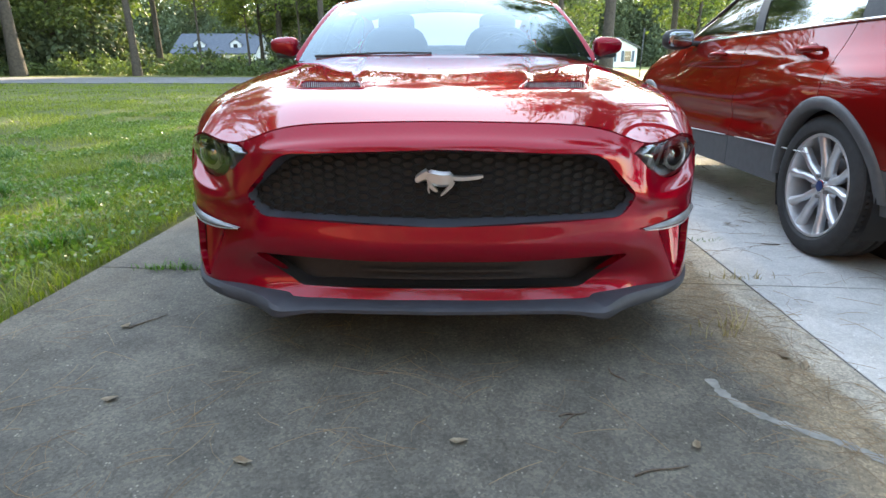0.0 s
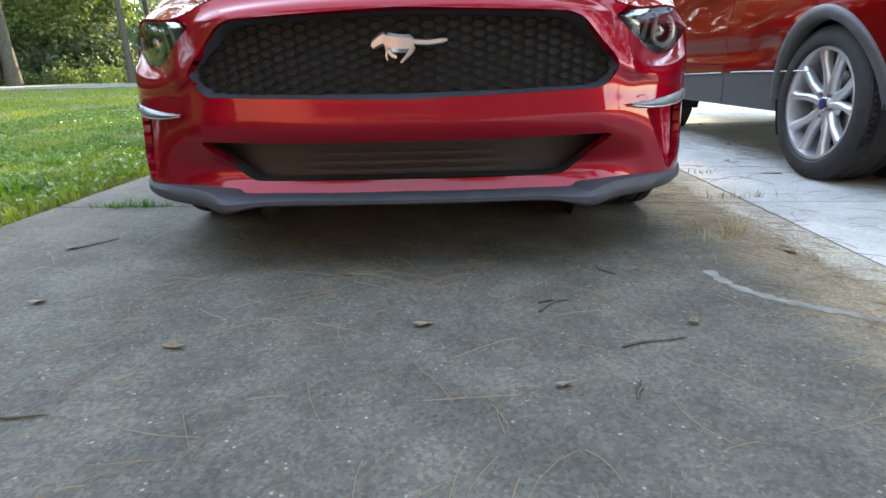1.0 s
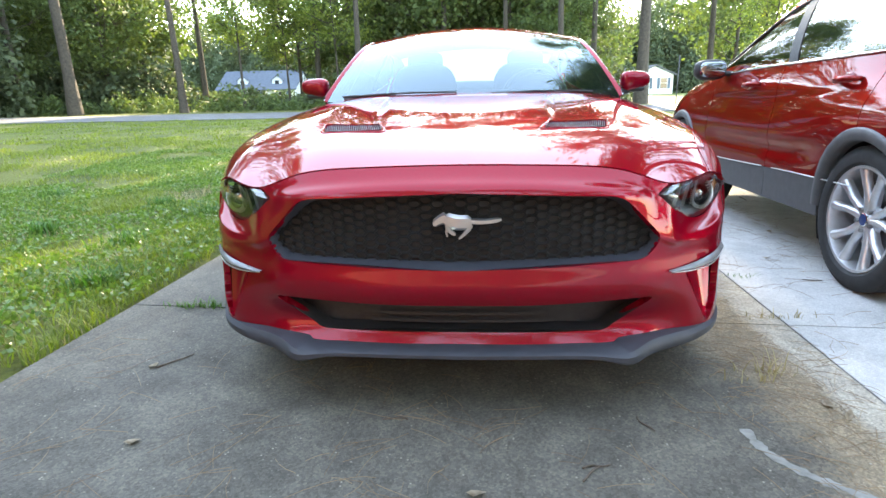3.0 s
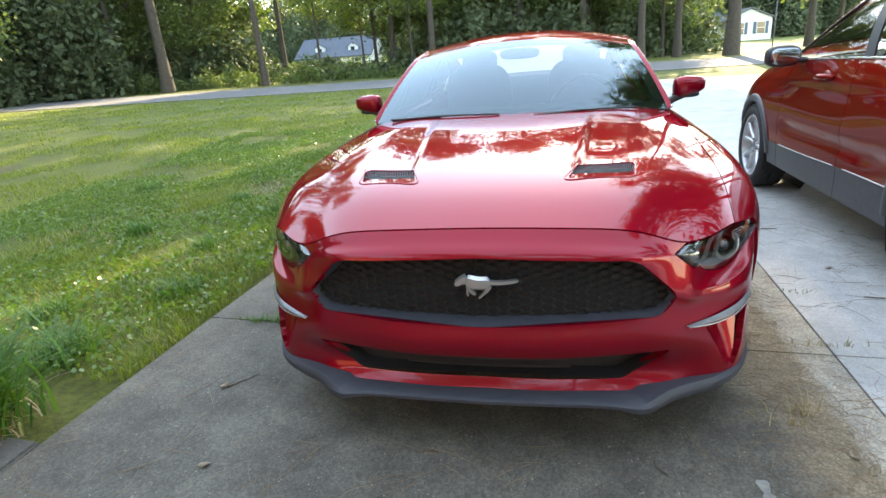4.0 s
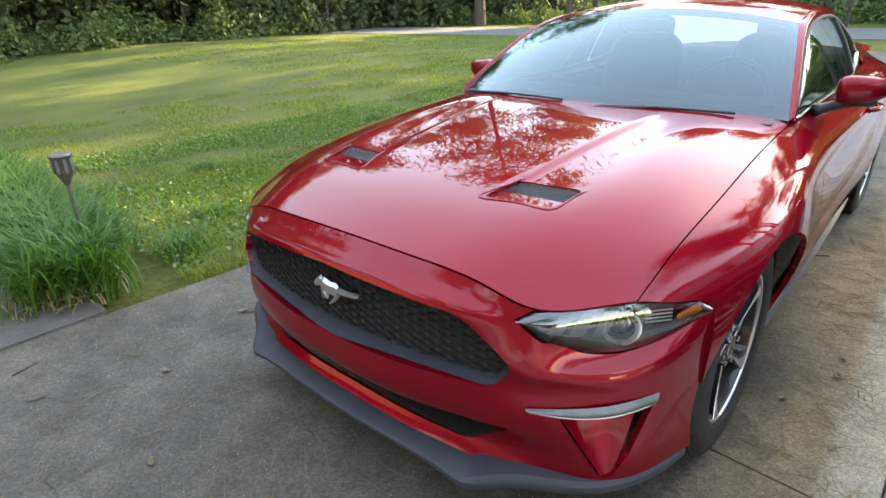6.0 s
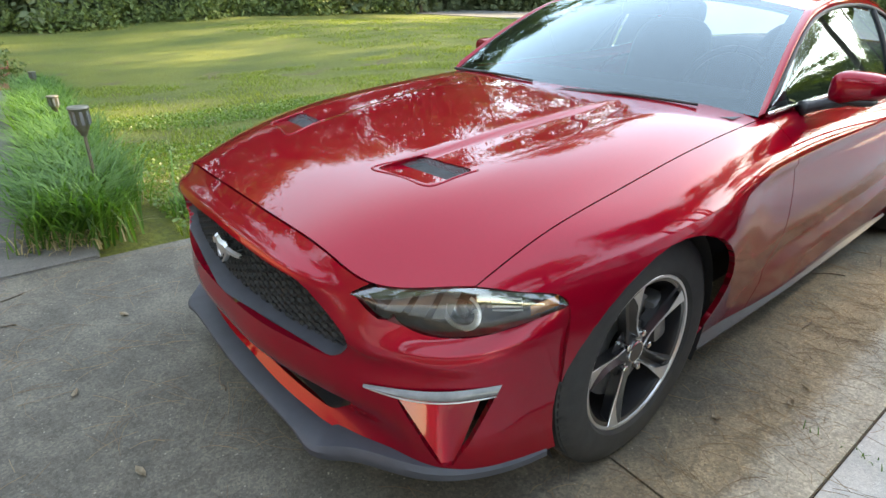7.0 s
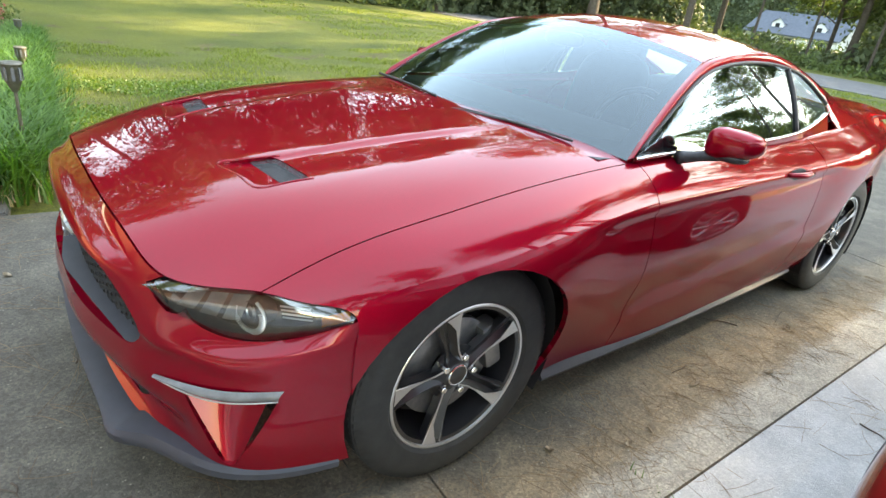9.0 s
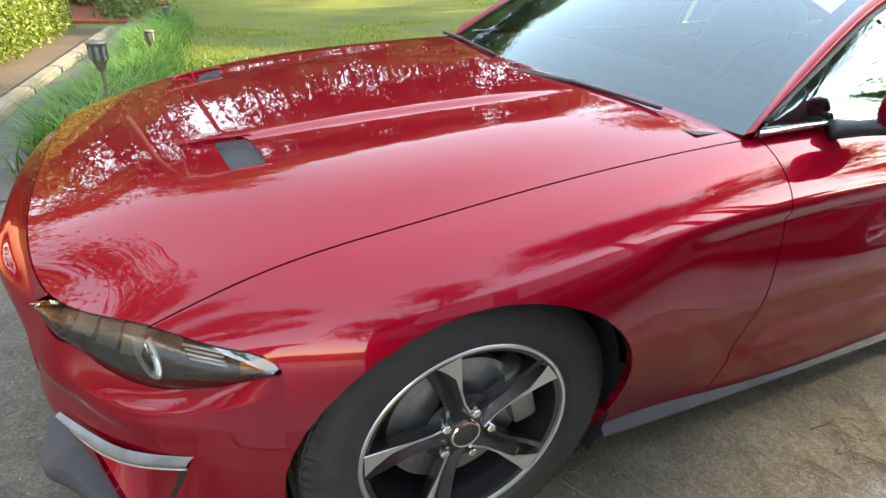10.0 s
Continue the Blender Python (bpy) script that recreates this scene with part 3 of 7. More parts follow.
# splitter lip
lip_half = along([(0, 0.046, 0.205), (0.25, 0.054, 0.205), (0.40, 0.058, 0.202), (0.468, 0.062, 0.196), (0.53, 0.112, 0.204), (0.63, 0.172, 0.209), (0.735, 0.246, 0.212), (0.81, 0.375, 0.215), (0.838, 0.485, 0.218)], 36)
lip_path = np.concatenate([mirrored(lip_half)[:0:-1], lip_half])
verts = []
tan = np.gradient(lip_path, axis=0)
for p, t in zip(lip_path, tan):
    out = np.array([t[1], -t[0], 0]) / np.linalg.norm(t[:2])
    k = 1 + 1.1 * smoothstep(0.38, 0.52, abs(p[0])) * (1 - 0.5 * smoothstep(0.6, 0.85, abs(p[0])))
    verts += [p + out * o + np.array([0, 0, u * k]) for o, u in ((-0.07, 0.012), (0.0, 0.008), (0.010, 0.002), (0.010, -0.008), (0.002, -0.013), (-0.07, -0.014))]
lip = from_lists("splitter_lip", verts, [(6 * i + j, 6 * i + (j + 1) % 6, 6 * i + 6 + (j + 1) % 6, 6 * i + 6 + j) for i in range(len(lip_path) - 1) for j in range(6)], LIP, coupe, "dark satin plastic front splitter")
lip.data.set_sharp_from_angle(angle=radians(40))

# greenhouse
WS_BASE = lambda s: np.array([0.73 * s, 1.36 + 0.175 * s * s, 0.908 - 0.03 * s * s])
WS_TOP = lambda s: np.array([0.60 * s, 2.03 - 0.0 + 0.05 * s * s - 0.03 * s ** 4, 1.246 - 0.066 * s * s])
RW_TOP = lambda s: np.array([0.55 * s, 2.98 - 0.03 * s * s, 1.242 - 0.06 * s * s])
RW_BASE = lambda s: np.array([0.57 * s, 3.86 - 0.12 * s * s, 1.005 - 0.03 * s * s])


def ruled(a, b, ns, nv, bulge=(0, 0, 0), s0=-1.0, s1=1.0):
    g = np.array([[a(s) * (1 - v) + b(s) * v + np.array(bulge) * 4 * v * (1 - v) for s in np.linspace(s0, s1, ns)] for v in np.linspace(0, 1, nv)])
    return g


ws = from_lists("windscreen", ruled(WS_BASE, WS_TOP, 31, 17, (0, -0.01, 0.018)).reshape(-1, 3), grid_faces(17, 31), GLASS, coupe)
outward(ws, (0, -0.4, 1))
rw = from_lists("rear_window", ruled(RW_TOP, RW_BASE, 25, 13, (0, 0.01, 0.02)).reshape(-1, 3), grid_faces(13, 25), DUSTY_GLASS, coupe)
outward(rw, (0, 0.2, 1))
roof_g = ruled(WS_TOP, RW_TOP, 41, 25, (0, 0, 0.055))
roof = panel("roof", roof_g, grid_normals(roof_g) * (1 if grid_normals(roof_g)[5, 5, 2] > 0 else -1), RED, coupe, (), 0.02)
# the rail from the screen's foot over the doors to the deck, and the side glass under it
RAIL = [(0.745, 1.50, 0.885), (0.70, 1.70, 1.00), (0.655, 1.90, 1.115), (0.622, 2.08, 1.195), (0.602, 2.35, 1.228), (0.59, 2.7, 1.228), (0.58, 3.0, 1.195), (0.585, 3.3, 1.12), (0.60, 3.6, 1.035), (0.60, 3.9, 0.97)]
BELT = [(0.742, 1.56, 0.888), (0.742, 1.8, 0.895), (0.742, 2.2, 0.902), (0.738, 2.6, 0.915), (0.715, 2.95, 0.945), (0.675, 3.22, 1.0)]
TOPLINE = [(0.735, 1.58, 0.905), (0.69, 1.78, 1.02), (0.652, 1.95, 1.11), (0.632, 2.1, 1.16), (0.618, 2.4, 1.192), (0.605, 2.75, 1.18), (0.608, 3.0, 1.135), (0.648, 3.24, 1.03)]
rail, belt, topline = along(RAIL, 60), along(BELT, 40), along(TOPLINE, 40)


def strip(name, a, b, material, parent, label="", bulge=0.0, steps=5, flip=False):
    """A smooth band between two lines of points, bowed outwards."""
    g = np.array([a * (1 - v) + b * v + np.array([1.0, 0, 0.6]) * bulge * 4 * v * (1 - v) for v in np.linspace(0, 1, steps)])
    return g


for s in (1, -1):
    flip = s < 0
    side = lambda g: g if s > 0 else mirrored(g)
    # side glass leans in from the belt to its top line
    g = strip("", belt, topline, None, None, bulge=0.008, steps=9)
    n_post = 29
    sw = from_lists("side_window", side(g[:, :n_post]).reshape(-1, 3), grid_faces(9, n_post, s > 0), GLASS, doors[s])
    outward(sw, (s, 0, 0.3))
    qw = from_lists("quarter_window", side(g[:, n_post:]).reshape(-1, 3), grid_faces(9, 40 - n_post, s > 0), GLASS, coupe)
    outward(qw, (s, 0, 0.3))
    tube("window_post", side(np.array([g[k, n_post - 1] for k in (0, 4, 8)])), 0.012, BLACK, coupe, sides=6)
    tube("window_trim", side(belt + np.array([0.006, 0, -0.002])), 0.007, CHROME, coupe, "bright belt trim", sides=6, smooth_path=False)
    tube("window_seal", side(topline + np.array([0.004, 0, 0.003])), 0.007, BLACK, coupe, sides=6, smooth_path=False)
    # pillar and roof rail between the glass, the roof and the shoulder
    ws_edge = np.array([WS_BASE(1) * (1 - v) + WS_TOP(1) * v + np.array([0, -0.01, 0.018]) * 4 * v * (1 - v) for v in np.linspace(0, 1, 20)])
    roof_edge = np.array([roof_g[k, -1] for k in range(1, roof_g.shape[0])])
    rw_edge = np.array([RW_TOP(1) * (1 - v) + RW_BASE(1) * v + np.array([0, 0.01, 0.02]) * 4 * v * (1 - v) for v in np.linspace(0, 1, 20)])[1:]
    inner = np.concatenate([ws_edge, roof_edge, rw_edge])
    d = np.r_[0, np.cumsum(np.linalg.norm(np.diff(inner, axis=0), axis=1))]
    inner = np.array([[np.interp(v, d, inner[:, k]) for k in range(3)] for v in np.linspace(0, d[-1], 90)])
    below = shell[DOOR_F:row_at(3.95), SPLIT[4]]
    top_y, outer = topline[:, 1], []
    for p in inner:
        y = p[1] + 0.02
        if y < belt[0][1]:
            q = np.array([np.interp(y, shell_y, shell[:, SPLIT[4], k]) for k in range(3)])
        elif y < topline[-1][1]:
            q = np.array([np.interp(y, topline[:, 1], topline[:, k]) for k in range(3)])
        else:
            q = np.array([np.interp(y, shell_y, shell[:, SPLIT[4] + 1, k]) for k in range(3)])
            w = smoothstep(topline[-1][1], topline[-1][1] + 0.12, y)
            q = topline[-1] * (1 - w) + q * w if w < 1 else q
        outer.append(q)
    outer = np.array(outer)
    g = np.array([inner * (1 - v) + outer * v + np.array([0.6, 0, 0.8]) * (0.018 * 4 * v * (1 - v)) for v in np.linspace(0, 1, 9)])
    n = grid_normals(g)
    n = n if n[4, 40, 0] > 0 else -n
    panel("roof_rail", side(g), side(n), RED, coupe, (), 0.01, flip=s < 0)
    # the quarter behind the glass, from the belt to the rail
    low = np.array([[np.interp(p[1], shell_y, shell[:, SPLIT[4], k]) for k in range(3)] for p in belt])
    g = np.array([belt * (1 - v) + low * v for v in np.linspace(0, 1, 4)])
    from_lists("belt_panel", side(g).reshape(-1, 3), grid_faces(4, 40, s < 0), RED, coupe)
    # black skirt under the door
    skirt = along([(0.792, 1.24, 0.205), (0.80, 1.6, 0.208), (0.80, 2.4, 0.212), (0.79, 2.95, 0.216), (0.785, 3.14, 0.22)], 30)
    sweep("side_skirt", side(skirt), [(-0.02 * s, 0.012), (0.004 * s, 0.008), (0.036 * s, -0.022), (0.032 * s, -0.034), (-0.04 * s, -0.042)], LIP, coupe, "dark satin plastic side skirt", flip=s < 0)
    # wheel housings
    for y in (AXLE_F, AXLE_R):
        verts, faces = [], []
        for k in range(25):
            a = math.pi * (k / 24 * 1.3 - 0.15)
            for x in (0.55, 0.72, 0.84):
                verts.append((s * x, y + (ARCH_R + 0.012) * math.cos(a), WHEEL_R + (ARCH_R + 0.012) * math.sin(a)))
        b = len(verts)
        verts += [(s * 0.55, y + 0.4 * math.cos(2 * math.pi * k / 24), WHEEL_R + 0.4 * math.sin(2 * math.pi * k / 24)) for k in range(24)]
        faces = grid_faces(25, 3) + [tuple(range(b, b + 24))]
        from_lists("wheel_housing", verts, faces, DARK, coupe)
# the dark floor pan that closes the car from below
box("floor_pan", (0, 2.45, 0.3), (1.35, 4.1, 0.12), DARK, coupe)


def tyre_profile(width, r_out, r_in, grooves=3):
    """(x, radius) from the inner bead over the tread to the outer bead."""
    w = width / 2
    p = [(-w * 0.80, r_in), (-w * 0.98, r_in + 0.02), (-w * 1.03, (r_in + r_out) / 2), (-w * 0.96, r_out - 0.03), (-w * 0.85, r_out - 0.009)]
    span = np.linspace(-w * 0.8, w * 0.8, grooves * 4 + 1)
    for k, x in enumerate(span):
        p.append((float(x), r_out - (0.008 if k % 4 == 2 else 0.0) - 0.004 * (x / w) ** 2))
    p += [(-x, r) for x, r in p[4::-1]]
    return p


def tread_blocks(name, r, width, count, material, parent, shift, s):
    """Shallow shoulder blocks round a tyre."""
    verts, faces = [], []
    for i in range(count):
        for a0 in [0]:
            a0 = 2 * math.pi * (i + (0.5 if s < 0 else 0)) / count
            b = len(verts)
            for da, x, rr in ((0, 0.27, 0.001), (0.62, 0.27, 0.001), (0.62, 0.43, -0.008), (0, 0.43, -0.008), (0.62, 0.475, -0.026), (0, 0.475, -0.026)):
                a = a0 + da * 2 * math.pi / count
                verts.append((shift + s * x * width, (r + rr + 0.0015) * math.cos(a), (r + rr + 0.0015) * math.sin(a)))
            faces += [(b, b + 1, b + 2, b + 3), (b + 3, b + 2, b + 4, b + 5)]
    return from_lists(name, verts, faces, material, parent, smooth=False)


def sport_wheel(s, name="wheel"):
    """Black five-spoke wheel with machined spoke edges; the outer face looks to +x (s = 1)."""
    hub = new(name)
    r_rim = 0.226
    tyre = lathe("tyre", [(s * (x - 0.024), r) for x, r in tyre_profile(0.235, WHEEL_R, r_rim - 0.006)], 96, RUBBER, hub)
    for e in (1, -1):
        tread_blocks("tread", WHEEL_R, 0.235, 84, RUBBER, tyre, -s * 0.024, e)
    rim = lathe("rim", [(s * x, r) for x, r in ((0.078, r_rim + 0.002), (0.074, r_rim - 0.016), (0.036, r_rim - 0.024), (-0.124, r_rim - 0.03), (-0.132, r_rim))], 72, WHEEL_BLACK, hub)
    lathe("rim_lip", [(s * x, r) for x, r in ((0.074, r_rim - 0.006), (0.082, r_rim - 0.004), (0.083, r_rim + 0.002), (0.080, r_rim + 0.006), (0.074, r_rim + 0.007))], 72, MACHINED, rim)
    lathe("brake_disc", [(s * x, r) for x, r in ((0.012, 0.06), (0.02, 0.062), (0.02, 0.155), (0.0, 0.155), (-0.006, 0.06))], 48, STEEL, hub)
    lathe("drum_back", [(s * x, r) for x, r in ((-0.045, 0.02), (-0.045, 0.19))], 40, DARK, hub)
    cal = bmesh.new()
    box_bm(cal, (s * 0.022, 0.135, 0.045), (0.06, 0.06, 0.16), 0.015, Matrix.Rotation(0.3, 4, "X"))
    part("brake_caliper", cal, STEEL, hub, smooth=True, angle=40)
    # spokes
    for k in range(5):
        turn = Matrix.Rotation(2 * math.pi * k / 5 + 0.32, 4, "X")
        st = [(0.035, 0.030, 0.060), (0.075, 0.0215, 0.061), (0.115, 0.022, 0.064), (0.16, 0.029, 0.069), (0.194, 0.034, 0.074), (0.217, 0.039, 0.078)]
        verts, faces = [], []
        for r, w, x in st:
            verts += [(s * (x - 0.035), -w * 0.75, r), (s * (x - 0.004), -w, r), (s * x, -w * 0.72, r), (s * (x - 0.016), 0, r), (s * x, w * 0.72, r), (s * (x - 0.004), w, r), (s * (x - 0.035), w * 0.75, r)]
        faces = grid_faces(len(st), 7, s < 0)
        sp = from_lists("spoke", [turn @ Vector(v) for v in verts], faces, WHEEL_BLACK, hub)
        sp.data.set_sharp_from_angle(angle=radians(30))
        # machined trailing edge, wide at the rim
        verts = []
        for r, w, x in st:
            f = max(0.0, (r - 0.145) / 0.07)
            a, b = w * 1.0, w * (0.80 - 1.1 * f)
            verts += [(s * (x + 0.0008), a, r), (s * (x + 0.0025), a * 0.97, r), (s * (x + 0.0025), b, r), (s * (x + 0.0008), b * 0.98, r)]
        from_lists("machined_edge", [turn @ Vector(v) for v in verts], grid_faces(len(st), 4, s < 0), MACHINED, sp, smooth=False)
        a = 2 * math.pi * (k + 0.5) / 5 + 0.32
        nut = bmesh.new()
        m = Matrix.Translation((s * 0.06, -0.057 * math.sin(a), 0.057 * math.cos(a))) @ Matrix.Rotation(math.pi / 2, 4, "Y")
        bmesh.ops.create_cone(nut, cap_ends=True, segments=6, radius1=0.0105, radius2=0.0105, depth=0.028, matrix=m)
        bmesh.ops.bevel(nut, geom=list(nut.edges), offset=0.0015, segments=1, affect="EDGES")
        part("lug_nut", nut, CHROME, hub)
    lathe("hub_plate", [(s * x, r) for x, r in ((0.045, 0.085), (0.05, 0.06), (0.058, 0.045), (0.06, 0.032))], 40, WHEEL_BLACK, hub)
    cap = lathe("centre_cap", [(s * x, r) for x, r in ((0.055, 0.034), (0.068, 0.0335), (0.07, 0.031), (0.0695, 0.028))], 32, CHROME, hub)
    lathe("cap_face", [(s * x, r) for x, r in ((0.0695, 0.029), (0.0705, 0.018), (0.071, 0.0001))], 32, WHEEL_BLACK, cap)
    return hub


for s in (1, -1):
    for y in (AXLE_F, AXLE_R):
        w = sport_wheel(s)
        w.matrix_basis = pose(s * (0.762 if y < 2 else 0.755), y, WHEEL_R)
        w.parent = coupe



# ---- lamps, vents and small parts of the coupe ----
def patch(name, upper, lower, n, m, material, parent, bulge=(0, 0, 0), offset=(0, 0, 0), s=1, label=""):
    """A curved sheet between an upper and a lower curve."""
    a, b = along(upper, n), along(lower, n)
    g = np.array([a * (1 - v) + b * v + np.array(bulge) * 4 * v * (1 - v) + np.array(offset) for v in np.linspace(0, 1, m)])
    if s < 0:
        g = mirrored(g)
    return from_lists(name, g.reshape(-1, 3), grid_faces(m, n, s < 0), material, parent, label)


def even(points, count):
    p = np.array(points, float)
    d = np.r_[0, np.cumsum(np.linalg.norm(np.diff(p, axis=0), axis=1))]
    return np.array([[np.interp(v, d, p[:, k]) for k in range(3)] for v in np.linspace(0, d[-1], count)])


# the lamp fills the gap between hood, fender and bumper cover
j0 = int(np.argmin(abs(cover[0, :, 0] - 0.632)))
TIP = np.array([0.538, cover_y(0.538, 0.637), 0.637])
LAMP_TOP = even(np.concatenate([[TIP], shell[0, SPLIT[3]:SPLIT[6] + 1] + (0, 0, -0.003)]), 12) + np.array([0, 0.003, -0.002])
LAMP_LOW = even(np.concatenate([[TIP, (0.598, cover_y(0.598, 0.586), 0.585)], cover[0, j0:-1] + (0, 0, -0.003)]), 14) + np.array([0, 0.003, -0.002])
HOUSING = varied("lamp housing plastic", (0.05, 0.052, 0.055), (0.09, 0.09, 0.092), 30, 0.35)
LED = mat("white light guide", (0.75, 0.77, 0.78), 0.25)
VENT_GREY = varied("grey vent mesh", (0.06, 0.06, 0.065), (0.09, 0.09, 0.095), 40, 0.55)
TRAY = varied("grey lamp tray", (0.10, 0.10, 0.10), (0.16, 0.16, 0.155), 20, 0.35)
FROSTED = varied("frosted light blade", (0.15, 0.155, 0.155), (0.24, 0.245, 0.24), 30, 0.3)
PALE_LENS = varied("frosted lamp lens", (0.11, 0.115, 0.118), (0.17, 0.175, 0.18), 30, 0.2)


def ball(name, at, size, material, parent, label="", power=1.0, seg=20, smooth=True, turn=None):
    """A rounded body; power under 1 makes it boxier."""
    bm = bmesh.new()
    bmesh.ops.create_uvsphere(bm, u_segments=seg, v_segments=seg // 2 + 2, radius=1.0)
    for v in bm.verts:
        c = [math.copysign(abs(q) ** power, q) for q in v.co]
        v.co = Vector((c[0] * size[0], c[1] * size[1], c[2] * size[2]))
    if turn is not None:
        bm.transform(turn)
    bm.transform(Matrix.Translation(at))
    return part(name, bm, material, parent, label, smooth=smooth)


def hood_z(x, y):
    p = shell[:60, :SPLIT[4]].reshape(-1, 3)
    w = 1 / ((p[:, 0] - x) ** 2 + (p[:, 1] - y) ** 2 + 2e-5) ** 2
    w = np.where(w > w.max() * 1e-3, w, 0)
    m = np.stack([np.ones(len(p)), p[:, 0] - x, p[:, 1] - y], 1)
    return float(np.linalg.solve((m * w[:, None]).T @ m, (m * w[:, None]).T @ p[:, 2])[0])


for s in (1, -1):
    lamp = patch("headlamp", LAMP_TOP, LAMP_LOW, 30, 12, LENS, coupe, (0.008, -0.012, 0.002), (0, 0, 0), s, "clear headlamp with dark inside and ring light")
    outward(lamp, (s * 0.3, -1, 0.2))
    patch("lamp_housing", LAMP_TOP, LAMP_LOW, 24, 10, HOUSING, lamp, (-0.03, 0.07, 0.0), (-0.012, 0.028, 0), s)
    # pale lower tray of the lamp and the amber marker at its outer end
    low = along(LAMP_LOW, 24)
    tray = low[3:21]
    verts = np.concatenate([tray + (-0.004, 0.006, 0.002), tray + (-0.016, 0.022, 0.022)])
    if s < 0:
        verts = mirrored(verts)
    from_lists("lamp_tray", verts, grid_faces(2, 18, s < 0), TRAY, lamp)
    verts = np.concatenate([low[19:23] + (-0.008, 0.012, 0.008), low[19:23] + (-0.015, 0.015, 0.03)])
    if s < 0:
        verts = mirrored(verts)
    from_lists("amber_marker", verts, grid_faces(2, 4, s < 0), AMBER, lamp)
    # projector with a ring of light-guide teeth
    c = Vector((s * 0.700, 0.338, 0.606))
    face = Matrix.Translation(c) @ Matrix.Rotation(s * 0.45, 4, "Z")
    ring = bmesh.new()
    bmesh.ops.create_cone(ring, cap_ends=False, segments=32, radius1=0.036, radius2=0.030, depth=0.045, matrix=face @ Matrix.Rotation(math.pi / 2, 4, "X"))
    part("projector_barrel", ring, BLACK, lamp, smooth=True)
    ball("projector_lens", c + Vector((0, -0.012, 0)), (0.024, 0.014, 0.024), LENS, lamp)
    ball("projector_bowl", c + Vector((0, 0.012, 0)), (0.030, 0.016, 0.030), CHROME, lamp)
    guide = bmesh.new()
    for k in range(-3, 27):
        a = math.pi * (1.0 + k / 23)
        m = face @ Matrix.Translation((0.037 * math.cos(a), -0.027, 0.037 * math.sin(a))) @ Matrix.Rotation(-a, 4, "Y")
        bmesh.ops.create_cube(guide, size=1.0, matrix=m @ Matrix.Diagonal((0.010, 0.005, 0.0026, 1)))
    part("light_guide", guide, LED, lamp, "pale ring of light-guide teeth")
    hoop = [tuple(face @ Vector((0.043 * math.cos(a), -0.024, 0.043 * math.sin(a)))) for a in np.linspace(math.pi * 1.55, math.pi * 2.35, 13)]
    tube("light_hoop", hoop, 0.004, LED, lamp, sides=6)
    # three pale slanted running-light blades towards the lamp's inner tip
    up, dn = along(LAMP_TOP, 40), along(LAMP_LOW, 40)
    for k in range(3):
        q = 7 + 4 * k
        verts = []
        for d in (0, 1.2, 2.4):
            for v in np.linspace(0.12, 0.80 - 0.06 * k, 7):
                w = min(q + d - 3.2 * v + 2.0, 38.0)
                a, b = np.array([np.interp(w, np.arange(40), up[:, e]) for e in range(3)]), np.array([np.interp(w, np.arange(40), dn[:, e]) for e in range(3)])
                verts.append(a * (1 - v) + b * v + np.array([-0.006, 0.010 + 0.004 * d, 0]))
        verts = np.array(verts)
        from_lists("running_light", mirrored(verts) if s < 0 else verts, grid_faces(3, 7, s < 0), FROSTED, lamp, "pale frosted running-light blade")
    for k in range(4):
        fin = [(s * 0.742, 0.372 + 0.002 * k, 0.632 - 0.010 * k), (s * 0.782, 0.425 + 0.002 * k, 0.631 - 0.010 * k)]
        tube("lamp_fin", fin, 0.0024, LED, lamp, sides=5, smooth_path=False)
    # fog-lamp blade on the bumper
    top = [(0.580, cover_y(0.580, 0.422) - 0.006, 0.423), (0.66, cover_y(0.66, 0.43) - 0.006, 0.428), (0.74, cover_y(0.74, 0.432) - 0.008, 0.440), (0.803, cover_y(0.803, 0.435) - 0.004, 0.450)]
    bot = [(0.59, cover_y(0.59, 0.41) - 0.008, 0.420), (0.66, cover_y(0.66, 0.405) - 0.012, 0.413), (0.74, cover_y(0.74, 0.405) - 0.012, 0.415), (0.80, cover_y(0.80, 0.415) - 0.006, 0.425)]
    fog = patch("fog_lamp", top, bot, 16, 6, PALE_LENS, coupe, (0.004, -0.008, 0), (0, 0, 0), s, "thin pale fog-lamp blade")
    tube("fog_trim", [(s * p[0], p[1] - 0.003, p[2] - 0.002) for p in bot], 0.002, SATIN, fog, sides=5)
    # hood vent: red ramp and dark slatted mesh
    z = hood_z
    A, B, C, D = (0.245, 0.403), (0.453, 0.432), (0.479, 0.570), (0.287, 0.558)
    mid = lambda p, q, f: (p[0] * (1 - f) + q[0] * f, p[1] * (1 - f) + q[1] * f)
    m1, m2 = mid(A, D, 0.50), mid(B, C, 0.50)
    drop = lambda p, d: (s * p[0], p[1], z(*p) - d)
    vent = from_lists("hood_vent", [drop(A, 0.003), drop(B, 0.003), drop(m2, 0.011), drop(m1, 0.011)], [(0, 1, 2, 3)], RED, hood, "hood air vent with dark slats")
    from_lists("vent_back", [drop(m1, 0.03), drop(m2, 0.03), drop(C, 0.03), drop(D, 0.03)], [(0, 1, 2, 3)], DARK, vent)
    n_slat = 30
    verts, faces = [], []
    for k in range(n_slat):
        f0, f1 = (k + 0.25) / n_slat, (k + 0.62) / n_slat
        b = len(verts)
        for f in (f0, f1):
            verts += [drop(mid(m1, m2, f), 0.010), drop(mid(D, C, f), 0.003)]
        faces.append((b, b + 2, b + 3, b + 1))
    from_lists("vent_slats", verts, faces, VENT_GREY, vent)
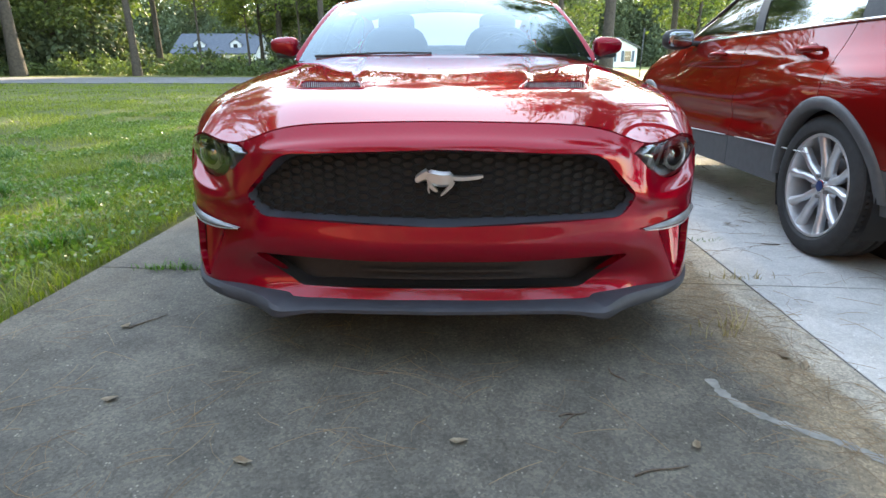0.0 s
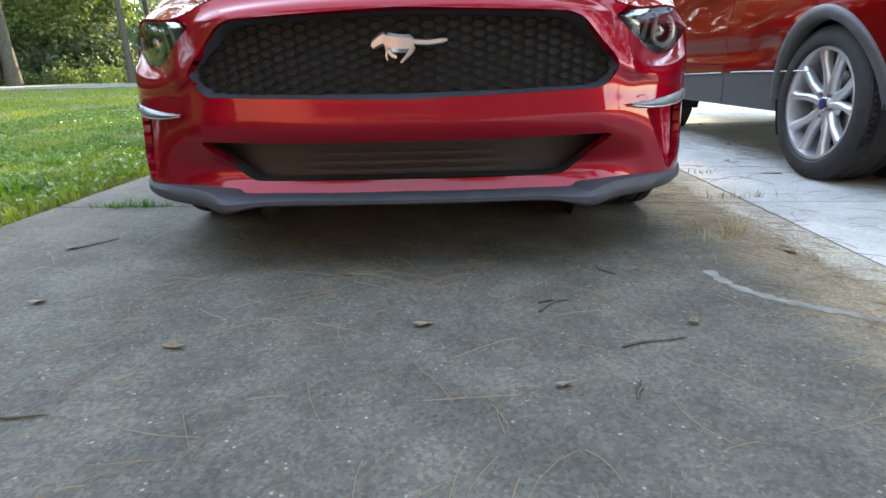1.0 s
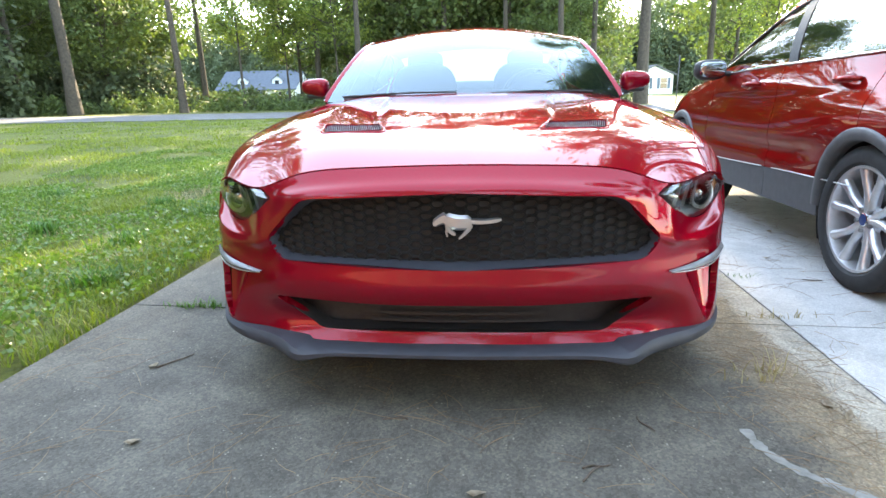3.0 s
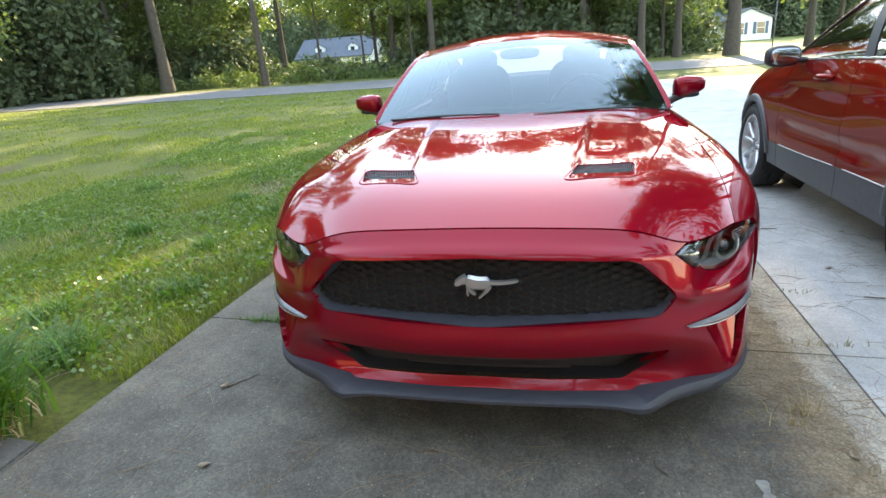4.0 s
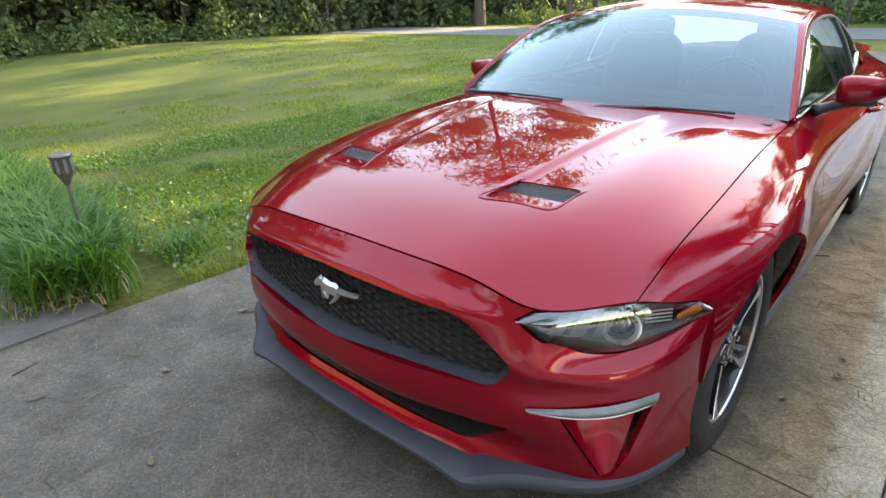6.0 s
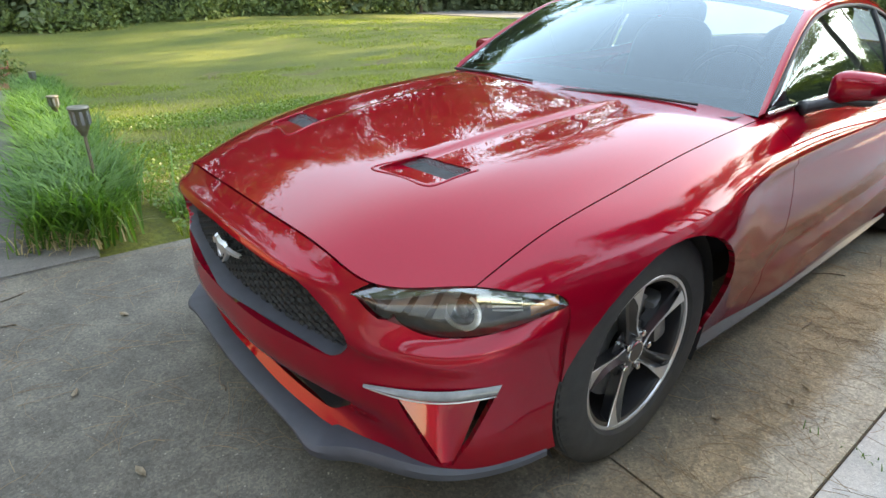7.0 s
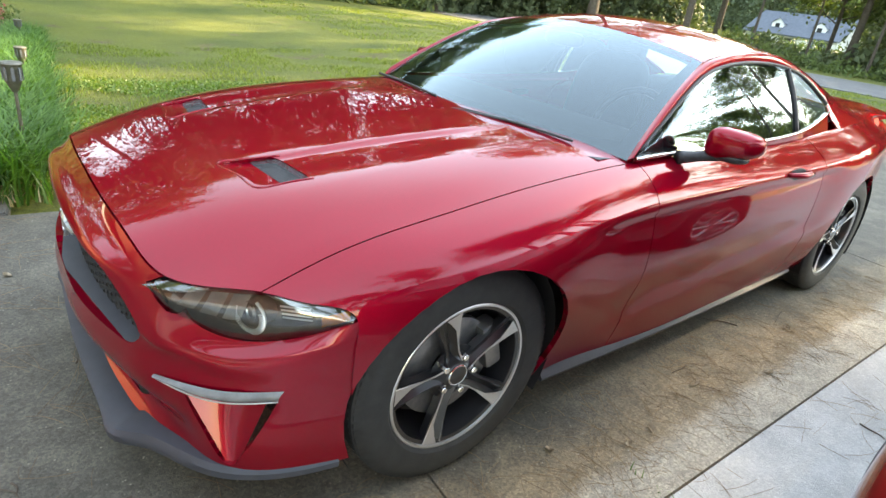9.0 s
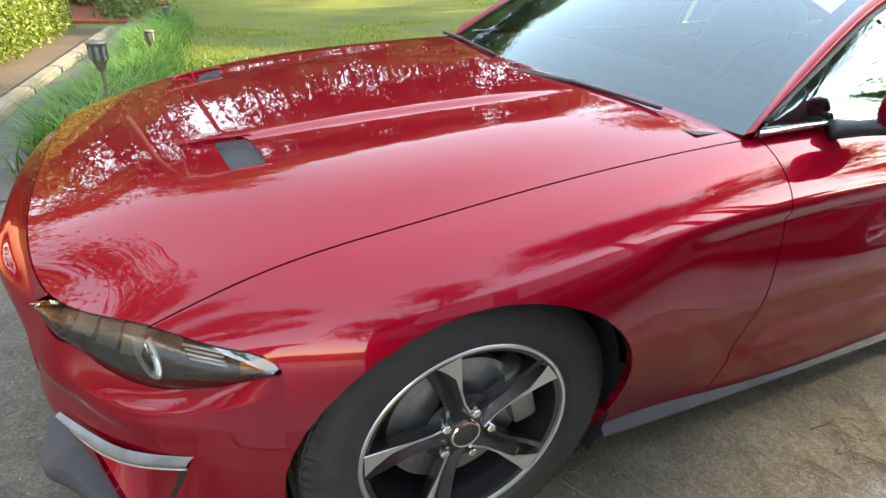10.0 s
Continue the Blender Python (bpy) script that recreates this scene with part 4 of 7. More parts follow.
    tube("vent_rim", [drop(p, 0.0) for p in (D, m1, A, mid(A, B, 0.5), B, m2, C)], 0.003, RED, vent, sides=6)
    # door mirror
    arm = tube("mirror_arm", [(s * 0.76, 1.78, 0.882), (s * 0.80, 1.84, 0.893), (s * 0.86, 1.89, 0.912)], [0.024, 0.018, 0.02], BLACK, doors[s], sides=10)
    bm = bmesh.new()
    bmesh.ops.create_uvsphere(bm, u_segments=28, v_segments=18, radius=1.0)
    for v in bm.verts:
        q = [math.copysign(abs(c) ** 0.62, c) for c in v.co]
        taper = 1.0 - 0.22 * q[0]
        front = 1.0 if q[1] < 0 else 0.42
        v.co = Vector((s * (0.886 + 0.084 * q[0]), 1.905 + 0.066 * q[1] * front + 0.02 * q[0], 0.955 + 0.05 * q[2] * taper + 0.006 * q[0]))
    if s < 0:
        bmesh.ops.reverse_faces(bm, faces=list(bm.faces))
    mirror = part("mirror_housing", bm, RED, doors[s], "red door mirror", smooth=True)
    ball("mirror_base", (s * 0.872, 1.90, 0.912), (0.068, 0.048, 0.018), BLACK, mirror, power=0.7)
    ball("mirror_glass", (s * 0.886, 1.933, 0.957), (0.07, 0.005, 0.038), CHROME, mirror, power=0.5)
    # door handle
    hx = lambda y, zz: float(np.interp(-zz, -shell[row_at(y), SPLIT[4]:SPLIT[8], 2], shell[row_at(y), SPLIT[4]:SPLIT[8], 0]))
    pull = [(s * (hx(2.53, 0.785) + 0.002), 2.53, 0.787), (s * (hx(2.57, 0.785) + 0.026), 2.57, 0.789), (s * (hx(2.68, 0.785) + 0.028), 2.68, 0.79), (s * (hx(2.73, 0.785) + 0.002), 2.73, 0.79)]
    tube("door_handle", pull, [0.010, 0.014, 0.015, 0.010], RED, doors[s], sides=10)
    ball("handle_cup", (s * (hx(2.63, 0.785) - 0.004), 2.63, 0.783), (0.012, 0.075, 0.026), DARK, doors[s])
    # small triangular sail in front of the side window
    from_lists("window_sail", [(s * 0.742, 1.58, 0.893), (s * 0.742, 1.72, 0.898), (s * 0.715, 1.71, 0.972), (s * 0.7415, 1.585, 0.897)], [(0, 1, 2, 3)], GREY_PLASTIC, doors[s])
    # short seam on the fender's tip by the screen, behind the lamp, and the cowl corner
    wx = [(s * 0.10, 1.345, 0.925), (s * 0.33, 1.385, 0.932), (s * 0.58, 1.445, 0.925)] if s > 0 else [(-0.62, 1.475, 0.912), (-0.35, 1.40, 0.934), (-0.06, 1.36, 0.935)]
    wx = [(a, b - 0.012, c - 0.02) for a, b, c in wx]
    tube("wiper_blade", wx, 0.005, BLACK, coupe, sides=6)
    tube("wiper_arm", [(wx[0][0] if s > 0 else wx[0][0], wx[0][1] - 0.03, 0.902), wx[1]], 0.006, BLACK, coupe, sides=6, smooth_path=False)

# black band round the screen, just under the glass
for a, b, name in ((-1.0, -0.93, "screen_band"), (0.93, 1.0, "screen_band")):
    g = ruled(WS_BASE, WS_TOP, 4, 17, (0, -0.01, 0.018), a, b) + np.array([0, 0.004, -0.006])
    from_lists(name, g.reshape(-1, 3), grid_faces(17, 4), DARK, ws)
low_band = np.array([[WS_BASE(s) * (1 - v) + WS_TOP(s) * v + np.array([0, 0.004, -0.006]) for s in np.linspace(-1, 1, 31)] for v in (0, 0.03, 0.07)])
for j in range(31):
    s = -1 + j / 15
    low_band[2, j] += (WS_TOP(s) - WS_BASE(s)) * 0.10 * abs(s) ** 6
from_lists("screen_band", low_band.reshape(-1, 3), grid_faces(3, 31), DARK, ws)
# cowl under the wipers
g = np.array([[np.array([x, y0 + 0.165 * (x / 0.735) ** 2, 0.905 - 0.03 * (x / 0.735) ** 2]) for x in np.linspace(-0.70, 0.70, 21)] for y0 in (1.28, 1.375)])
from_lists("cowl", g.reshape(-1, 3), grid_faces(2, 21), BLACK, coupe)

# cabin
dash = bmesh.new()
box_bm(dash, (0, 1.72, 0.80), (1.34, 0.50, 0.20), 0.06)
part("dashboard", dash, INTERIOR, coupe, smooth=True, angle=40)
tube("steering_wheel", [(0.36 + 0.18 * math.cos(a), 2.06 + 0.05 * math.sin(a), 0.86 + 0.165 * math.sin(a)) for a in np.linspace(0, 2 * math.pi, 25)], 0.016, BLACK, coupe, sides=8)
for s in (1, -1):
    seat = ball("front_seat", (s * 0.36, 2.55, 0.58), (0.25, 0.30, 0.12), INTERIOR, coupe, power=0.55)
    ball("seat_back", (s * 0.36, 2.82, 0.82), (0.24, 0.09, 0.30), INTERIOR, seat, power=0.6, turn=Matrix.Rotation(-0.25, 4, "X"))
    ball("head_rest", (s * 0.36, 2.93, 1.13), (0.13, 0.05, 0.075), INTERIOR, seat, power=0.6)
ball("rear_bench", (0, 3.45, 0.74), (0.62, 0.22, 0.26), INTERIOR, coupe, power=0.5)
verts = [RW_BASE(q) * np.array([1.03, 1, 1]) + np.array([0, 0.03, -0.012]) for q in np.linspace(-1, 1, 13)] + [np.array([0.66 * q, 3.30, 0.93]) for q in np.linspace(-1, 1, 13)]
from_lists("rear_shelf", verts, grid_faces(2, 13), INTERIOR, coupe)
ball("cabin_mirror", (0.0, 1.96, 1.175), (0.11, 0.018, 0.03), BLACK, coupe, power=0.6)
g = ruled(WS_TOP, RW_TOP, 13, 9, (0, 0, 0.02)) - np.array([0, 0, 0.03])
from_lists("headliner", g.reshape(-1, 3), grid_faces(9, 13), INTERIOR, coupe)
# tail: closing panel, lamps, spoiler
tail = shell[-1]
cap = np.concatenate([mirrored(tail)[::-1], tail])
mid = np.array([0, Y_TAIL + 0.05, 0.66])
verts = np.concatenate([cap, (cap - mid) * 0.8 + mid + np.array([0, 0.03, 0]), [mid]])
k = len(cap)
faces = [(i, i + 1, k + i + 1, k + i) for i in range(k - 1)] + [(k + i, k + i + 1, 2 * k) for i in range(k - 1)]
from_lists("rear_bumper", verts, faces, RED, coupe)
spoil = along([(-0.55, 4.44, 0.93), (-0.32, 4.54, 0.965), (0, 4.58, 0.975), (0.32, 4.54, 0.965), (0.55, 4.44, 0.93)], 25)
sweep("rear_spoiler", spoil, [(-0.12, -0.012), (-0.06, 0.004), (0.012, 0.014), (0.016, 0.004), (-0.05, -0.02)], RED, coupe)
for s in (1, -1):
    for j in range(3):
        box("tail_lamp", (s * (0.34 + 0.08 * j), Y_TAIL + 0.025 - 0.01 * j, 0.83), (0.05, 0.03, 0.13), RED_LENS, coupe, bevel=0.008)

# badge on the grille: a plain running shape in satin metal, body, neck, tail and legs
badge = bmesh.new()
STRIDE = [((-0.066, 0.002), (-0.048, 0.013), (-0.030, 0.016), 0.008, 0.013), ((-0.036, 0.012), (0.000, 0.003), (0.036, 0.007), 0.016, 0.015),
          ((0.030, 0.009), (0.066, 0.004), (0.115, 0.011), 0.006, 0.005), ((-0.030, 0.004), (-0.024, -0.014), (-0.006, -0.017), 0.008, 0.004),
          ((-0.024, 0.000), (-0.036, -0.012), (-0.028, -0.022), 0.005, 0.0025), ((0.034, 0.003), (0.024, -0.014), (0.002, -0.026), 0.007, 0.003), ((0.036, 0.002), (0.032, -0.010), (0.012, -0.020), 0.005, 0.0025)]
for a, b, c, r0, r1 in STRIDE:
    spine = [Vector(a) * (1 - f) ** 2 + Vector(b) * 2 * f * (1 - f) + Vector(c) * f * f for f in np.linspace(0, 1, 9)]
    rows = []
    for k, p in enumerate(spine):
        f = k / 8
        d = (spine[min(k + 1, 8)] - spine[max(k - 1, 0)]).normalized()
        w = (r0 * (1 - f) + r1 * f) * (0.55 if k in (0, 8) else 1.0)
        q = [p + Vector((-d.y, d.x)) * w * e for e in (-1, -0.6, 0.6, 1)]
        rows.append([badge.verts.new((v.x, 0.062 + 0.10 * abs(v.x) - h, 0.573 + 1.35 * v.y)) for v, h in zip(q, (0.0, 0.009, 0.009, 0.0))])
    for u, v in zip(rows, rows[1:]):
        for j in range(3):
            badge.faces.new((u[j], u[j + 1], v[j + 1], v[j]))
bmesh.ops.recalc_face_normals(badge, faces=list(badge.faces))
part("badge", badge, SATIN, grille, "satin silver running-horse badge", smooth=True, angle=40)
for x in (-0.03, 0.06):
    tube("badge_stud", [(x, 0.062 + 0.1 * abs(x), 0.578), (x, 0.10, 0.578)], 0.006, BLACK, grille, sides=6, smooth_path=False)


# ---- the red suv beside it, nose towards +y ----
SUV_X, SUV_RW, SUV_FW, SUV_WR = 2.592, 1.449, 4.138, 0.352
SUV_Y = [0.42, 0.6, 1.0, 1.45, 2.3, 3.2, 3.7, 4.14, 4.6, 4.93]
SUV_LINES = [  # half widths, heights
    ([0.60, 0.69, 0.775, 0.812, 0.828, 0.82, 0.80, 0.77, 0.71, 0.58], [1.145, 1.142, 1.135, 1.128, 1.108, 1.085, 1.05, 1.00, 0.93, 0.82]),
    ([0.64, 0.74, 0.835, 0.868, 0.872, 0.868, 0.86, 0.845, 0.79, 0.66], [1.03, 1.02, 1.01, 1.0, 0.965, 0.955, 0.945, 0.915, 0.85, 0.74]),
    ([0.68, 0.81, 0.925, 0.935, 0.89, 0.885, 0.89, 0.89, 0.83, 0.70], [0.90, 0.895, 0.89, 0.885, 0.85, 0.84, 0.84, 0.83, 0.77, 0.66]),
    ([0.70, 0.82, 0.94, 0.945, 0.908, 0.905, 0.91, 0.913, 0.86, 0.72], [0.74, 0.735, 0.73, 0.725, 0.68, 0.67, 0.68, 0.70, 0.65, 0.57]),
    ([0.69, 0.80, 0.893, 0.908, 0.896, 0.896, 0.903, 0.908, 0.855, 0.71], [0.50, 0.50, 0.505, 0.50, 0.485, 0.46, 0.46, 0.46, 0.45, 0.44]),
    ([0.63, 0.735, 0.838, 0.877, 0.89, 0.89, 0.882, 0.885, 0.83, 0.66], [0.30, 0.30, 0.30, 0.295, 0.29, 0.285, 0.28, 0.28, 0.28, 0.28])]
SUV_SPLIT = [0, 6, 12, 20, 28, 36]
DARK_MIRROR = mat("dark mirror glass", (0.35, 0.38, 0.42), 0.05, 1.0)
suv = thing("suv", (0, 0, 0), "orange-red metallic suv with grey lower cladding on pale concrete", "car")


def suv_grid():
    fx, fz = [cubic(list(zip(SUV_Y, l[0]))) for l in SUV_LINES], [cubic(list(zip(SUV_Y, l[1]))) for l in SUV_LINES]
    ys = np.linspace(SUV_Y[0], SUV_Y[-1], 130)
    rows = []
    for y in ys:
        p = np.array([(fx[k](y), y, fz[k](y)) for k in range(6)])
        d = np.r_[0, np.cumsum(np.linalg.norm(np.diff(p, axis=0), axis=1) ** 0.7)]
        c = cubic(list(zip(d, p)))
        rows.append([c(v) for v in np.interp(np.arange(37), SUV_SPLIT, d)])
    return np.array(rows), ys


sg, sy = suv_grid()
# swage over the rear wheel and the scoop low on the doors
for i in range(sg.shape[0]):
    for j in range(37):
        y, zz = sg[i, j, 1], sg[i, j, 2]
        sg[i, j, 0] -= 0.022 * math.exp(-((zz - 0.60 - 0.09 * max(0, 2.2 - y)) / 0.05) ** 2) * smoothstep(1.75, 2.1, y) * (1 - smoothstep(3.3, 3.6, y))
        sg[i, j, 0] += 0.006 * smoothstep(0.93, 0.955, zz - 0.02 * (2.3 - y)) * smoothstep(0.9, 1.2, y) * (1 - smoothstep(3.9, 4.3, y))
sn = grid_normals(sg)
sn = sn if sn[60, 20, 0] > 0 else -sn


def suv_side(g, s):
    g = g.copy()
    g[..., 0] = SUV_X + s * g[..., 0]
    return g


def suv_nside(n, s):
    n = n.copy()
    n[..., 0] *= s
    return n


def suv_x(y, z):
    i = int(np.argmin(abs(sy - y)))
    return float(np.interp(-z, -sg[i, :, 2], sg[i, :, 0]))


def srow(y):
    return int(np.argmin(abs(sy - y)))


arch_a = (circle_poly(SUV_RW, SUV_WR, 0.39), (1, 2), lambda c: c.y < 2.4)
arch_b = (circle_poly(SUV_FW, SUV_WR, 0.39), (1, 2), lambda c: c.y > 3.2)
CLAD = varied("grey cladding plastic", (0.06, 0.063, 0.067), (0.08, 0.083, 0.088), 20, 0.5, 600, 0.2, 0.001)
for s in (-1, 1):
    for name, y0, y1, sides in (("rear_quarter", 0.42, 1.50, "b"), ("rear_door", 1.50, 2.47, "tb"), ("front_door", 2.47, 3.52, "tb"), ("front_fender", 3.52, 4.93, "t")):
        a, b = srow(y0), srow(y1) + 1
        ob = panel(name, suv_side(squeeze(sg[a:b, :SUV_SPLIT[4] + 1], 0.003, sides), s), suv_nside(sn[a:b, :SUV_SPLIT[4] + 1], s), ORANGE_RED, suv, [arch_a, arch_b], 0.015)
        panel("cladding", suv_side(squeeze(sg[a:b, SUV_SPLIT[4]:], 0.003, sides + "l"), s), suv_nside(sn[a:b, SUV_SPLIT[4]:], s), CLAD, ob, [arch_a, arch_b], 0.02)
        tube("cladding_strip", suv_side(sg[a:b, SUV_SPLIT[4]] + np.array([0.004, 0, 0.002]), s)[1:-1][:: 3], 0.004, SATIN, ob, sides=5) if "door" in name else None
        if "door" in name:
            y, z = (1.74, 1.0) if name == "rear_door" else (2.84, 0.985)
            x = SUV_X + s * suv_x(y, z)
            tube("door_handle", [(x, y - 0.10, z + 0.004), (x + s * 0.04, y - 0.07, z + 0.006), (x + s * 0.042, y + 0.05, z - 0.002), (x, y + 0.08, z - 0.004)], [0.012, 0.017, 0.017, 0.012], ORANGE_RED, ob, sides=10)
            ball("handle_cup", (x - s * 0.004, y + 0.015, z), (0.012, 0.055, 0.038), mat("handle cup paint", (0.2, 0.01, 0.008), 0.4, 0.3, 0.6) if "handle cup paint" not in bpy.data.materials else bpy.data.materials["handle cup paint"], ob)
    for cy in (SUV_RW, SUV_FW):
        verts = []
        for k in range(41):
            a = math.pi * (0.0 + 1.0 * k / 40)
            for r, o in ((0.372, -0.05), (0.374, 0.004), (0.385, 0.016), (0.425, 0.014), (0.435, 0.004), (0.436, -0.01)):
                y, z = cy + r * math.cos(a), SUV_WR + r * math.sin(a)
                verts.append((SUV_X + s * (suv_x(y, max(z, 0.3)) + o), y, z))
        from_lists("arch_trim", verts, grid_faces(41, 6, s > 0), CLAD, suv)
        verts = []
        for k in range(25):
            a = math.pi * (k / 24 * 1.3 - 0.15)
            for x in (0.5, 0.7, 0.88):
                verts.append((SUV_X + s * x, cy + 0.40 * math.cos(a), SUV_WR + 0.40 * math.sin(a)))
        b = len(verts)
        verts += [(SUV_X + s * 0.55, cy + 0.42 * math.cos(2 * math.pi * k / 24), SUV_WR + 0.42 * math.sin(2 * math.pi * k / 24)) for k in range(24)]
        from_lists("wheel_housing", verts, grid_faces(25, 3) + [tuple(range(b, b + 24))], DARK, suv)
    # glass house
    rail_s = along([(0.80, 3.72, 1.055), (0.74, 3.30, 1.25), (0.675, 2.92, 1.42), (0.65, 2.55, 1.50), (0.645, 1.9, 1.525), (0.65, 1.2, 1.50), (0.655, 0.75, 1.44)], 60)
    belt_s = np.array([[np.interp(p[1], sy, sg[:, 0, k]) for k in range(3)] for p in along([(0, 3.70, 0), (0, 2.2, 0), (0, 0.66, 0)], 60)])
    g = np.array([belt_s * (1 - v) + rail_s * v + np.array([0.02, 0, 0]) * 4 * v * (1 - v) for v in np.linspace(0, 1, 8)])
    for name, a, b in (("front_side_window", 2, 24), ("rear_side_window", 26, 43), ("quarter_window", 46, 57)):
        outward(from_lists(name, suv_side(g[:, a:b + 1] + np.array([-0.006, 0, 0.002]), s).reshape(-1, 3), grid_faces(8, b - a + 1, s < 0), CLEAR_GLASS, suv), (s, 0, 0.3))
    for a, b in ((0, 2), (24, 26), (43, 46), (57, 59)):
        n = grid_normals(g)
        n = n if n[4, 30, 0] > 0 else -n
        panel("window_pillar", suv_side(g[:, a:b + 1], s), suv_nside(n[:, a:b + 1], s), BLACK, suv, (), 0.01)
    tube("belt_trim", suv_side(belt_s + np.array([0.006, 0, 0.0]), s), 0.008, CHROME, suv, "bright chrome belt trim", sides=6, smooth_path=False)
    # pillar from the screen's foot along the roof
    edge = rail_s + np.array([-0.05, 0, 0.035])
    g2 = np.array([rail_s * (1 - v) + edge * v + np.array([0.008, 0, 0.012]) * 4 * v * (1 - v) for v in np.linspace(0, 1, 5)])
    n2 = grid_normals(g2)
    n2 = n2 if n2[2, 30, 2] > 0 else -n2
    panel("roof_rail", suv_side(g2, s), suv_nside(n2, s), ORANGE_RED, suv, (), 0.01)
    tube("rain_gutter", suv_side(rail_s + np.array([0.002, 0, 0.0]), s), 0.007, BLACK, suv, sides=6, smooth_path=False)
    tube("roof_bar", suv_side(np.array([(0.62, 2.5, 1.57), (0.61, 1.9, 1.605), (0.61, 1.3, 1.59), (0.62, 0.95, 1.54)]), s), 0.014, BLACK, suv, sides=8)
    # door mirror
    x0 = SUV_X + s * 0.83
    tube("mirror_arm", [(x0 - s * 0.02, 3.34, 1.07), (x0 + s * 0.07, 3.37, 1.08)], 0.02, BLACK, suv, sides=8, smooth_path=False)
    mir = ball("mirror_housing", (x0 + s * 0.135, 3.40, 1.105), (0.115, 0.075, 0.075), BLACK, suv, "black door mirror", power=0.65)
    ball("mirror_glass", (x0 + s * 0.135, 3.342, 1.105), (0.095, 0.02, 0.058), DARK_MIRROR, mir, power=0.6)
    # rear lamp wrapped round the corner
    swell = lambda y: 0.014 * math.sqrt(max(0.0, 1 - ((y - 0.62) / 0.26) ** 4))
    on_lamp = lambda y, z, o=0.0: (SUV_X + s * (suv_x(y, z) + swell(y) + o), y, z)
    ahead = lambda z: 0.85 - 0.30 * (z - 0.90)                       # the lamp's front edge leans back
    verts = [on_lamp(0.425 + (ahead(z) - 0.425) * q, z) for q in np.linspace(0, 1, 18) for z in np.linspace(0.90, 1.125, 9)]
    lamp = from_lists("rear_lamp", verts, grid_faces(18, 9, s > 0), RED_LENS, suv, "red and smoky wrap-round rear lamp")
    verts = [on_lamp(0.64 + (ahead(z) - 0.655) * q, z, 0.006) for q in np.linspace(0, 1, 10) for z in np.linspace(0.915, 1.04, 7)]
    from_lists("clear_lens", verts, grid_faces(10, 7, s > 0), TRAY, lamp, "smoky ribbed lens")
    for k in range(14):
        y = 0.662 + 0.0115 * k
        tube("lens_rib", [on_lamp(y - 0.010, 0.92, 0.0064), on_lamp(y, 0.965, 0.0066), on_lamp(y - 0.004, 1.012, 0.0064)], 0.0009, HOUSING, lamp, sides=5)
    tube("lamp_edge", [on_lamp(y, z, 0.002) for y, z in ((0.43, 0.90), (0.66, 0.90), (0.82, 0.90), (0.85, 0.915), (ahead(1.0), 1.0), (ahead(1.125), 1.125))], 0.0035, CHROME, lamp, sides=6)
# roof, hood, screens, tail and nose
rail_f = lambda f: along([(0.75, 3.72, 1.09), (0.625, 2.92, 1.455), (0.60, 2.55, 1.535), (0.595, 1.9, 1.56), (0.60, 1.2, 1.535), (0.605, 0.75, 1.475)], 60)
re = rail_f(0)
top = np.array([[np.array([p[0] * x, p[1] + (0.12 * (1 - x * x) if p[1] > 2.9 else -0.02 * (1 - x * x)), p[2] + 0.085 * (1 - x * x) * smoothstep(3.7, 2.9, p[1]) + 0.01 * (1 - x * x)]) for x in np.linspace(-1, 1, 21)] for p in re])
top[..., 0] += SUV_X
k = int(np.argmin(abs(re[:, 1] - 2.92)))
outward(from_lists("windscreen", top[:k + 1].reshape(-1, 3), grid_faces(k + 1, 21), CLEAR_GLASS, suv), (0, 0.5, 1))
nr = grid_normals(top)
panel("roof", top[k:], (nr if nr[30, 10, 2] > 0 else -nr)[k:], ORANGE_RED, suv, (), 0.02)
a = srow(3.70)
hood_s = np.array([[np.array([SUV_X + sg[i, 0, 0] * x, sg[i, 0, 1] + 0.02 * (1 - x * x), sg[i, 0, 2] + 0.05 * (1 - x * x)]) for x in np.linspace(-1, 1, 21)] for i in range(a, len(sy))])
nh = grid_normals(hood_s)
panel("hood", hood_s, nh if nh[5, 10, 2] > 0 else -nh, ORANGE_RED, suv, (), 0.01)
for i, y, name in ((0, 0.40, "tailgate"), (-1, 4.96, "front_bumper")):
    ring = np.concatenate([suv_side(sg[i], -1)[::-1], suv_side(sg[i], 1)])
    mid = np.array([SUV_X, y, 0.72])
    n = len(ring)
    verts = np.concatenate([ring, (ring - mid) * 0.7 + mid, [mid]])
    from_lists(name, verts, [(q, q + 1, n + q + 1, n + q) for q in range(n - 1)] + [(n + q, n + q + 1, 2 * n) for q in range(n - 1)], ORANGE_RED, suv)
outward(from_lists("rear_window", [(SUV_X - 0.70, 0.44, 1.14), (SUV_X + 0.70, 0.44, 1.14), (SUV_X + 0.60, 0.73, 1.475), (SUV_X, 0.70, 1.56), (SUV_X - 0.60, 0.73, 1.475)], [(0, 1, 2, 3, 4)], GLASS, suv), (0, -1, 0.5))
box("floor_pan", (SUV_X, 2.7, 0.36), (1.3, 4.2, 0.16), DARK, suv)
ball("cabin_seats", (SUV_X, 2.1, 0.85), (0.68, 0.9, 0.35), INTERIOR, suv, power=0.4)
for s in (-1, 1):
    ball("head_rest", (SUV_X + s * 0.36, 2.55, 1.27), (0.13, 0.06, 0.09), INTERIOR, suv, power=0.6)
    ball("seat_back", (SUV_X + s * 0.36, 2.5, 1.02), (0.24, 0.1, 0.26), INTERIOR, suv, power=0.6)


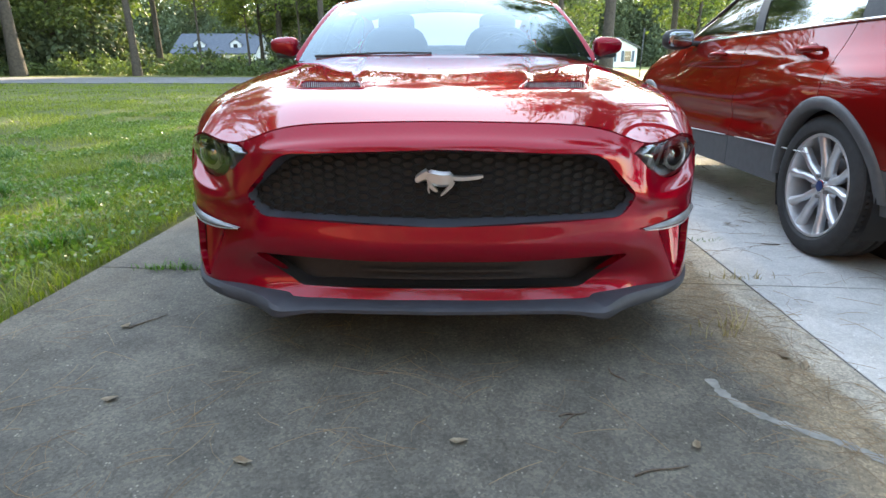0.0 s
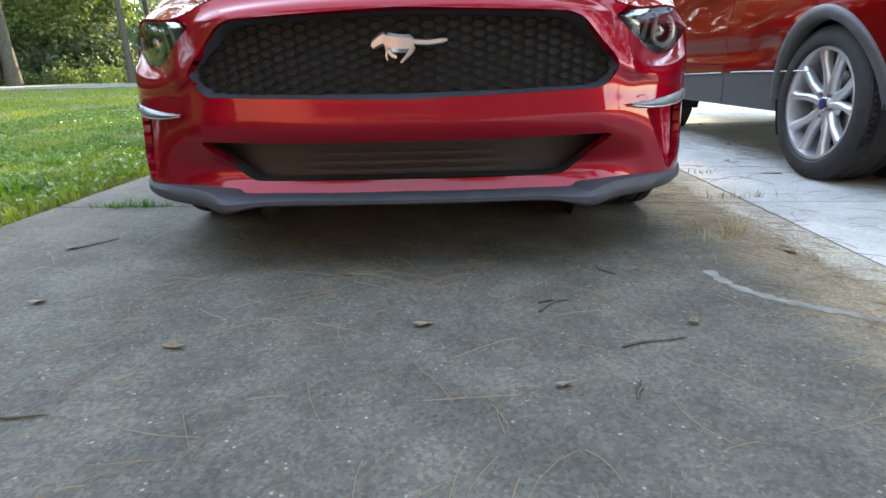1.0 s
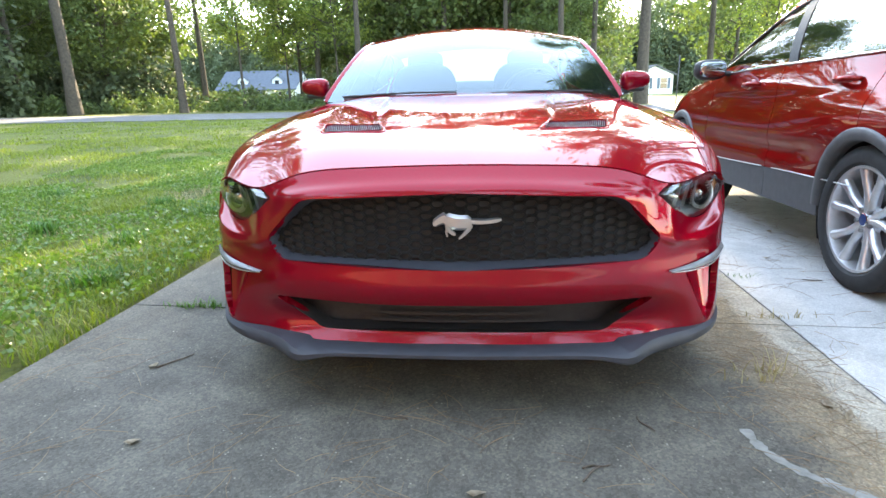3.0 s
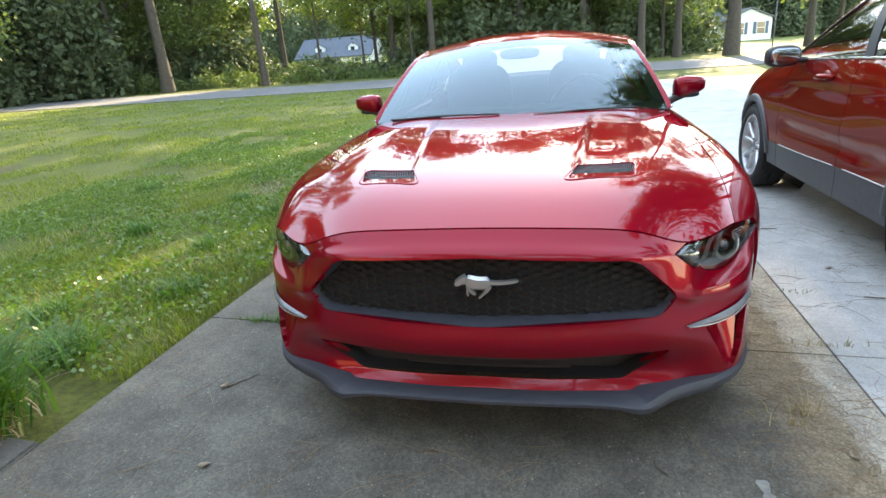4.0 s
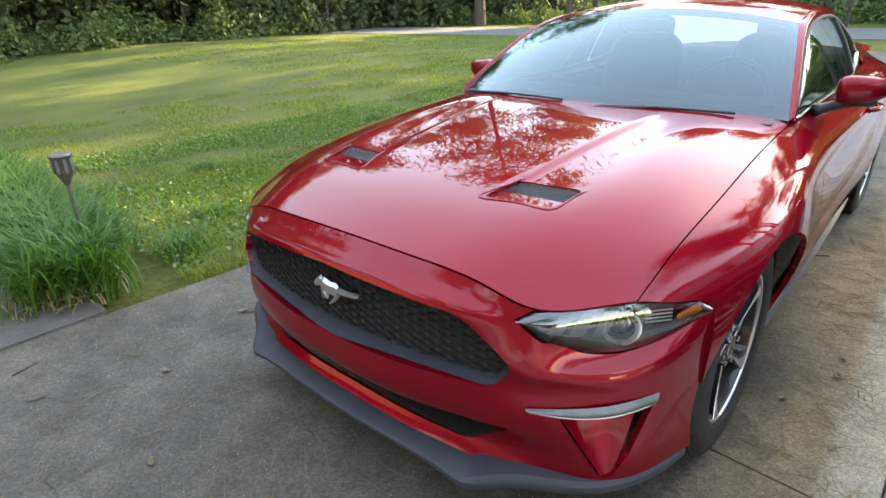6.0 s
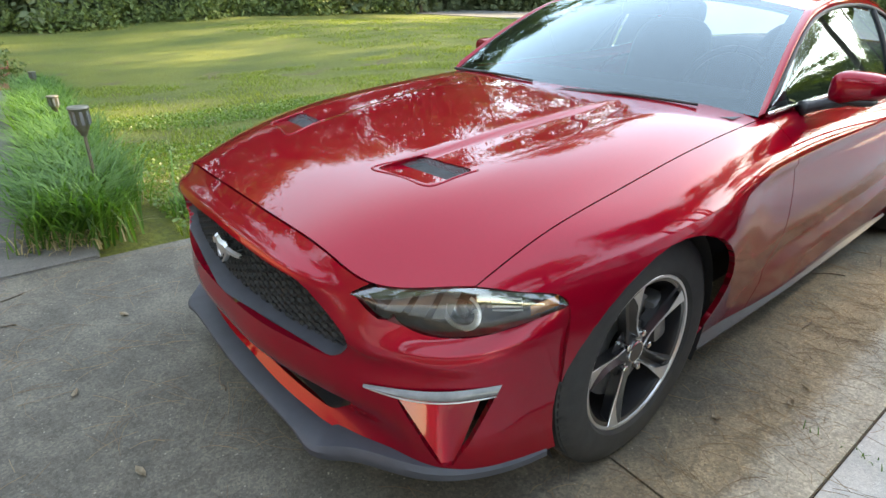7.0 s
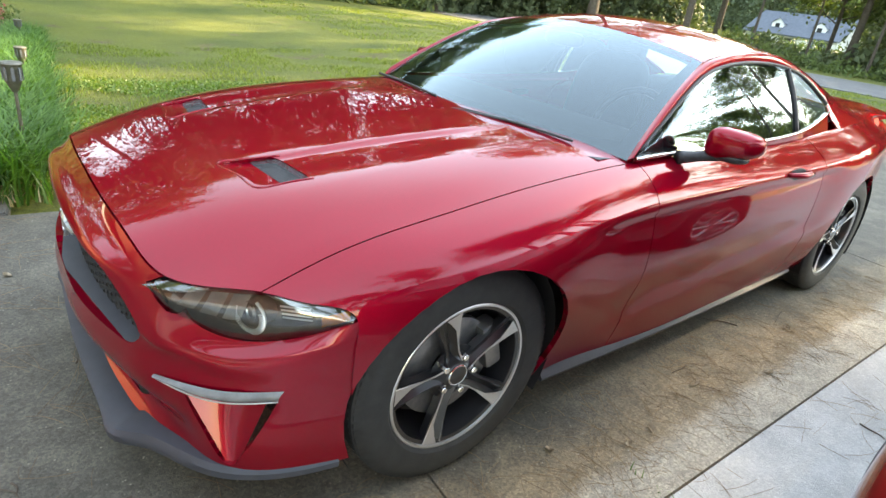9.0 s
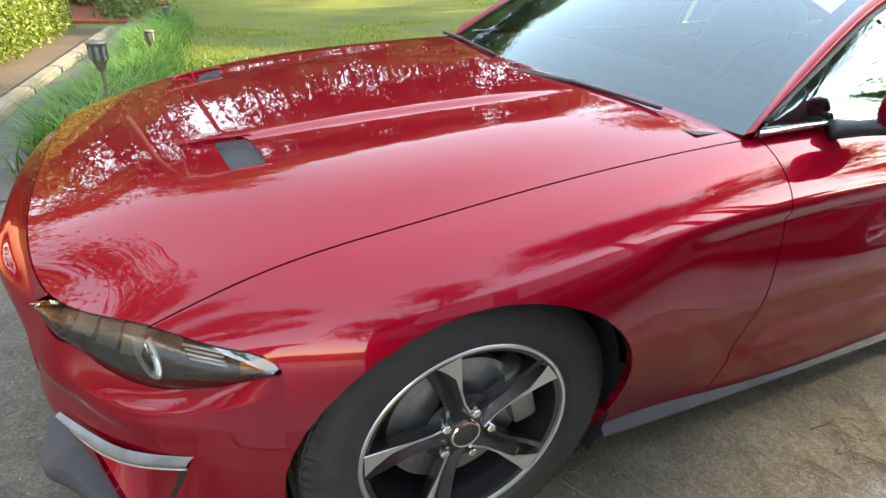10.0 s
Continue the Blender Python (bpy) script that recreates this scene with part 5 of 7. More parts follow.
def twin_spoke_wheel(s):
    """Silver wheel with five pairs of spokes."""
    hub = new("wheel")
    r_rim = 0.256
    tyre = lathe("tyre", [(s * x, r) for x, r in tyre_profile(0.235, SUV_WR, r_rim - 0.004)], 96, RUBBER, hub)
    for e in (1, -1):
        tread_blocks("tread", SUV_WR, 0.235, 76, RUBBER, tyre, 0.0, e)
    rim = lathe("rim", [(s * x, r) for x, r in ((0.098, r_rim + 0.005), (0.106, r_rim), (0.104, r_rim - 0.012), (0.085, r_rim - 0.018), (-0.1, r_rim - 0.03), (-0.108, r_rim))], 72, ALLOY, hub)
    lathe("drum_back", [(s * x, r) for x, r in ((-0.02, 0.02), (-0.02, 0.2))], 40, DARK, hub)
    lathe("brake_disc", [(s * x, r) for x, r in ((0.02, 0.05), (0.02, 0.15), (0.0, 0.15))], 40, STEEL, hub)
    for k in range(5):
        for d in (-1, 1):
            turn = Matrix.Rotation(2 * math.pi * k / 5 + 0.1, 4, "X")
            st = [(0.03, 0.010, 0.030, 0.070), (0.08, 0.017, 0.022, 0.076), (0.135, 0.030, 0.020, 0.084), (0.19, 0.056, 0.021, 0.092), (0.232, 0.072, 0.030, 0.098), (0.247, 0.078, 0.034, 0.098)]
            verts = []
            for r, c, w, x in st:
                c *= d
                verts += [(s * (x - 0.04), c - w * 0.8, r), (s * (x - 0.012), c - w, r), (s * x, c - w * 0.45, r), (s * (x + 0.002), c, r), (s * x, c + w * 0.45, r), (s * (x - 0.012), c + w, r), (s * (x - 0.04), c + w * 0.8, r)]
            from_lists("spoke", [turn @ Vector(v) for v in verts], grid_faces(len(st), 7, s < 0), ALLOY, hub)
        a = 2 * math.pi * (k + 0.5) / 5 + 0.1
        nut = bmesh.new()
        bmesh.ops.create_cone(nut, cap_ends=True, segments=6, radius1=0.0105, radius2=0.0105, depth=0.024, matrix=Matrix.Translation((s * 0.072, -0.054 * math.sin(a), 0.054 * math.cos(a))) @ Matrix.Rotation(math.pi / 2, 4, "Y"))
        part("lug_nut", nut, STEEL, hub)
    lathe("hub_plate", [(s * x, r) for x, r in ((0.04, 0.085), (0.062, 0.075), (0.068, 0.045), (0.07, 0.034))], 40, ALLOY, hub)
    cap = lathe("centre_cap", [(s * x, r) for x, r in ((0.07, 0.034), (0.08, 0.032), (0.082, 0.027))], 32, CHROME, hub)
    lathe("cap_face", [(s * x, r) for x, r in ((0.0815, 0.028), (0.0825, 0.014), (0.083, 0.0001))], 32, mat("blue cap enamel", (0.02, 0.05, 0.16), 0.3, 0.2, 0.6) if "blue cap enamel" not in bpy.data.materials else bpy.data.materials["blue cap enamel"], cap)
    return hub


for s in (1, -1):
    for y in (SUV_RW, SUV_FW):
        w = twin_spoke_wheel(s)
        w.matrix_basis = pose(SUV_X + s * 0.80, y, SUV_WR)
        w.parent = suv
suv.matrix_basis = Matrix.Translation((0.156, -0.115, 0)) @ Matrix.Diagonal((0.93, 0.905, 0.93, 1))


# ---- setting ----
def add_nodes(m, kind, **props):
    n = m.node_tree.nodes.new(kind)
    for k, v in props.items():
        n.inputs[k].default_value = v
    return n


def lawn_material():
    m = mat("lawn turf", (0.07, 0.12, 0.02), 0.9)
    big = ramp(m, noise_tex(m, 0.35, 3), [(0.35, (0.10, 0.135, 0.015)), (0.6, (0.18, 0.205, 0.022))])
    fine = ramp(m, noise_tex(m, 22, 6, 0.7), [(0.3, (0.35, 0.35, 0.32)), (0.7, (1.0, 1.0, 1.0))])
    bare = ramp(m, noise_tex(m, 0.9, 5, 0.65), [(0.60, (0, 0, 0)), (0.70, (1, 1, 1))])
    col = mix(m, bare, big, (0.17, 0.125, 0.065))
    wire(m, mix(m, 1.0, col, fine, "MULTIPLY"), bsdf(m).inputs["Base Color"])
    bump(m, noise_tex(m, 30, 6, 0.75), 1.0, 0.05)
    return m


def concrete_material(name, c1, c2, stain, speck, stain_amt=0.5, dirt=False):
    """Weathered concrete: broad stains, fine aggregate, small pits."""
    m = mat(name, c1, 0.85)
    base = ramp(m, noise_tex(m, 1.3, 6, 0.65), [(0.32, c1), (0.68, c2)])
    st = ramp(m, noise_tex(m, 0.9, 8, 0.75), [(0.46, (0, 0, 0)), (0.66, (1, 1, 1))])
    sc = m.node_tree.nodes.new("ShaderNodeMath")
    sc.operation, sc.inputs[1].default_value = "MULTIPLY", stain_amt
    wire(m, st, sc.inputs[0])
    col = mix(m, sc.outputs[0], base, stain)
    tc = m.node_tree.nodes.new("ShaderNodeTexCoord")
    if dirt:
        # washed soil and pale dust that gathered along the long joint, the soil lightened as if sunlit
        sep = m.node_tree.nodes.new("ShaderNodeSeparateXYZ")
        wire(m, tc.outputs["Object"], sep.inputs[0])
        for lo, hi, colour, amount, scale in ((0.62, 1.02, (0.27, 0.205, 0.13), 0.8, 2.6), (1.02, 1.16, (0.42, 0.39, 0.335), 0.7, 4.5)):
            edge = m.node_tree.nodes.new("ShaderNodeMapRange")
            edge.inputs[1].default_value, edge.inputs[2].default_value = lo, hi
            wire(m, sep.outputs[0], edge.inputs[0])
            add = m.node_tree.nodes.new("ShaderNodeMath")
            add.operation = "ADD"
            wire(m, edge.outputs[0], add.inputs[0])
            wire(m, noise_tex(m, scale, 6, 0.65), add.inputs[1])
            mask = m.node_tree.nodes.new("ShaderNodeMapRange")
            mask.inputs[1].default_value, mask.inputs[2].default_value, mask.inputs[4].default_value = 1.0, 1.45, amount
            wire(m, add.outputs[0], mask.inputs[0])
            col = mix(m, mask.outputs[0], col, colour)
    def cells(scale, feature="F1"):
        v = m.node_tree.nodes.new("ShaderNodeTexVoronoi")
        v.feature = feature
        v.inputs["Scale"].default_value = scale
        wire(m, tc.outputs["Object"], v.inputs["Vector"])
        return v
    grit = ramp(m, cells(150.0).outputs["Color"], [(0.0, (1 - speck,) * 3), (0.5, (1.0, 1.0, 1.0)), (0.95, (1 + speck * 1.3, 1 + speck * 1.2, 1 + speck))])
    col = mix(m, 1.0, col, grit, "MULTIPLY")
    # single pale stones in the face, thinned out by a broad noise
    chips = ramp(m, cells(55.0).outputs["Distance"], [(0.10, (1, 1, 1)), (0.20, (0, 0, 0))])
    some = ramp(m, noise_tex(m, 19, 2, 0.5), [(0.52, (0, 0, 0)), (0.62, (1, 1, 1))])
    col = mix(m, mix(m, 1.0, chips, some, "MULTIPLY"), col, tuple(min(1.0, c * (1 + 3.2 * speck)) for c in c2))
    # mottled dark growth
    moss = ramp(m, noise_tex(m, 5.5, 8, 0.8), [(0.40, (1 - 0.9 * speck * stain_amt,) * 3), (0.60, (1.15, 1.15, 1.15))])
    col = mix(m, 1.0, col, moss, "MULTIPLY")
    if dirt:
        warp = m.node_tree.nodes.new("ShaderNodeMix")
        warp.data_type, warp.inputs[0].default_value = "VECTOR", 0.16
        nz = m.node_tree.nodes.new("ShaderNodeTexNoise")
        nz.inputs["Scale"].default_value, nz.inputs["Detail"].default_value = 5.0, 5.0
        wire(m, tc.outputs["Object"], nz.inputs["Vector"])
        wire(m, tc.outputs["Object"], warp.inputs[4])
        wire(m, nz.outputs["Color"], warp.inputs[5])
        crack = cells(1.15, "DISTANCE_TO_EDGE")
        wire(m, warp.outputs[1], crack.inputs["Vector"])
        line = ramp(m, crack.outputs["Distance"], [(0.0, (0.45, 0.43, 0.40)), (0.006, (1, 1, 1))])
        col = mix(m, 0.35, col, line, "MULTIPLY")
    fine = ramp(m, noise_tex(m, 420, 3, 0.7), [(0.3, (0.72, 0.72, 0.72)), (0.7, (1.12, 1.12, 1.12))])
    wire(m, mix(m, 1.0, col, fine, "MULTIPLY"), bsdf(m).inputs["Base Color"])
    bump(m, noise_tex(m, 170, 5, 0.75), 0.9, 0.006)
    return m


GRASS_MAT = lawn_material()
WALK_GREY = concrete_material("grey walk concrete", (0.085, 0.082, 0.077), (0.125, 0.12, 0.112), (0.06, 0.056, 0.05), 0.2)
CONCRETE = concrete_material("old exposed-aggregate concrete", (0.082, 0.075, 0.061), (0.165, 0.149, 0.12), (0.06, 0.054, 0.044), 0.34, 0.6, True)
PALE = concrete_material("pale newer concrete", (0.40, 0.40, 0.39), (0.48, 0.475, 0.46), (0.27, 0.25, 0.22), 0.12, 0.4)
ASPHALT = concrete_material("asphalt", (0.12, 0.12, 0.125), (0.16, 0.16, 0.165), (0.09, 0.09, 0.09), 0.2)
KERB = concrete_material("kerb stone", (0.15, 0.14, 0.12), (0.22, 0.20, 0.175), (0.10, 0.085, 0.07), 0.25)
WHITE_PAINT = varied("worn white paint", (0.22, 0.21, 0.19), (0.36, 0.345, 0.32), 30, 0.8)


def ground_ring():
    """One sheet from the drive to the horizon."""
    xs = np.r_[-400, -150, -70, np.linspace(-40, 40, 81), 70, 150, 400]
    ys = np.r_[-60, -30, -12, np.linspace(-8, 60, 69), 90, 160, 500]
    verts = [(x, y, terrain(x, y) - (0.09 if DRIVE_W < x < DRIVE_E + 3 and -7 < y < 19 else 0)) for x in xs for y in ys]
    return tagged(from_lists("ground", verts, grid_faces(len(xs), len(ys), True), GRASS_MAT), "green lawn turf with bare patches", "lawn", kind="structure")


ground_ring()
drive_z = lambda x, y: 0.0
turned = lambda x, y: (x + (0.0253 - 0.0043 * x) * y, y - 0.066 * x)          # the drive lies a little askew to the cars


def slab(x0, x1, y0, y1, material, parent):
    bm = bmesh.new()
    ys = np.linspace(y0, y1, max(2, int((y1 - y0) / 0.5) + 1))
    top = [[bm.verts.new((*turned(x, y), drive_z(x, y))) for y in ys] for x in (x0, x1)]
    low = [[bm.verts.new((*turned(x, y), drive_z(x, y) - 0.12)) for y in ys] for x in (x0, x1)]
    for k in range(len(ys) - 1):
        bm.faces.new((top[0][k], top[1][k], top[1][k + 1], top[0][k + 1]))
        bm.faces.new((low[0][k], top[0][k], top[0][k + 1], low[0][k + 1]))
        bm.faces.new((top[1][k], low[1][k], low[1][k + 1], top[1][k + 1]))
    bm.faces.new((low[0][0], low[1][0], top[1][0], top[0][0]))
    bm.faces.new((top[0][-1], top[1][-1], low[1][-1], low[0][-1]))
    rim = [e for e in bm.edges if len(e.link_faces) == 2 and e.calc_face_angle(0) > 1.0]
    bmesh.ops.bevel(bm, geom=rim, offset=0.007, segments=2, affect="EDGES")
    return part("slab", bm, material, parent, smooth=True, angle=40)


pavement = thing("pavement", (0, 0, 0), "concrete drive of old grey and newer pale slabs", "driveway", kind="structure")
g = 0.0042
for y0, y1 in ((-6.0, 0.85), (0.85, 4.6), (4.6, 9.0), (9.0, 13.5), (13.5, 17.5)):
    slab(DRIVE_W, JOINT_X - g, y0 + g, y1 - g, CONCRETE, pavement)
    slab(JOINT_X + g, 3.7 - g, y0 + g, y1 - g, PALE, pavement)
    slab(3.7 + g, DRIVE_E, y0 + g, y1 - g, PALE, pavement)
# dark soil that shows in the joints
SOIL = varied("dark soil", (0.04, 0.03, 0.022), (0.075, 0.055, 0.04), 20, 0.95, 80, 0.6, 0.01)
verts = [(*turned(x, y), drive_z(x, y) - 0.02) for x in (DRIVE_W + 0.01, DRIVE_E - 0.01) for y in (-5.9, 0.95, 4.0, 4.6, 9, 13.5, 17.4)]
tagged(from_lists("joint_soil", verts, grid_faces(2, 7, True), SOIL), "dark soil in the joints between slabs", "soil", kind="structure")

# road along the front of the plot
ROAD_Y, ROAD_W = 22.6, 8.6
rows = []
for x in np.linspace(-150, 150, 101):
    rows += [(x, ROAD_Y, terrain(x, ROAD_Y) - 0.05), (x, ROAD_Y, terrain(x, ROAD_Y) + 0.03), (x, ROAD_Y + ROAD_W, terrain(x, ROAD_Y + ROAD_W) + 0.03), (x, ROAD_Y + ROAD_W, terrain(x, ROAD_Y + ROAD_W) - 0.05)]
tagged(from_lists("road", rows, grid_faces(101, 4), ASPHALT, smooth=False), "grey asphalt road along the front lawn", "road", kind="structure")
for name, v in (("road_line", 0.25), ("road_line", ROAD_W - 0.35)):
    rows = [(x, ROAD_Y + v + w, terrain(x, ROAD_Y + v + w) + 0.037) for x in np.linspace(-150, 150, 101) for w in (0, 0.12)]
    tagged(from_lists(name, rows, grid_faces(101, 2, True), WHITE_PAINT), "white painted line along the road's edge", "road line", kind="structure")

# the house behind the camera: brick wall with a pale eave
BRICK = varied("orange brick wall", (0.24, 0.125, 0.085), (0.31, 0.17, 0.12), 8, 0.85, 60, 0.4, 0.01)
EAVE = varied("white eave board", (0.65, 0.64, 0.6), (0.75, 0.74, 0.7), 4, 0.6)
SHINGLE = varied("grey shingles", (0.08, 0.08, 0.085), (0.13, 0.13, 0.135), 6, 0.9)
house = thing("wall_house", (-3.0, -6.2, 0), "plain orange brick house wall with pale eave", "wall", kind="structure")
box("wall", (0, 0, 1.5), (26, 0.3, 3.0), BRICK, house)
box("eave", (0, 0.35, 3.05), (26.6, 1.1, 0.16), EAVE, house)
from_lists("roof", [(-13.3, 0.9, 3.14), (13.3, 0.9, 3.14), (13.3, -6, 5.9), (-13.3, -6, 5.9)], [(0, 1, 2, 3)], SHINGLE, house)


# ---- plants ----
def leaf_material(name, c1, c2, glow=0.45, rough=0.55):
    """Leaves that differ one from another and let light through."""
    m = mat(name, c1, rough)
    geo = m.node_tree.nodes.new("ShaderNodeNewGeometry")
    col = ramp(m, geo.outputs["Random Per Island"], [(0.0, c1), (1.0, c2)])
    wire(m, col, bsdf(m).inputs["Base Color"])
    tl = m.node_tree.nodes.new("ShaderNodeBsdfTranslucent")
    wire(m, mix(m, 1.0, col, (1.6, 1.7, 0.9), "MULTIPLY"), tl.inputs[0])
    mx = m.node_tree.nodes.new("ShaderNodeMixShader")
    mx.inputs[0].default_value = glow
    wire(m, bsdf(m).outputs[0], mx.inputs[1])
    wire(m, tl.outputs[0], mx.inputs[2])
    wire(m, mx.outputs[0], m.node_tree.nodes["Material Output"].inputs[0])
    return m


BARK = varied("grey-brown bark", (0.045, 0.037, 0.03), (0.09, 0.075, 0.06), 12, 0.95, 25, 0.9, 0.03)
LEAF_GREEN = leaf_material("broad leaves", (0.055, 0.09, 0.028), (0.12, 0.16, 0.05), 0.25, 0.7)
LEAF_LIGHT = leaf_material("light leaves", (0.09, 0.13, 0.025), (0.20, 0.24, 0.06))
# dark leaf colour, used for the shaded inside of the clipped hedge too
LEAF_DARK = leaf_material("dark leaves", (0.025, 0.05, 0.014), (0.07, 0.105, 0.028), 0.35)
WOOD_LEAF = leaf_material("shaded wood leaves", (0.05, 0.075, 0.036), (0.095, 0.12, 0.06), 0.2, 0.75)
NEEDLE = leaf_material("pine needles", (0.05, 0.085, 0.035), (0.11, 0.15, 0.06), 0.35)
HEDGE = leaf_material("hedge leaves", (0.055, 0.095, 0.018), (0.14, 0.18, 0.04), 0.35)
TURF_BLADE = leaf_material("grass blades", (0.085, 0.13, 0.015), (0.215, 0.245, 0.035), 0.42)
LILY_BLADE = leaf_material("border grass", (0.022, 0.082, 0.010), (0.09, 0.195, 0.03), 0.35)
DRY_BLADE = leaf_material("dry straw", (0.22, 0.17, 0.09), (0.40, 0.33, 0.20), 0.3)


def quads(name, centres, sizes, rng, material, parent=None, label="", aspect=0.55, up=0.0, fold=True):
    """Many small leaves: each a pointed sheet of two folded halves, turned at random."""
    n = len(centres)
    a = rng.normal(size=(n, 3))
    a[:, 2] += up
    a /= np.linalg.norm(a, axis=1, keepdims=True)
    b = np.cross(a, rng.normal(size=(n, 3)))
    b /= np.linalg.norm(b, axis=1, keepdims=True) + 1e-9
    c = np.cross(a, b)
    s = np.asarray(sizes).reshape(-1, 1)
    p0, p2 = centres - a * s * 0.5, centres + a * s * 0.5
    mid = centres + c * s * 0.10
    p1, p3 = centres + b * s * aspect * 0.5 - c * s * 0.06, centres - b * s * aspect * 0.5 - c * s * 0.06
    verts = np.stack([p0, p1, p2, p3], axis=1).reshape(-1, 3)
    idx = np.arange(n) * 4
    faces = np.concatenate([np.stack([idx, idx + 1, idx + 2], 1), np.stack([idx, idx + 2, idx + 3], 1)])
    return fast_mesh(name, verts, faces, material, parent, label)


def fast_mesh(name, verts, faces, material, parent=None, label="", smooth=False):
    me = bpy.data.meshes.new(name)
    k = faces.shape[1]
    me.vertices.add(len(verts))
    me.vertices.foreach_set("co", np.asarray(verts, np.float32).ravel())
    me.loops.add(faces.size)
    me.loops.foreach_set("vertex_index", faces.astype(np.int32).ravel())
    me.polygons.add(len(faces))
    me.polygons.foreach_set("loop_start", np.arange(0, faces.size, k, dtype=np.int32))
    me.update(calc_edges=True)
    me.validate()
    me.materials.append(material)
    if smooth:
        me.shade_smooth()
    return link(name, me, parent, label)


def limb_mesh(paths, sides=7):
    """Tapered round limbs; each path is a list of (point, radius)."""
    verts, faces = [], []
    for path in paths:
        p = np.array([q[0] for q in path], float)
        tan = np.gradient(p, axis=0)
        b0 = len(verts)
        for i, (pt, r) in enumerate(path):
            t = tan[i] / (np.linalg.norm(tan[i]) + 1e-9)
            u = np.cross(t, (0.3, 1.0, 0.1))
            u /= np.linalg.norm(u) + 1e-9
            w = np.cross(t, u)
            for k in range(sides):
                a = 2 * math.pi * k / sides
                verts.append(p[i] + r * (u * math.cos(a) + w * math.sin(a)))
        for i in range(len(path) - 1):
            for k in range(sides):
                faces.append((b0 + i * sides + k, b0 + i * sides + (k + 1) % sides, b0 + (i + 1) * sides + (k + 1) % sides, b0 + (i + 1) * sides + k))
    return verts, faces


def tree(kind, height, seed, leaf, crown_from=0.35, spread=0.32, leaves=3200, size=0.22, trunk_r=0.2):
    """A tree with a tapered trunk, limbs and a crown of many small leaves."""
    rng = np.random.default_rng(seed)
    base = thing(kind, (0, 0, 0))
    bend = rng.normal(size=2) * 0.03 * height
    trunk = lambda f: np.array([bend[0] * f * f, bend[1] * f * f, height * f])
    paths = [[(trunk(f), trunk_r * ((1.35 if f == 0 else 1.0) - 0.86 * f)) for f in np.linspace(0, 0.97, 12)]]
    tips = []
    count = 26 if kind == "pine_tree" else 17
    for k in range(count):
        f = crown_from + (0.95 - crown_from) * (k + rng.random()) / count
        a = rng.random() * 2 * math.pi
        shape = math.sin(math.pi * min(1.0, (f - crown_from) / (1 - crown_from) * 0.8 + 0.22))
        reach = height * spread * shape * rng.uniform(0.65, 1.15)
        rise = reach * (rng.uniform(-0.05, 0.3) if kind == "pine_tree" else rng.uniform(0.25, 0.75))
        s, d = trunk(f), np.array([math.cos(a), math.sin(a), 0])
        pts = [s + d * reach * q + np.array([0, 0, rise * q ** 1.3]) + rng.normal(size=3) * 0.03 * reach * q for q in (0, 0.35, 0.7, 1.0)]
        paths.append([(p, trunk_r * 0.36 * (1 - f * 0.6) * (1 - 0.75 * q)) for p, q in zip(pts, (0, 0.35, 0.7, 1))])
        for j in range(4):
            q = rng.uniform(0.35, 1.05)
            side = np.array([-d[1], d[0], 0]) * rng.normal() * reach * 0.28
            tip = s + d * reach * q + np.array([0, 0, rise * q]) + side + np.array([0, 0, rng.normal() * 0.08 * reach])
            paths.append([(pts[1], 0.02), ((pts[1] + tip) / 2, 0.014), (tip, 0.006)])
            tips.append((tip, 0.10 * height * spread * 3 * rng.uniform(0.6, 1.2)))
    v, f = limb_mesh(paths)
    fast_mesh("trunk", np.array(v), np.array(f), BARK, base, smooth=True)
    per = leaves // len(tips)
    pos = np.concatenate([t + rng.normal(size=(per, 3)) * np.array([r, r, r * 0.6]) * 0.55 for t, r in tips])
    quads("crown", pos, size * rng.uniform(0.6, 1.4, len(pos)), rng, leaf, base, aspect=0.22 if kind == "pine_tree" else 0.6)
    return base


def plant_copy(src, x, y, turn, scale, label, category, group):
    ob = copy_thing(src, Matrix())
    ob.matrix_basis = pose(x, y, terrain(x, y) - 0.03, 0, 0, turn) @ Matrix.Scale(scale, 4)
    return tagged(ob, label, category, group)


rnd = random.Random(11)
pines = [tree("pine_tree", 19, 21 + k, NEEDLE, 0.6, 0.22, 4800, 0.50, 0.24) for k in range(3)]
oaks = [tree("shade_tree", 11, 41 + k, LEAF_GREEN, 0.22, 0.40, 7200, 0.30, 0.17) for k in range(3)]
light = [tree("young_tree", 9, 61 + k, LEAF_LIGHT, 0.42, 0.36, 3600, 0.22, 0.11) for k in range(2)]
PINE_L, OAK_L, YOUNG_L = "tall pine with bare trunk and high needle crown", "broadleaf tree with dense green crown by the road", "young tree with pale yellow-green leaves"
# the last four pines are added to keep direct sun off the drive
for k, (x, y, s) in enumerate([(-25.8, 34, 1.5), (-19.2, 35, 1.0), (9.3, 34.5, 1.5), (-31, 36, 1.1), (-12.5, 43, 1.0), (-8.0, 36.5, 1.0), (-3.0, 45, 1.1), (15.5, 41, 1.1), (-37, 34, 1.1), (-43, 38, 1.0), (-22.0, 44, 1.1), (1.5, 40, 1.0), (6.0, 46, 1.1), (4.6, 35, 0.95), (7.0, 37.5, 0.9)]):
    plant_copy(pines[k % 3], x, y, rnd.uniform(0, 360), s * rnd.uniform(0.92, 1.08), PINE_L, "pine tree", "tall pines along the road")
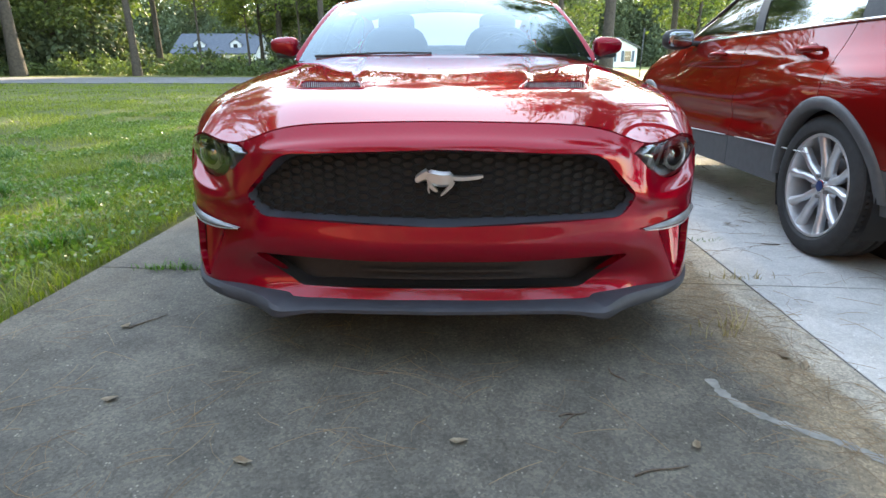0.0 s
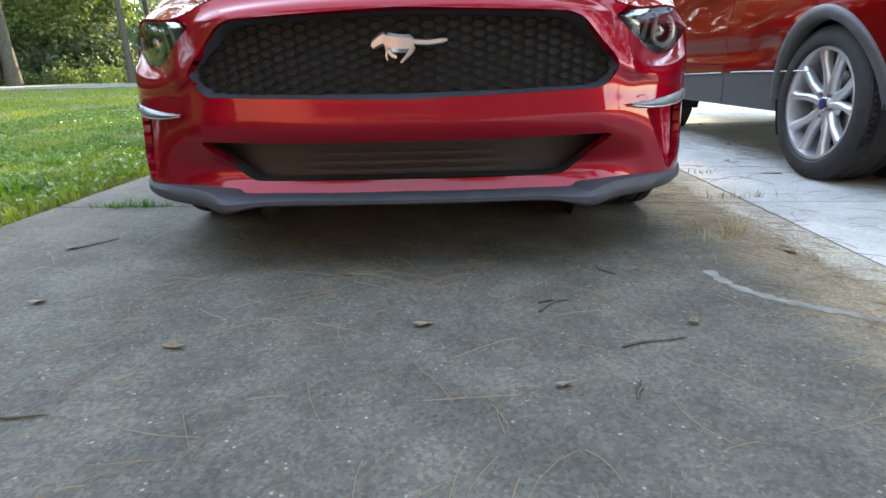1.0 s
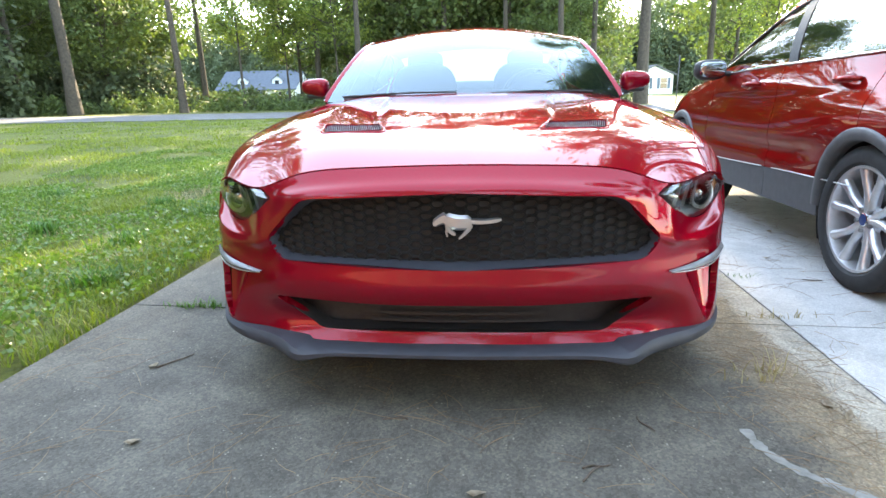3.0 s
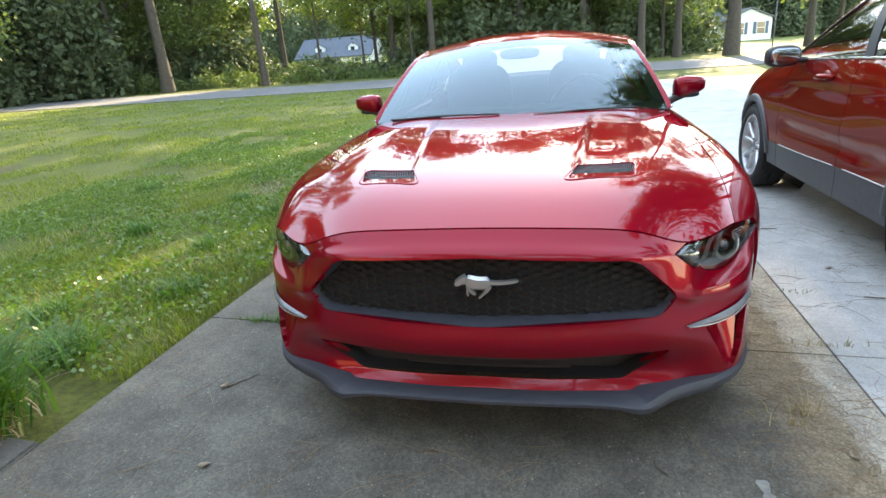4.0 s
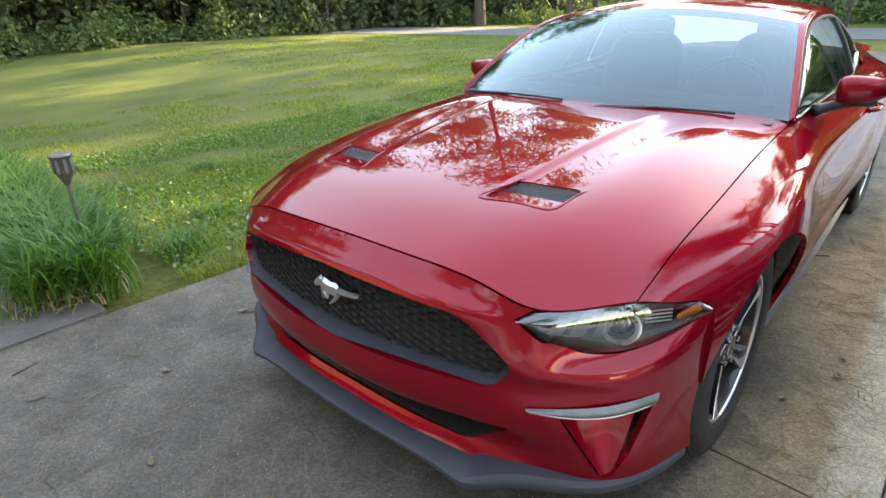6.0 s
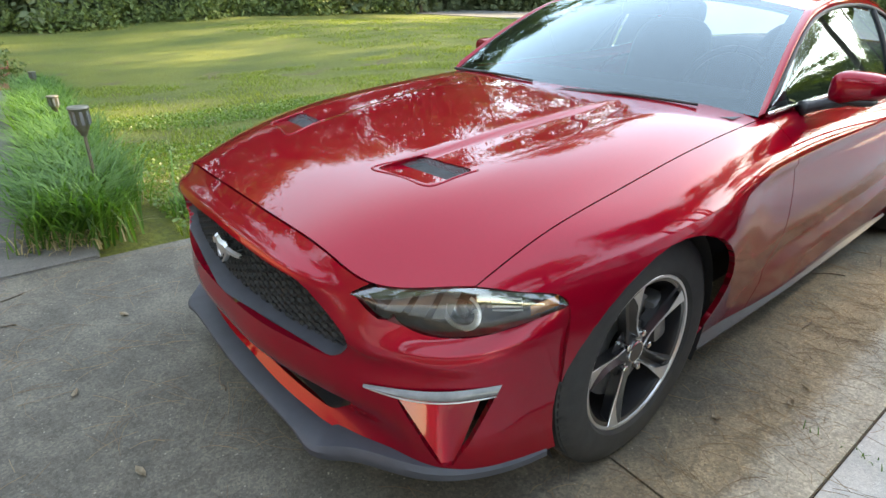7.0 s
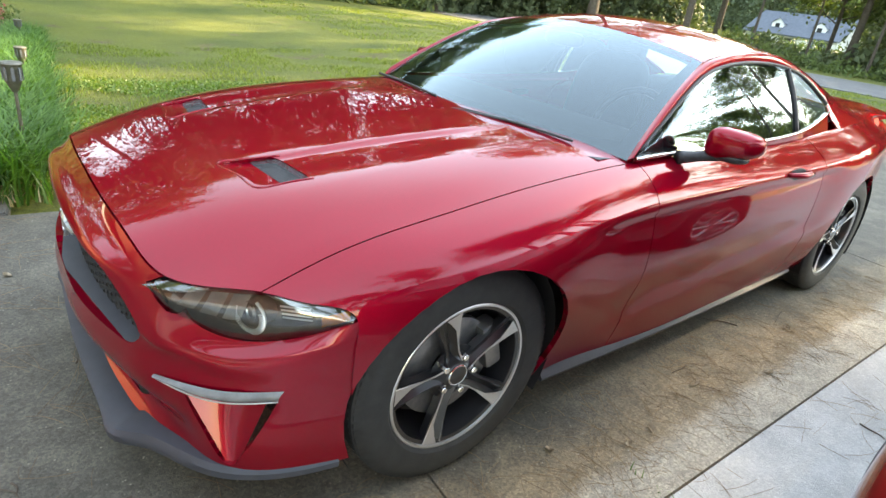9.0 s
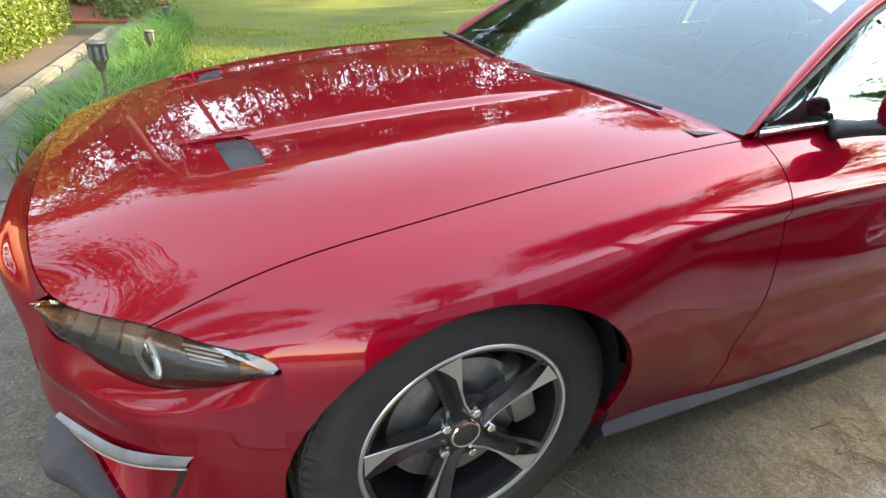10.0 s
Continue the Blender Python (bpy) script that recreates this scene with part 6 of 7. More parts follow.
for k, (x, y, s) in enumerate([(-33, 38, 0.9), (-28, 41, 0.9), (-40, 42, 1.0), (-46, 38, 1.0), (-14.5, 45, 0.9), (-7, 48, 0.9), (3, 50, 1.0), (18, 100, 1.3), (30, 104, 1.4), (6, 96, 1.3), (42, 98, 1.5), (-66, 95, 1.3), (-30, 108, 1.5), (-15, 104, 1.4), (-8, 90, 1.2), (-50, 112, 1.5), (-58, 46, 1.2), (6.5, 40, 0.8)]):
    plant_copy(oaks[k % 3], x, y, rnd.uniform(0, 360), s * rnd.uniform(0.92, 1.1), OAK_L, "tree", "broadleaf trees across the road")
for k, (x, y, s) in enumerate([(-16.6, 38.5, 1.0), (-14.2, 41.0, 0.9), (-10, 39, 0.95), (18.5, 39, 0.9)]):
    plant_copy(light[k % 2], x, y, rnd.uniform(0, 360), s, YOUNG_L, "tree", "young trees across the road")
# a second, thicker row behind
for k, x in enumerate(np.arange(-62, 22, 3.4)):
    if -26 < x < -13 or 8 < x < 19:
        continue
    y = 48 + rnd.uniform(-2, 3)
    plant_copy(oaks[k % 3], x + rnd.uniform(-1, 1), y, rnd.uniform(0, 360), rnd.uniform(1.05, 1.35), OAK_L, "tree", "broadleaf trees across the road")
# the wood that closes the lawn on its west side
for k in range(16):
    x, y = -31 - rnd.uniform(0, 10), -12 + 2.7 * k + rnd.uniform(-1, 1)
    plant_copy(pines[k % 3], x, y, rnd.uniform(0, 360), rnd.uniform(1.0, 1.2), PINE_L, "pine tree", "tall pines west of the lawn")
for k in range(13):
    x, y = -29.5 - rnd.uniform(0, 7), -12 + 3.3 * k + rnd.uniform(-1.2, 1.2)
    plant_copy(oaks[k % 3], x, y, rnd.uniform(0, 360), rnd.uniform(0.7, 1.0), "broadleaf tree at the lawn's wooded edge", "tree", "broadleaf trees west of the lawn")
# unseen trees behind the house, added to darken the sky that the paint reflects
for k, (x, y, s) in enumerate([(-16, -17, 1.3), (-9, -20, 1.4), (-3, -17, 1.35), (4, -19, 1.4), (10, -17, 1.3), (17, -18, 1.4), (-21, -12, 1.3), (-24, -4, 1.2)]):
    plant_copy((pines if k % 2 else oaks)[k % 3], x, y, rnd.uniform(0, 360), s, "tall tree added behind the brick house to darken reflections", "tree", "trees behind the house")
# the trees on the east side, beyond the second car
for k, (x, y, s) in enumerate([(18, 4, 1.0), (20, 9, 1.1), (24, 8, 1.3), (18, -4, 1.0)]):
    plant_copy(oaks[k % 3], x, y, rnd.uniform(0, 360), s, "broadleaf tree beyond the drive", "tree", "trees east of the drive")
for k, (x, y, s) in enumerate([(8.8, 9.5, 1.0), (9.6, 13.5, 1.05), (11.2, 17.5, 1.1), (13.5, 22, 1.15), (15, 1, 1.0)]):
    plant_copy(pines[k % 3], x, y, rnd.uniform(0, 360), s, "tall pine beyond the drive", "pine tree", "pines east of the drive")
for src in pines + oaks + light:
    for o in (*src.children_recursive, src):
        bpy.data.objects.remove(o)


def bushes(name, spots, leaf, size, count, seed, label, kind="stuff", category="undergrowth"):
    """Leafy undergrowth over many overlapping mounds."""
    rng = np.random.default_rng(seed)
    pos, sz = [], []
    for x, y, r, h in spots:
        n = int(count * r * h)
        d = rng.normal(size=(n, 3))
        d /= np.linalg.norm(d, axis=1, keepdims=True)
        d *= rng.uniform(0.55, 1.05, (n, 1)) * (1 + 0.25 * np.sin(d[:, :1] * 7 + x) + 0.2 * np.sin(d[:, 1:2] * 9 + y))
        p = np.array([x, y, terrain(x, y)]) + np.stack([d[:, 0] * r, d[:, 1] * r, abs(d[:, 2]) * h], 1)
        pos.append(p)
        sz.append(np.full(n, size) * rng.uniform(0.6, 1.5, n))
    return tagged(quads(name, np.concatenate(pos), np.concatenate(sz), rng, leaf), label, category, kind=kind)


rng = np.random.default_rng(5)
wood = [(x + rng.normal(), 40 + rng.uniform(0, 5), rng.uniform(2.0, 3.2), rng.uniform(2.2, 4.2) * (0.35 if -24 < x < -11 else 1)) for x in np.arange(-62, 9, 2.0)]
wood += [(x + rng.normal(), 55 + rng.uniform(0, 6), 4.2, rng.uniform(9, 15)) for x in np.arange(-90, 24, 3.0) if not (-34 < x < -14 or x > 9)]
wood += [(x + rng.normal(), 98 + rng.uniform(0, 6), 7.0, rng.uniform(11, 17)) for x in (-60, -52, -46, -40, -34, -28, -22, -16, 8, 14, 20, 26, 32, 38, 44)]
wood += [(-33 + rng.uniform(-3, 1.5), y, rng.uniform(1.8, 3.0), rng.uniform(4.0, 9.0)) for y in np.arange(-14, 36, 1.9)]
wood += [(-39 + rng.uniform(-3, 2), y, 3.4, rng.uniform(10, 15)) for y in np.arange(-16, 40, 2.6)]
wood += [(x + rng.normal(), 112 + rng.uniform(0, 8), 7.0, rng.uniform(7, 13)) for x in np.arange(-120, 48, 6.0)]
bushes("undergrowth", wood, WOOD_LEAF, 0.42, 170, 8, "dark green undergrowth and wood edge across the road")
bushes("wood_edge", [(-29.5 + rng.uniform(-2, 1), y, rng.uniform(0.9, 1.6), rng.uniform(0.8, 2.4)) for y in np.arange(-10, 24, 1.5)] + [(x, 36.2 + rng.uniform(-.5, 1.5), 1.2, rng.uniform(0.7, 1.6)) for x in np.arange(-48, 30, 2.1) if not 3 < x < 16], LEAF_GREEN, 0.20, 420, 9, "green shrubs at the wood's edge")
hedge_far = bushes("far_hedge", [(x, 66 + 0.2 * rng.normal(), 1.2, 1.3) for x in np.arange(-46, -12, 1.2)], LEAF_DARK, 0.25, 260, 12, "clipped dark hedge before the grey-roofed house", "", "hedge")

# ---- houses across the road ----
SIDING = varied("white siding", (0.62, 0.63, 0.62), (0.70, 0.71, 0.70), 1.5, 0.7)
SHUTTER = varied("blue-grey shutters", (0.05, 0.08, 0.11), (0.07, 0.10, 0.13), 3, 0.6)
PANE = mat("dark house window", (0.03, 0.035, 0.04), 0.08)
ROOF_BLUE = varied("blue-grey shingles", (0.06, 0.075, 0.095), (0.09, 0.105, 0.13), 2.5, 0.9)


def house_window(parent, x, y, z, w, h, shutters=True):
    win = box("window", (x, y - 0.03, z), (w + 0.16, 0.10, h + 0.16), EAVE, parent, bevel=0.01)
    box("pane", (x, y - 0.085, z), (w, 0.03, h), PANE, win, bevel=0.005)
    box("glazing_bar", (x, y - 0.11, z), (w, 0.03, 0.05), EAVE, win, bevel=0.005)
    if shutters:
        for s in (-1, 1):
            box("shutter", (x + s * (w / 2 + 0.28), y - 0.06, z), (0.36, 0.06, h + 0.1), SHUTTER, parent, bevel=0.01)


def gable_house(name, x, y, z, w, d, eave, peak, label, roof, windows, along_x=False):
    """A house with a gable towards the road (or a long side)."""
    ob = thing(name, (x, y, z), label, "house")
    bm = bmesh.new()
    if along_x:
        v = [(-w / 2, 0, 0), (w / 2, 0, 0), (w / 2, d, 0), (-w / 2, d, 0), (-w / 2, 0, eave), (w / 2, 0, eave), (w / 2, d, eave), (-w / 2, d, eave), (-w / 2, d / 2, peak), (w / 2, d / 2, peak)]
        fs = [(0, 1, 5, 4), (2, 3, 7, 6), (1, 2, 6, 9, 5), (3, 0, 4, 8, 7)]
        r = [((-w / 2 - 0.3, -0.4, eave - 0.15), (w / 2 + 0.3, -0.4, eave - 0.15), (w / 2 + 0.3, d / 2, peak + 0.05), (-w / 2 - 0.3, d / 2, peak + 0.05)), ((w / 2 + 0.3, d + 0.4, eave - 0.15), (-w / 2 - 0.3, d + 0.4, eave - 0.15), (-w / 2 - 0.3, d / 2, peak + 0.05), (w / 2 + 0.3, d / 2, peak + 0.05))]
    else:
        v = [(-w / 2, 0, 0), (w / 2, 0, 0), (w / 2, d, 0), (-w / 2, d, 0), (-w / 2, 0, eave), (w / 2, 0, eave), (w / 2, d, eave), (-w / 2, d, eave), (0, 0, peak), (0, d, peak)]
        fs = [(0, 1, 5, 8, 4), (2, 3, 7, 9, 6), (1, 2, 6, 5), (3, 0, 4, 7)]
        e = 0.35
        r = [((0, -e, peak + 0.05), (w / 2 + e, -e, eave - e * (peak - eave) / (w / 2)), (w / 2 + e, d, eave - e * (peak - eave) / (w / 2)), (0, d, peak + 0.05)), ((-w / 2 - e, -e, eave - e * (peak - eave) / (w / 2)), (0, -e, peak + 0.05), (0, d, peak + 0.05), (-w / 2 - e, d, eave - e * (peak - eave) / (w / 2)))]
    vs = [bm.verts.new(p) for p in v]
    for f in fs:
        bm.faces.new([vs[k] for k in f])
    part("wall", bm, SIDING, ob)
    for q in r:
        b2 = bmesh.new()
        lo = [b2.verts.new(p) for p in q]
        hi = [b2.verts.new((p[0], p[1], p[2] + 0.16)) for p in q]
        b2.faces.new(lo[::-1]), b2.faces.new(hi)
        for k in range(4):
            b2.faces.new((lo[k], lo[(k + 1) % 4], hi[(k + 1) % 4], hi[k]))
        part("roof", b2, roof, ob)
    for wx, wz, ww, wh in windows:
        house_window(ob, wx, 0, wz, ww, wh)
    return ob


white = gable_house("white_house", 24.1, 85, 0.0, 5.2, 10, 2.7, 3.85, "white-sided house gable with blue-grey shutters", SHINGLE, [(-1.2, 1.5, 0.9, 1.4), (1.3, 1.5, 0.9, 1.4)])
wing = gable_house("white_house", 15.2, 88, 0.0, 12.5, 8, 2.5, 3.9, "long white house wing with porch and shutters", SHINGLE, [(-4.5, 1.5, 1.0, 1.4), (-1.0, 1.5, 1.0, 1.4), (3.6, 1.5, 1.0, 1.4)], True)
for k in range(5):
    box("porch_post", (-5.5 + 2.6 * k, -1.8, 1.25), (0.14, 0.14, 2.5), EAVE, wing, bevel=0.01)
box("porch_roof", (-0.3, -0.9, 2.55), (12.2, 2.1, 0.14), SHINGLE, wing, bevel=0.01)
box("porch_rail", (-0.3, -1.8, 0.8), (11.6, 0.06, 0.08), EAVE, wing, bevel=0.01)
grey = gable_house("dormer_house", -34.5, 86, 0.0, 12, 9, 1.9, 4.6, "house with blue-grey roof and two white dormers", ROOF_BLUE, [(-4, 1.0, 1.0, 1.1), (0, 1.0, 1.0, 1.1), (4, 1.0, 1.0, 1.1)], True)
for x in (-2.4, 3.0):
    d = thing("dormer")
    d.parent, d.location, d.scale = grey, (x, 1.0, 2.35), (0.8, 0.8, 0.65)
    bm = bmesh.new()
    vs = [bm.verts.new(p) for p in ((-0.95, 0, 0), (0.95, 0, 0), (0.95, 0, 1.5), (0, 0, 2.3), (-0.95, 0, 1.5), (-0.95, 2.8, 0), (0.95, 2.8, 0), (0.95, 2.8, 1.5), (0, 2.8, 2.3), (-0.95, 2.8, 1.5))]
    for f in ((0, 1, 2, 3, 4), (1, 6, 7, 2), (5, 0, 4, 9)):
        bm.faces.new([vs[k] for k in f])
    dw = part("dormer_wall", bm, SIDING, d)
    bm = bmesh.new()
    vs = [bm.verts.new(p) for p in ((-1.15, -0.2, 1.35), (0, -0.2, 2.42), (1.15, -0.2, 1.35), (-1.15, 2.8, 1.35), (0, 2.8, 2.42), (1.15, 2.8, 1.35))]
    bm.faces.new((vs[0], vs[1], vs[4], vs[3])), bm.faces.new((vs[1], vs[2], vs[5], vs[4]))
    part("dormer_roof", bm, ROOF_BLUE, d)
    box("dormer_pane", (0, -0.03, 0.85), (0.75, 0.06, 1.0), PANE, d, bevel=0.01)

# mailbox by the road and a thin marker pole
mail = thing("mailbox", (-2.0, 22.0, terrain(-2, 22) - 0.02), "black mailbox on a dark post by the road", "mailbox")
box("post", (0, 0, 0.5), (0.09, 0.09, 1.0), BLACK, mail)
bm = bmesh.new()
bmesh.ops.create_cone(bm, cap_ends=True, segments=20, radius1=0.11, radius2=0.11, depth=0.48, matrix=Matrix.Translation((0, 0, 1.1)) @ Matrix.Rotation(math.pi / 2, 4, "X"))
for v in bm.verts:
    v.co.z = max(v.co.z, 1.0)
part("box", bm, BLACK, mail, smooth=True, angle=40)
pole = tube("marker_pole", [(10.6, 32.0, terrain(10.6, 32)), (10.62, 32.0, terrain(10.6, 32) + 2.6)], 0.03, GREY_PLASTIC, sides=8, smooth_path=False)
tagged(pole, "thin grey pole at the roadside verge", "pole")

# ---- walk, border and hedge west of the drive ----
skew = lambda x: 0.20 - 0.066 * (x + 1.58)                # the walk is square to the drive


def strip_slab(name, x0, x1, y0, y1, top, material, parent=None, wobble=0.0, bevel=0.01):
    bm = bmesh.new()
    xs = np.linspace(x0, x1, max(2, int(abs(x1 - x0) / 0.4) + 1))
    y = (y0 + y1) / 2
    rows = [[bm.verts.new((x, w + skew(x) + wobble * math.sin(x * 1.7), z)) for w, z in ((y0, terrain(x, y) - 0.06), (y0, terrain(x, y) + 0.012 + top), (y1, terrain(x, y) + 0.012 + top), (y1, terrain(x, y) - 0.06))] for x in xs]
    for a, b in zip(rows, rows[1:]):
        for k in range(3):
            bm.faces.new((a[k], a[k + 1], b[k + 1], b[k]))
    bm.faces.new(rows[0][::-1]), bm.faces.new(rows[-1])
    bmesh.ops.recalc_face_normals(bm, faces=list(bm.faces))
    rim = [e for e in bm.edges if len(e.link_faces) == 2 and e.calc_face_angle(0) > 1.0]
    bmesh.ops.bevel(bm, geom=rim, offset=bevel, segments=2, affect="EDGES")
    return part(name, bm, material, parent, smooth=True, angle=40)


tagged(strip_slab("walkway", -11.2, DRIVE_W - 0.01, -1.0, -0.25, 0.012, WALK_GREY, None, 0.02), "narrow grey concrete garden walk", "walkway", kind="structure")
edging = thing("edging", (0, 0, 0), "weathered concrete edging along the hedge bed", "edging", kind="structure")
for k in range(7):
    strip_slab("edging_block", -9.9 + 1.12 * k, -8.8 + 1.12 * k, -1.15, -1.02, 0.07, KERB, edging, 0.0, 0.02)
MULCH = varied("red bark mulch", (0.14, 0.035, 0.02), (0.26, 0.07, 0.035), 25, 0.95, 60, 1.0, 0.03)
tagged(strip_slab("mulch_bed", -10.0, -1.9, -2.6, -1.15, 0.03, SOIL), "dark soil bed under the clipped hedge", "bed", kind="structure")
tagged(strip_slab("mulch_bed", -17.5, -11.2, -3.6, -0.5, 0.04, MULCH), "red bark mulch bed at the walk's end", "bed", kind="structure")
rng = np.random.default_rng(17)


def hedge_block(x0, x1, y0, y1, h, n, seed):
    r = np.random.default_rng(seed)
    face = r.integers(0, 5, n)
    u, v = r.random(n), r.random(n)
    p = np.zeros((n, 3))
    for k in range(n):
        depth = r.uniform(-0.06, 0.05) + 0.04 * math.sin(9 * u[k] * (x1 - x0)) * math.sin(7 * v[k])
        x, y, z = x0 + u[k] * (x1 - x0), y0 + v[k] * (y1 - y0), 0.1 + v[k] * (h - 0.1)
        x, z = x, z + terrain(x, y0)
        p[k] = [(x, y1 - depth, z), (x0 + depth, y0 + u[k] * (y1 - y0), z), (x1 - depth, y0 + u[k] * (y1 - y0), z), (x, y, h - depth), (x, y1 - 0.12 - depth, z)][face[k]]
    return quads("leaves", p, r.uniform(0.035, 0.07, n), r, HEDGE, None, aspect=0.6)


hedge = thing("hedge", (0, 0, 0), "clipped yellow-green hedge beside the garden walk", "hedge")
hedge_block(-9.2, -3.05, -2.5, -1.52, 1.42, 34000, 4).parent = hedge
# solid filler box; its dark colour stands for the shade between the leaves
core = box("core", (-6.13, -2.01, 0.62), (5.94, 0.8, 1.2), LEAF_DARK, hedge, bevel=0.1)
hedge.matrix_basis = Matrix.Translation((-1.58, 0.2, 0)) @ Matrix.Rotation(-0.066, 4, "Z") @ Matrix.Translation((1.58, 0, 0))
for k, (x, y, a) in enumerate(((-12.6, -1.5, 0.16), (-13.3, -1.1, 0.13), (-12.9, -2.1, 0.12), (-14.2, -1.6, 0.12))):
    v, f = limb_mesh([[((x, y, 0), a * 1.4), ((x + 0.02, y, 0.4), a), ((x + 0.1 * k, y + 0.1, 1.6), a * 0.8), ((x + 0.2 * k - 0.2, y + 0.2, 3.0), a * 0.5)]], 10)
    ob = thing("shrub_tree", (0, 0, 0), "shrub trunk standing in red mulch", "shrub", "shrubs at the walk's end")
    fast_mesh("trunk", np.array(v), np.array(f), BARK, ob, smooth=True)
    pos = np.array([x + 0.2 * k - 0.2, y + 0.2, 2.4]) + rng.normal(size=(1500, 3)) * (0.7, 0.7, 0.55)
    quads("crown", pos, rng.uniform(0.06, 0.13, 1500), rng, LEAF_DARK, ob)
bushes("bed_shrubs", [(-12.0, -0.2, 0.55, 0.55), (-13.4, -0.1, 0.7, 0.8), (-15.0, -0.6, 1.0, 1.2), (-16.0, -2.2, 1.3, 1.6), (-11.6, -2.6, 0.7, 0.9), (-13.2, -3.4, 1.0, 1.2)], LEAF_GREEN, 0.08, 2600, 33, "leafy green shrubs in the mulch bed")


def blades(name, roots, heights, lean, width, rng, material, label="", kind="stuff", category="grass", parent=None, segs=3):
    """Arching grass blades: tapering ribbons bent outwards."""
    n = len(roots)
    a = rng.random(n) * 2 * math.pi
    d = np.stack([np.cos(a), np.sin(a), np.zeros(n)], 1)
    side = np.stack([-np.sin(a), np.cos(a), np.zeros(n)], 1)
    h, l = np.asarray(heights).reshape(-1, 1), (np.asarray(heights) * lean * rng.uniform(0.3, 1.2, n)).reshape(-1, 1)
    verts = np.zeros((n, segs * 2 + 1, 3))
    for k in range(segs):
        f = k / segs
        c = roots + d * l * f ** 1.8 + np.array([0, 0, 1.0]) * h * (f - 0.25 * lean * f ** 3)
        w = width * (1 - 0.6 * f)
        verts[:, 2 * k], verts[:, 2 * k + 1] = c - side * w, c + side * w
    verts[:, -1] = roots + d * l + np.array([0, 0, 1.0]) * h * (1 - 0.28 * lean)
    m = segs * 2 + 1
    base = (np.arange(n) * m).reshape(-1, 1)
    tri = []
    for k in range(segs - 1):
        tri += [[2 * k, 2 * k + 1, 2 * k + 3], [2 * k, 2 * k + 3, 2 * k + 2]]
    tri.append([2 * segs - 2, 2 * segs - 1, 2 * segs])
    faces = (base[:, None, :] + np.array(tri)[None]).reshape(-1, 3)
    ob = fast_mesh(name, verts.reshape(-1, 3), faces, material, parent)
    return tagged(ob, label, category, kind=kind) if label else ob


# border grass along the walk, denser clumps, with dry blades at the foot
roots, hs = [], []
for k in range(46):
    x = -1.91 - 0.19 * k + rng.normal() * 0.03
    n = 480 if k < 4 else 330 if k < 14 else 200
    c = np.array([x, -0.02 + 0.014 * k + rng.normal() * 0.07, 0.0])
    p = c + rng.normal(size=(n, 3)) * (0.085, 0.105, 0)
    p[:, 2] = [terrain(q[0], q[1]) for q in p]
    roots.append(p)
    hs.append(rng.uniform(0.24, 0.48, n))
blades("border_grass", np.concatenate(roots), np.concatenate(hs), 0.95, 0.0062, rng, LILY_BLADE, "arching green border grass along the walk", segs=4)
p = np.array([-1.88, -0.12, 0.0]) + rng.normal(size=(260, 3)) * (0.09, 0.11, 0)
blades("dry_grass", p, rng.uniform(0.06, 0.16, 260), 1.5, 0.004, rng, DRY_BLADE, "dry straw-coloured blades at the border's foot", segs=4)

# lawn blades: thick near the drive, thinner away from it
def lawn_blades(n, x0, x1, y0, y1, h0, h1, width, seed, material, label, clump=0.0):
    r = np.random.default_rng(seed)
    p = np.stack([r.uniform(x0, x1, n), r.uniform(y0, y1, n), np.zeros(n)], 1)
    keep = np.array([noise.noise((q[0] * 0.9, q[1] * 0.9, seed)) > -0.16 + 0.30 * r.random() + clump for q in p])
    p = p[keep]
    p[:, 2] = [terrain(q[0], q[1]) - 0.004 for q in p]
    patchy = np.array([1 + 0.6 * noise.noise((q[0] * 2.1, q[1] * 2.1, 3.3)) for q in p])
    blades("lawn_grass", p, r.uniform(h0, h1, len(p)) * patchy, 0.9, width, r, material, label)


lawn_blades(60000, -4.2, DRIVE_W, 0.35, 6.5, 0.03, 0.085, 0.0028, 51, TURF_BLADE, "short green lawn grass beside the drive")
lawn_blades(52000, -10.5, -3.6, 0.5, 12, 0.035, 0.085, 0.0045, 52, TURF_BLADE, "short green lawn grass")
lawn_blades(42000, -24, -1.7, 8, 23, 0.04, 0.09, 0.010, 53, TURF_BLADE, "sunlit lawn grass towards the road")
lawn_blades(16000, -4.2, DRIVE_W, 0.3, 6.5, 0.03, 0.07, 0.003, 54, DRY_BLADE, "dry blades in the lawn", 0.15)
# clover and coarse tufts
n = 70000
p = np.stack([rng.uniform(-6.0, DRIVE_W - 0.02, n), rng.uniform(0.35, 9, n), rng.uniform(0.012, 0.06, n)], 1)
p = p[[noise.noise((q[0] * 0.8, q[1] * 0.8, 9.0)) > -0.12 + 0.3 * noise.noise((q[0] * 2.6, q[1] * 2.6, 4.0)) for q in p]]
p[:, 2] += [terrain(q[0], q[1]) for q in p]
tagged(quads("clover", p, rng.uniform(0.014, 0.038, len(p)), rng, leaf_material("clover", (0.06, 0.12, 0.02), (0.15, 0.22, 0.05), 0.35, 0.35), aspect=0.8, up=0.2), "clover leaves among the lawn grass", "clover", kind="stuff")
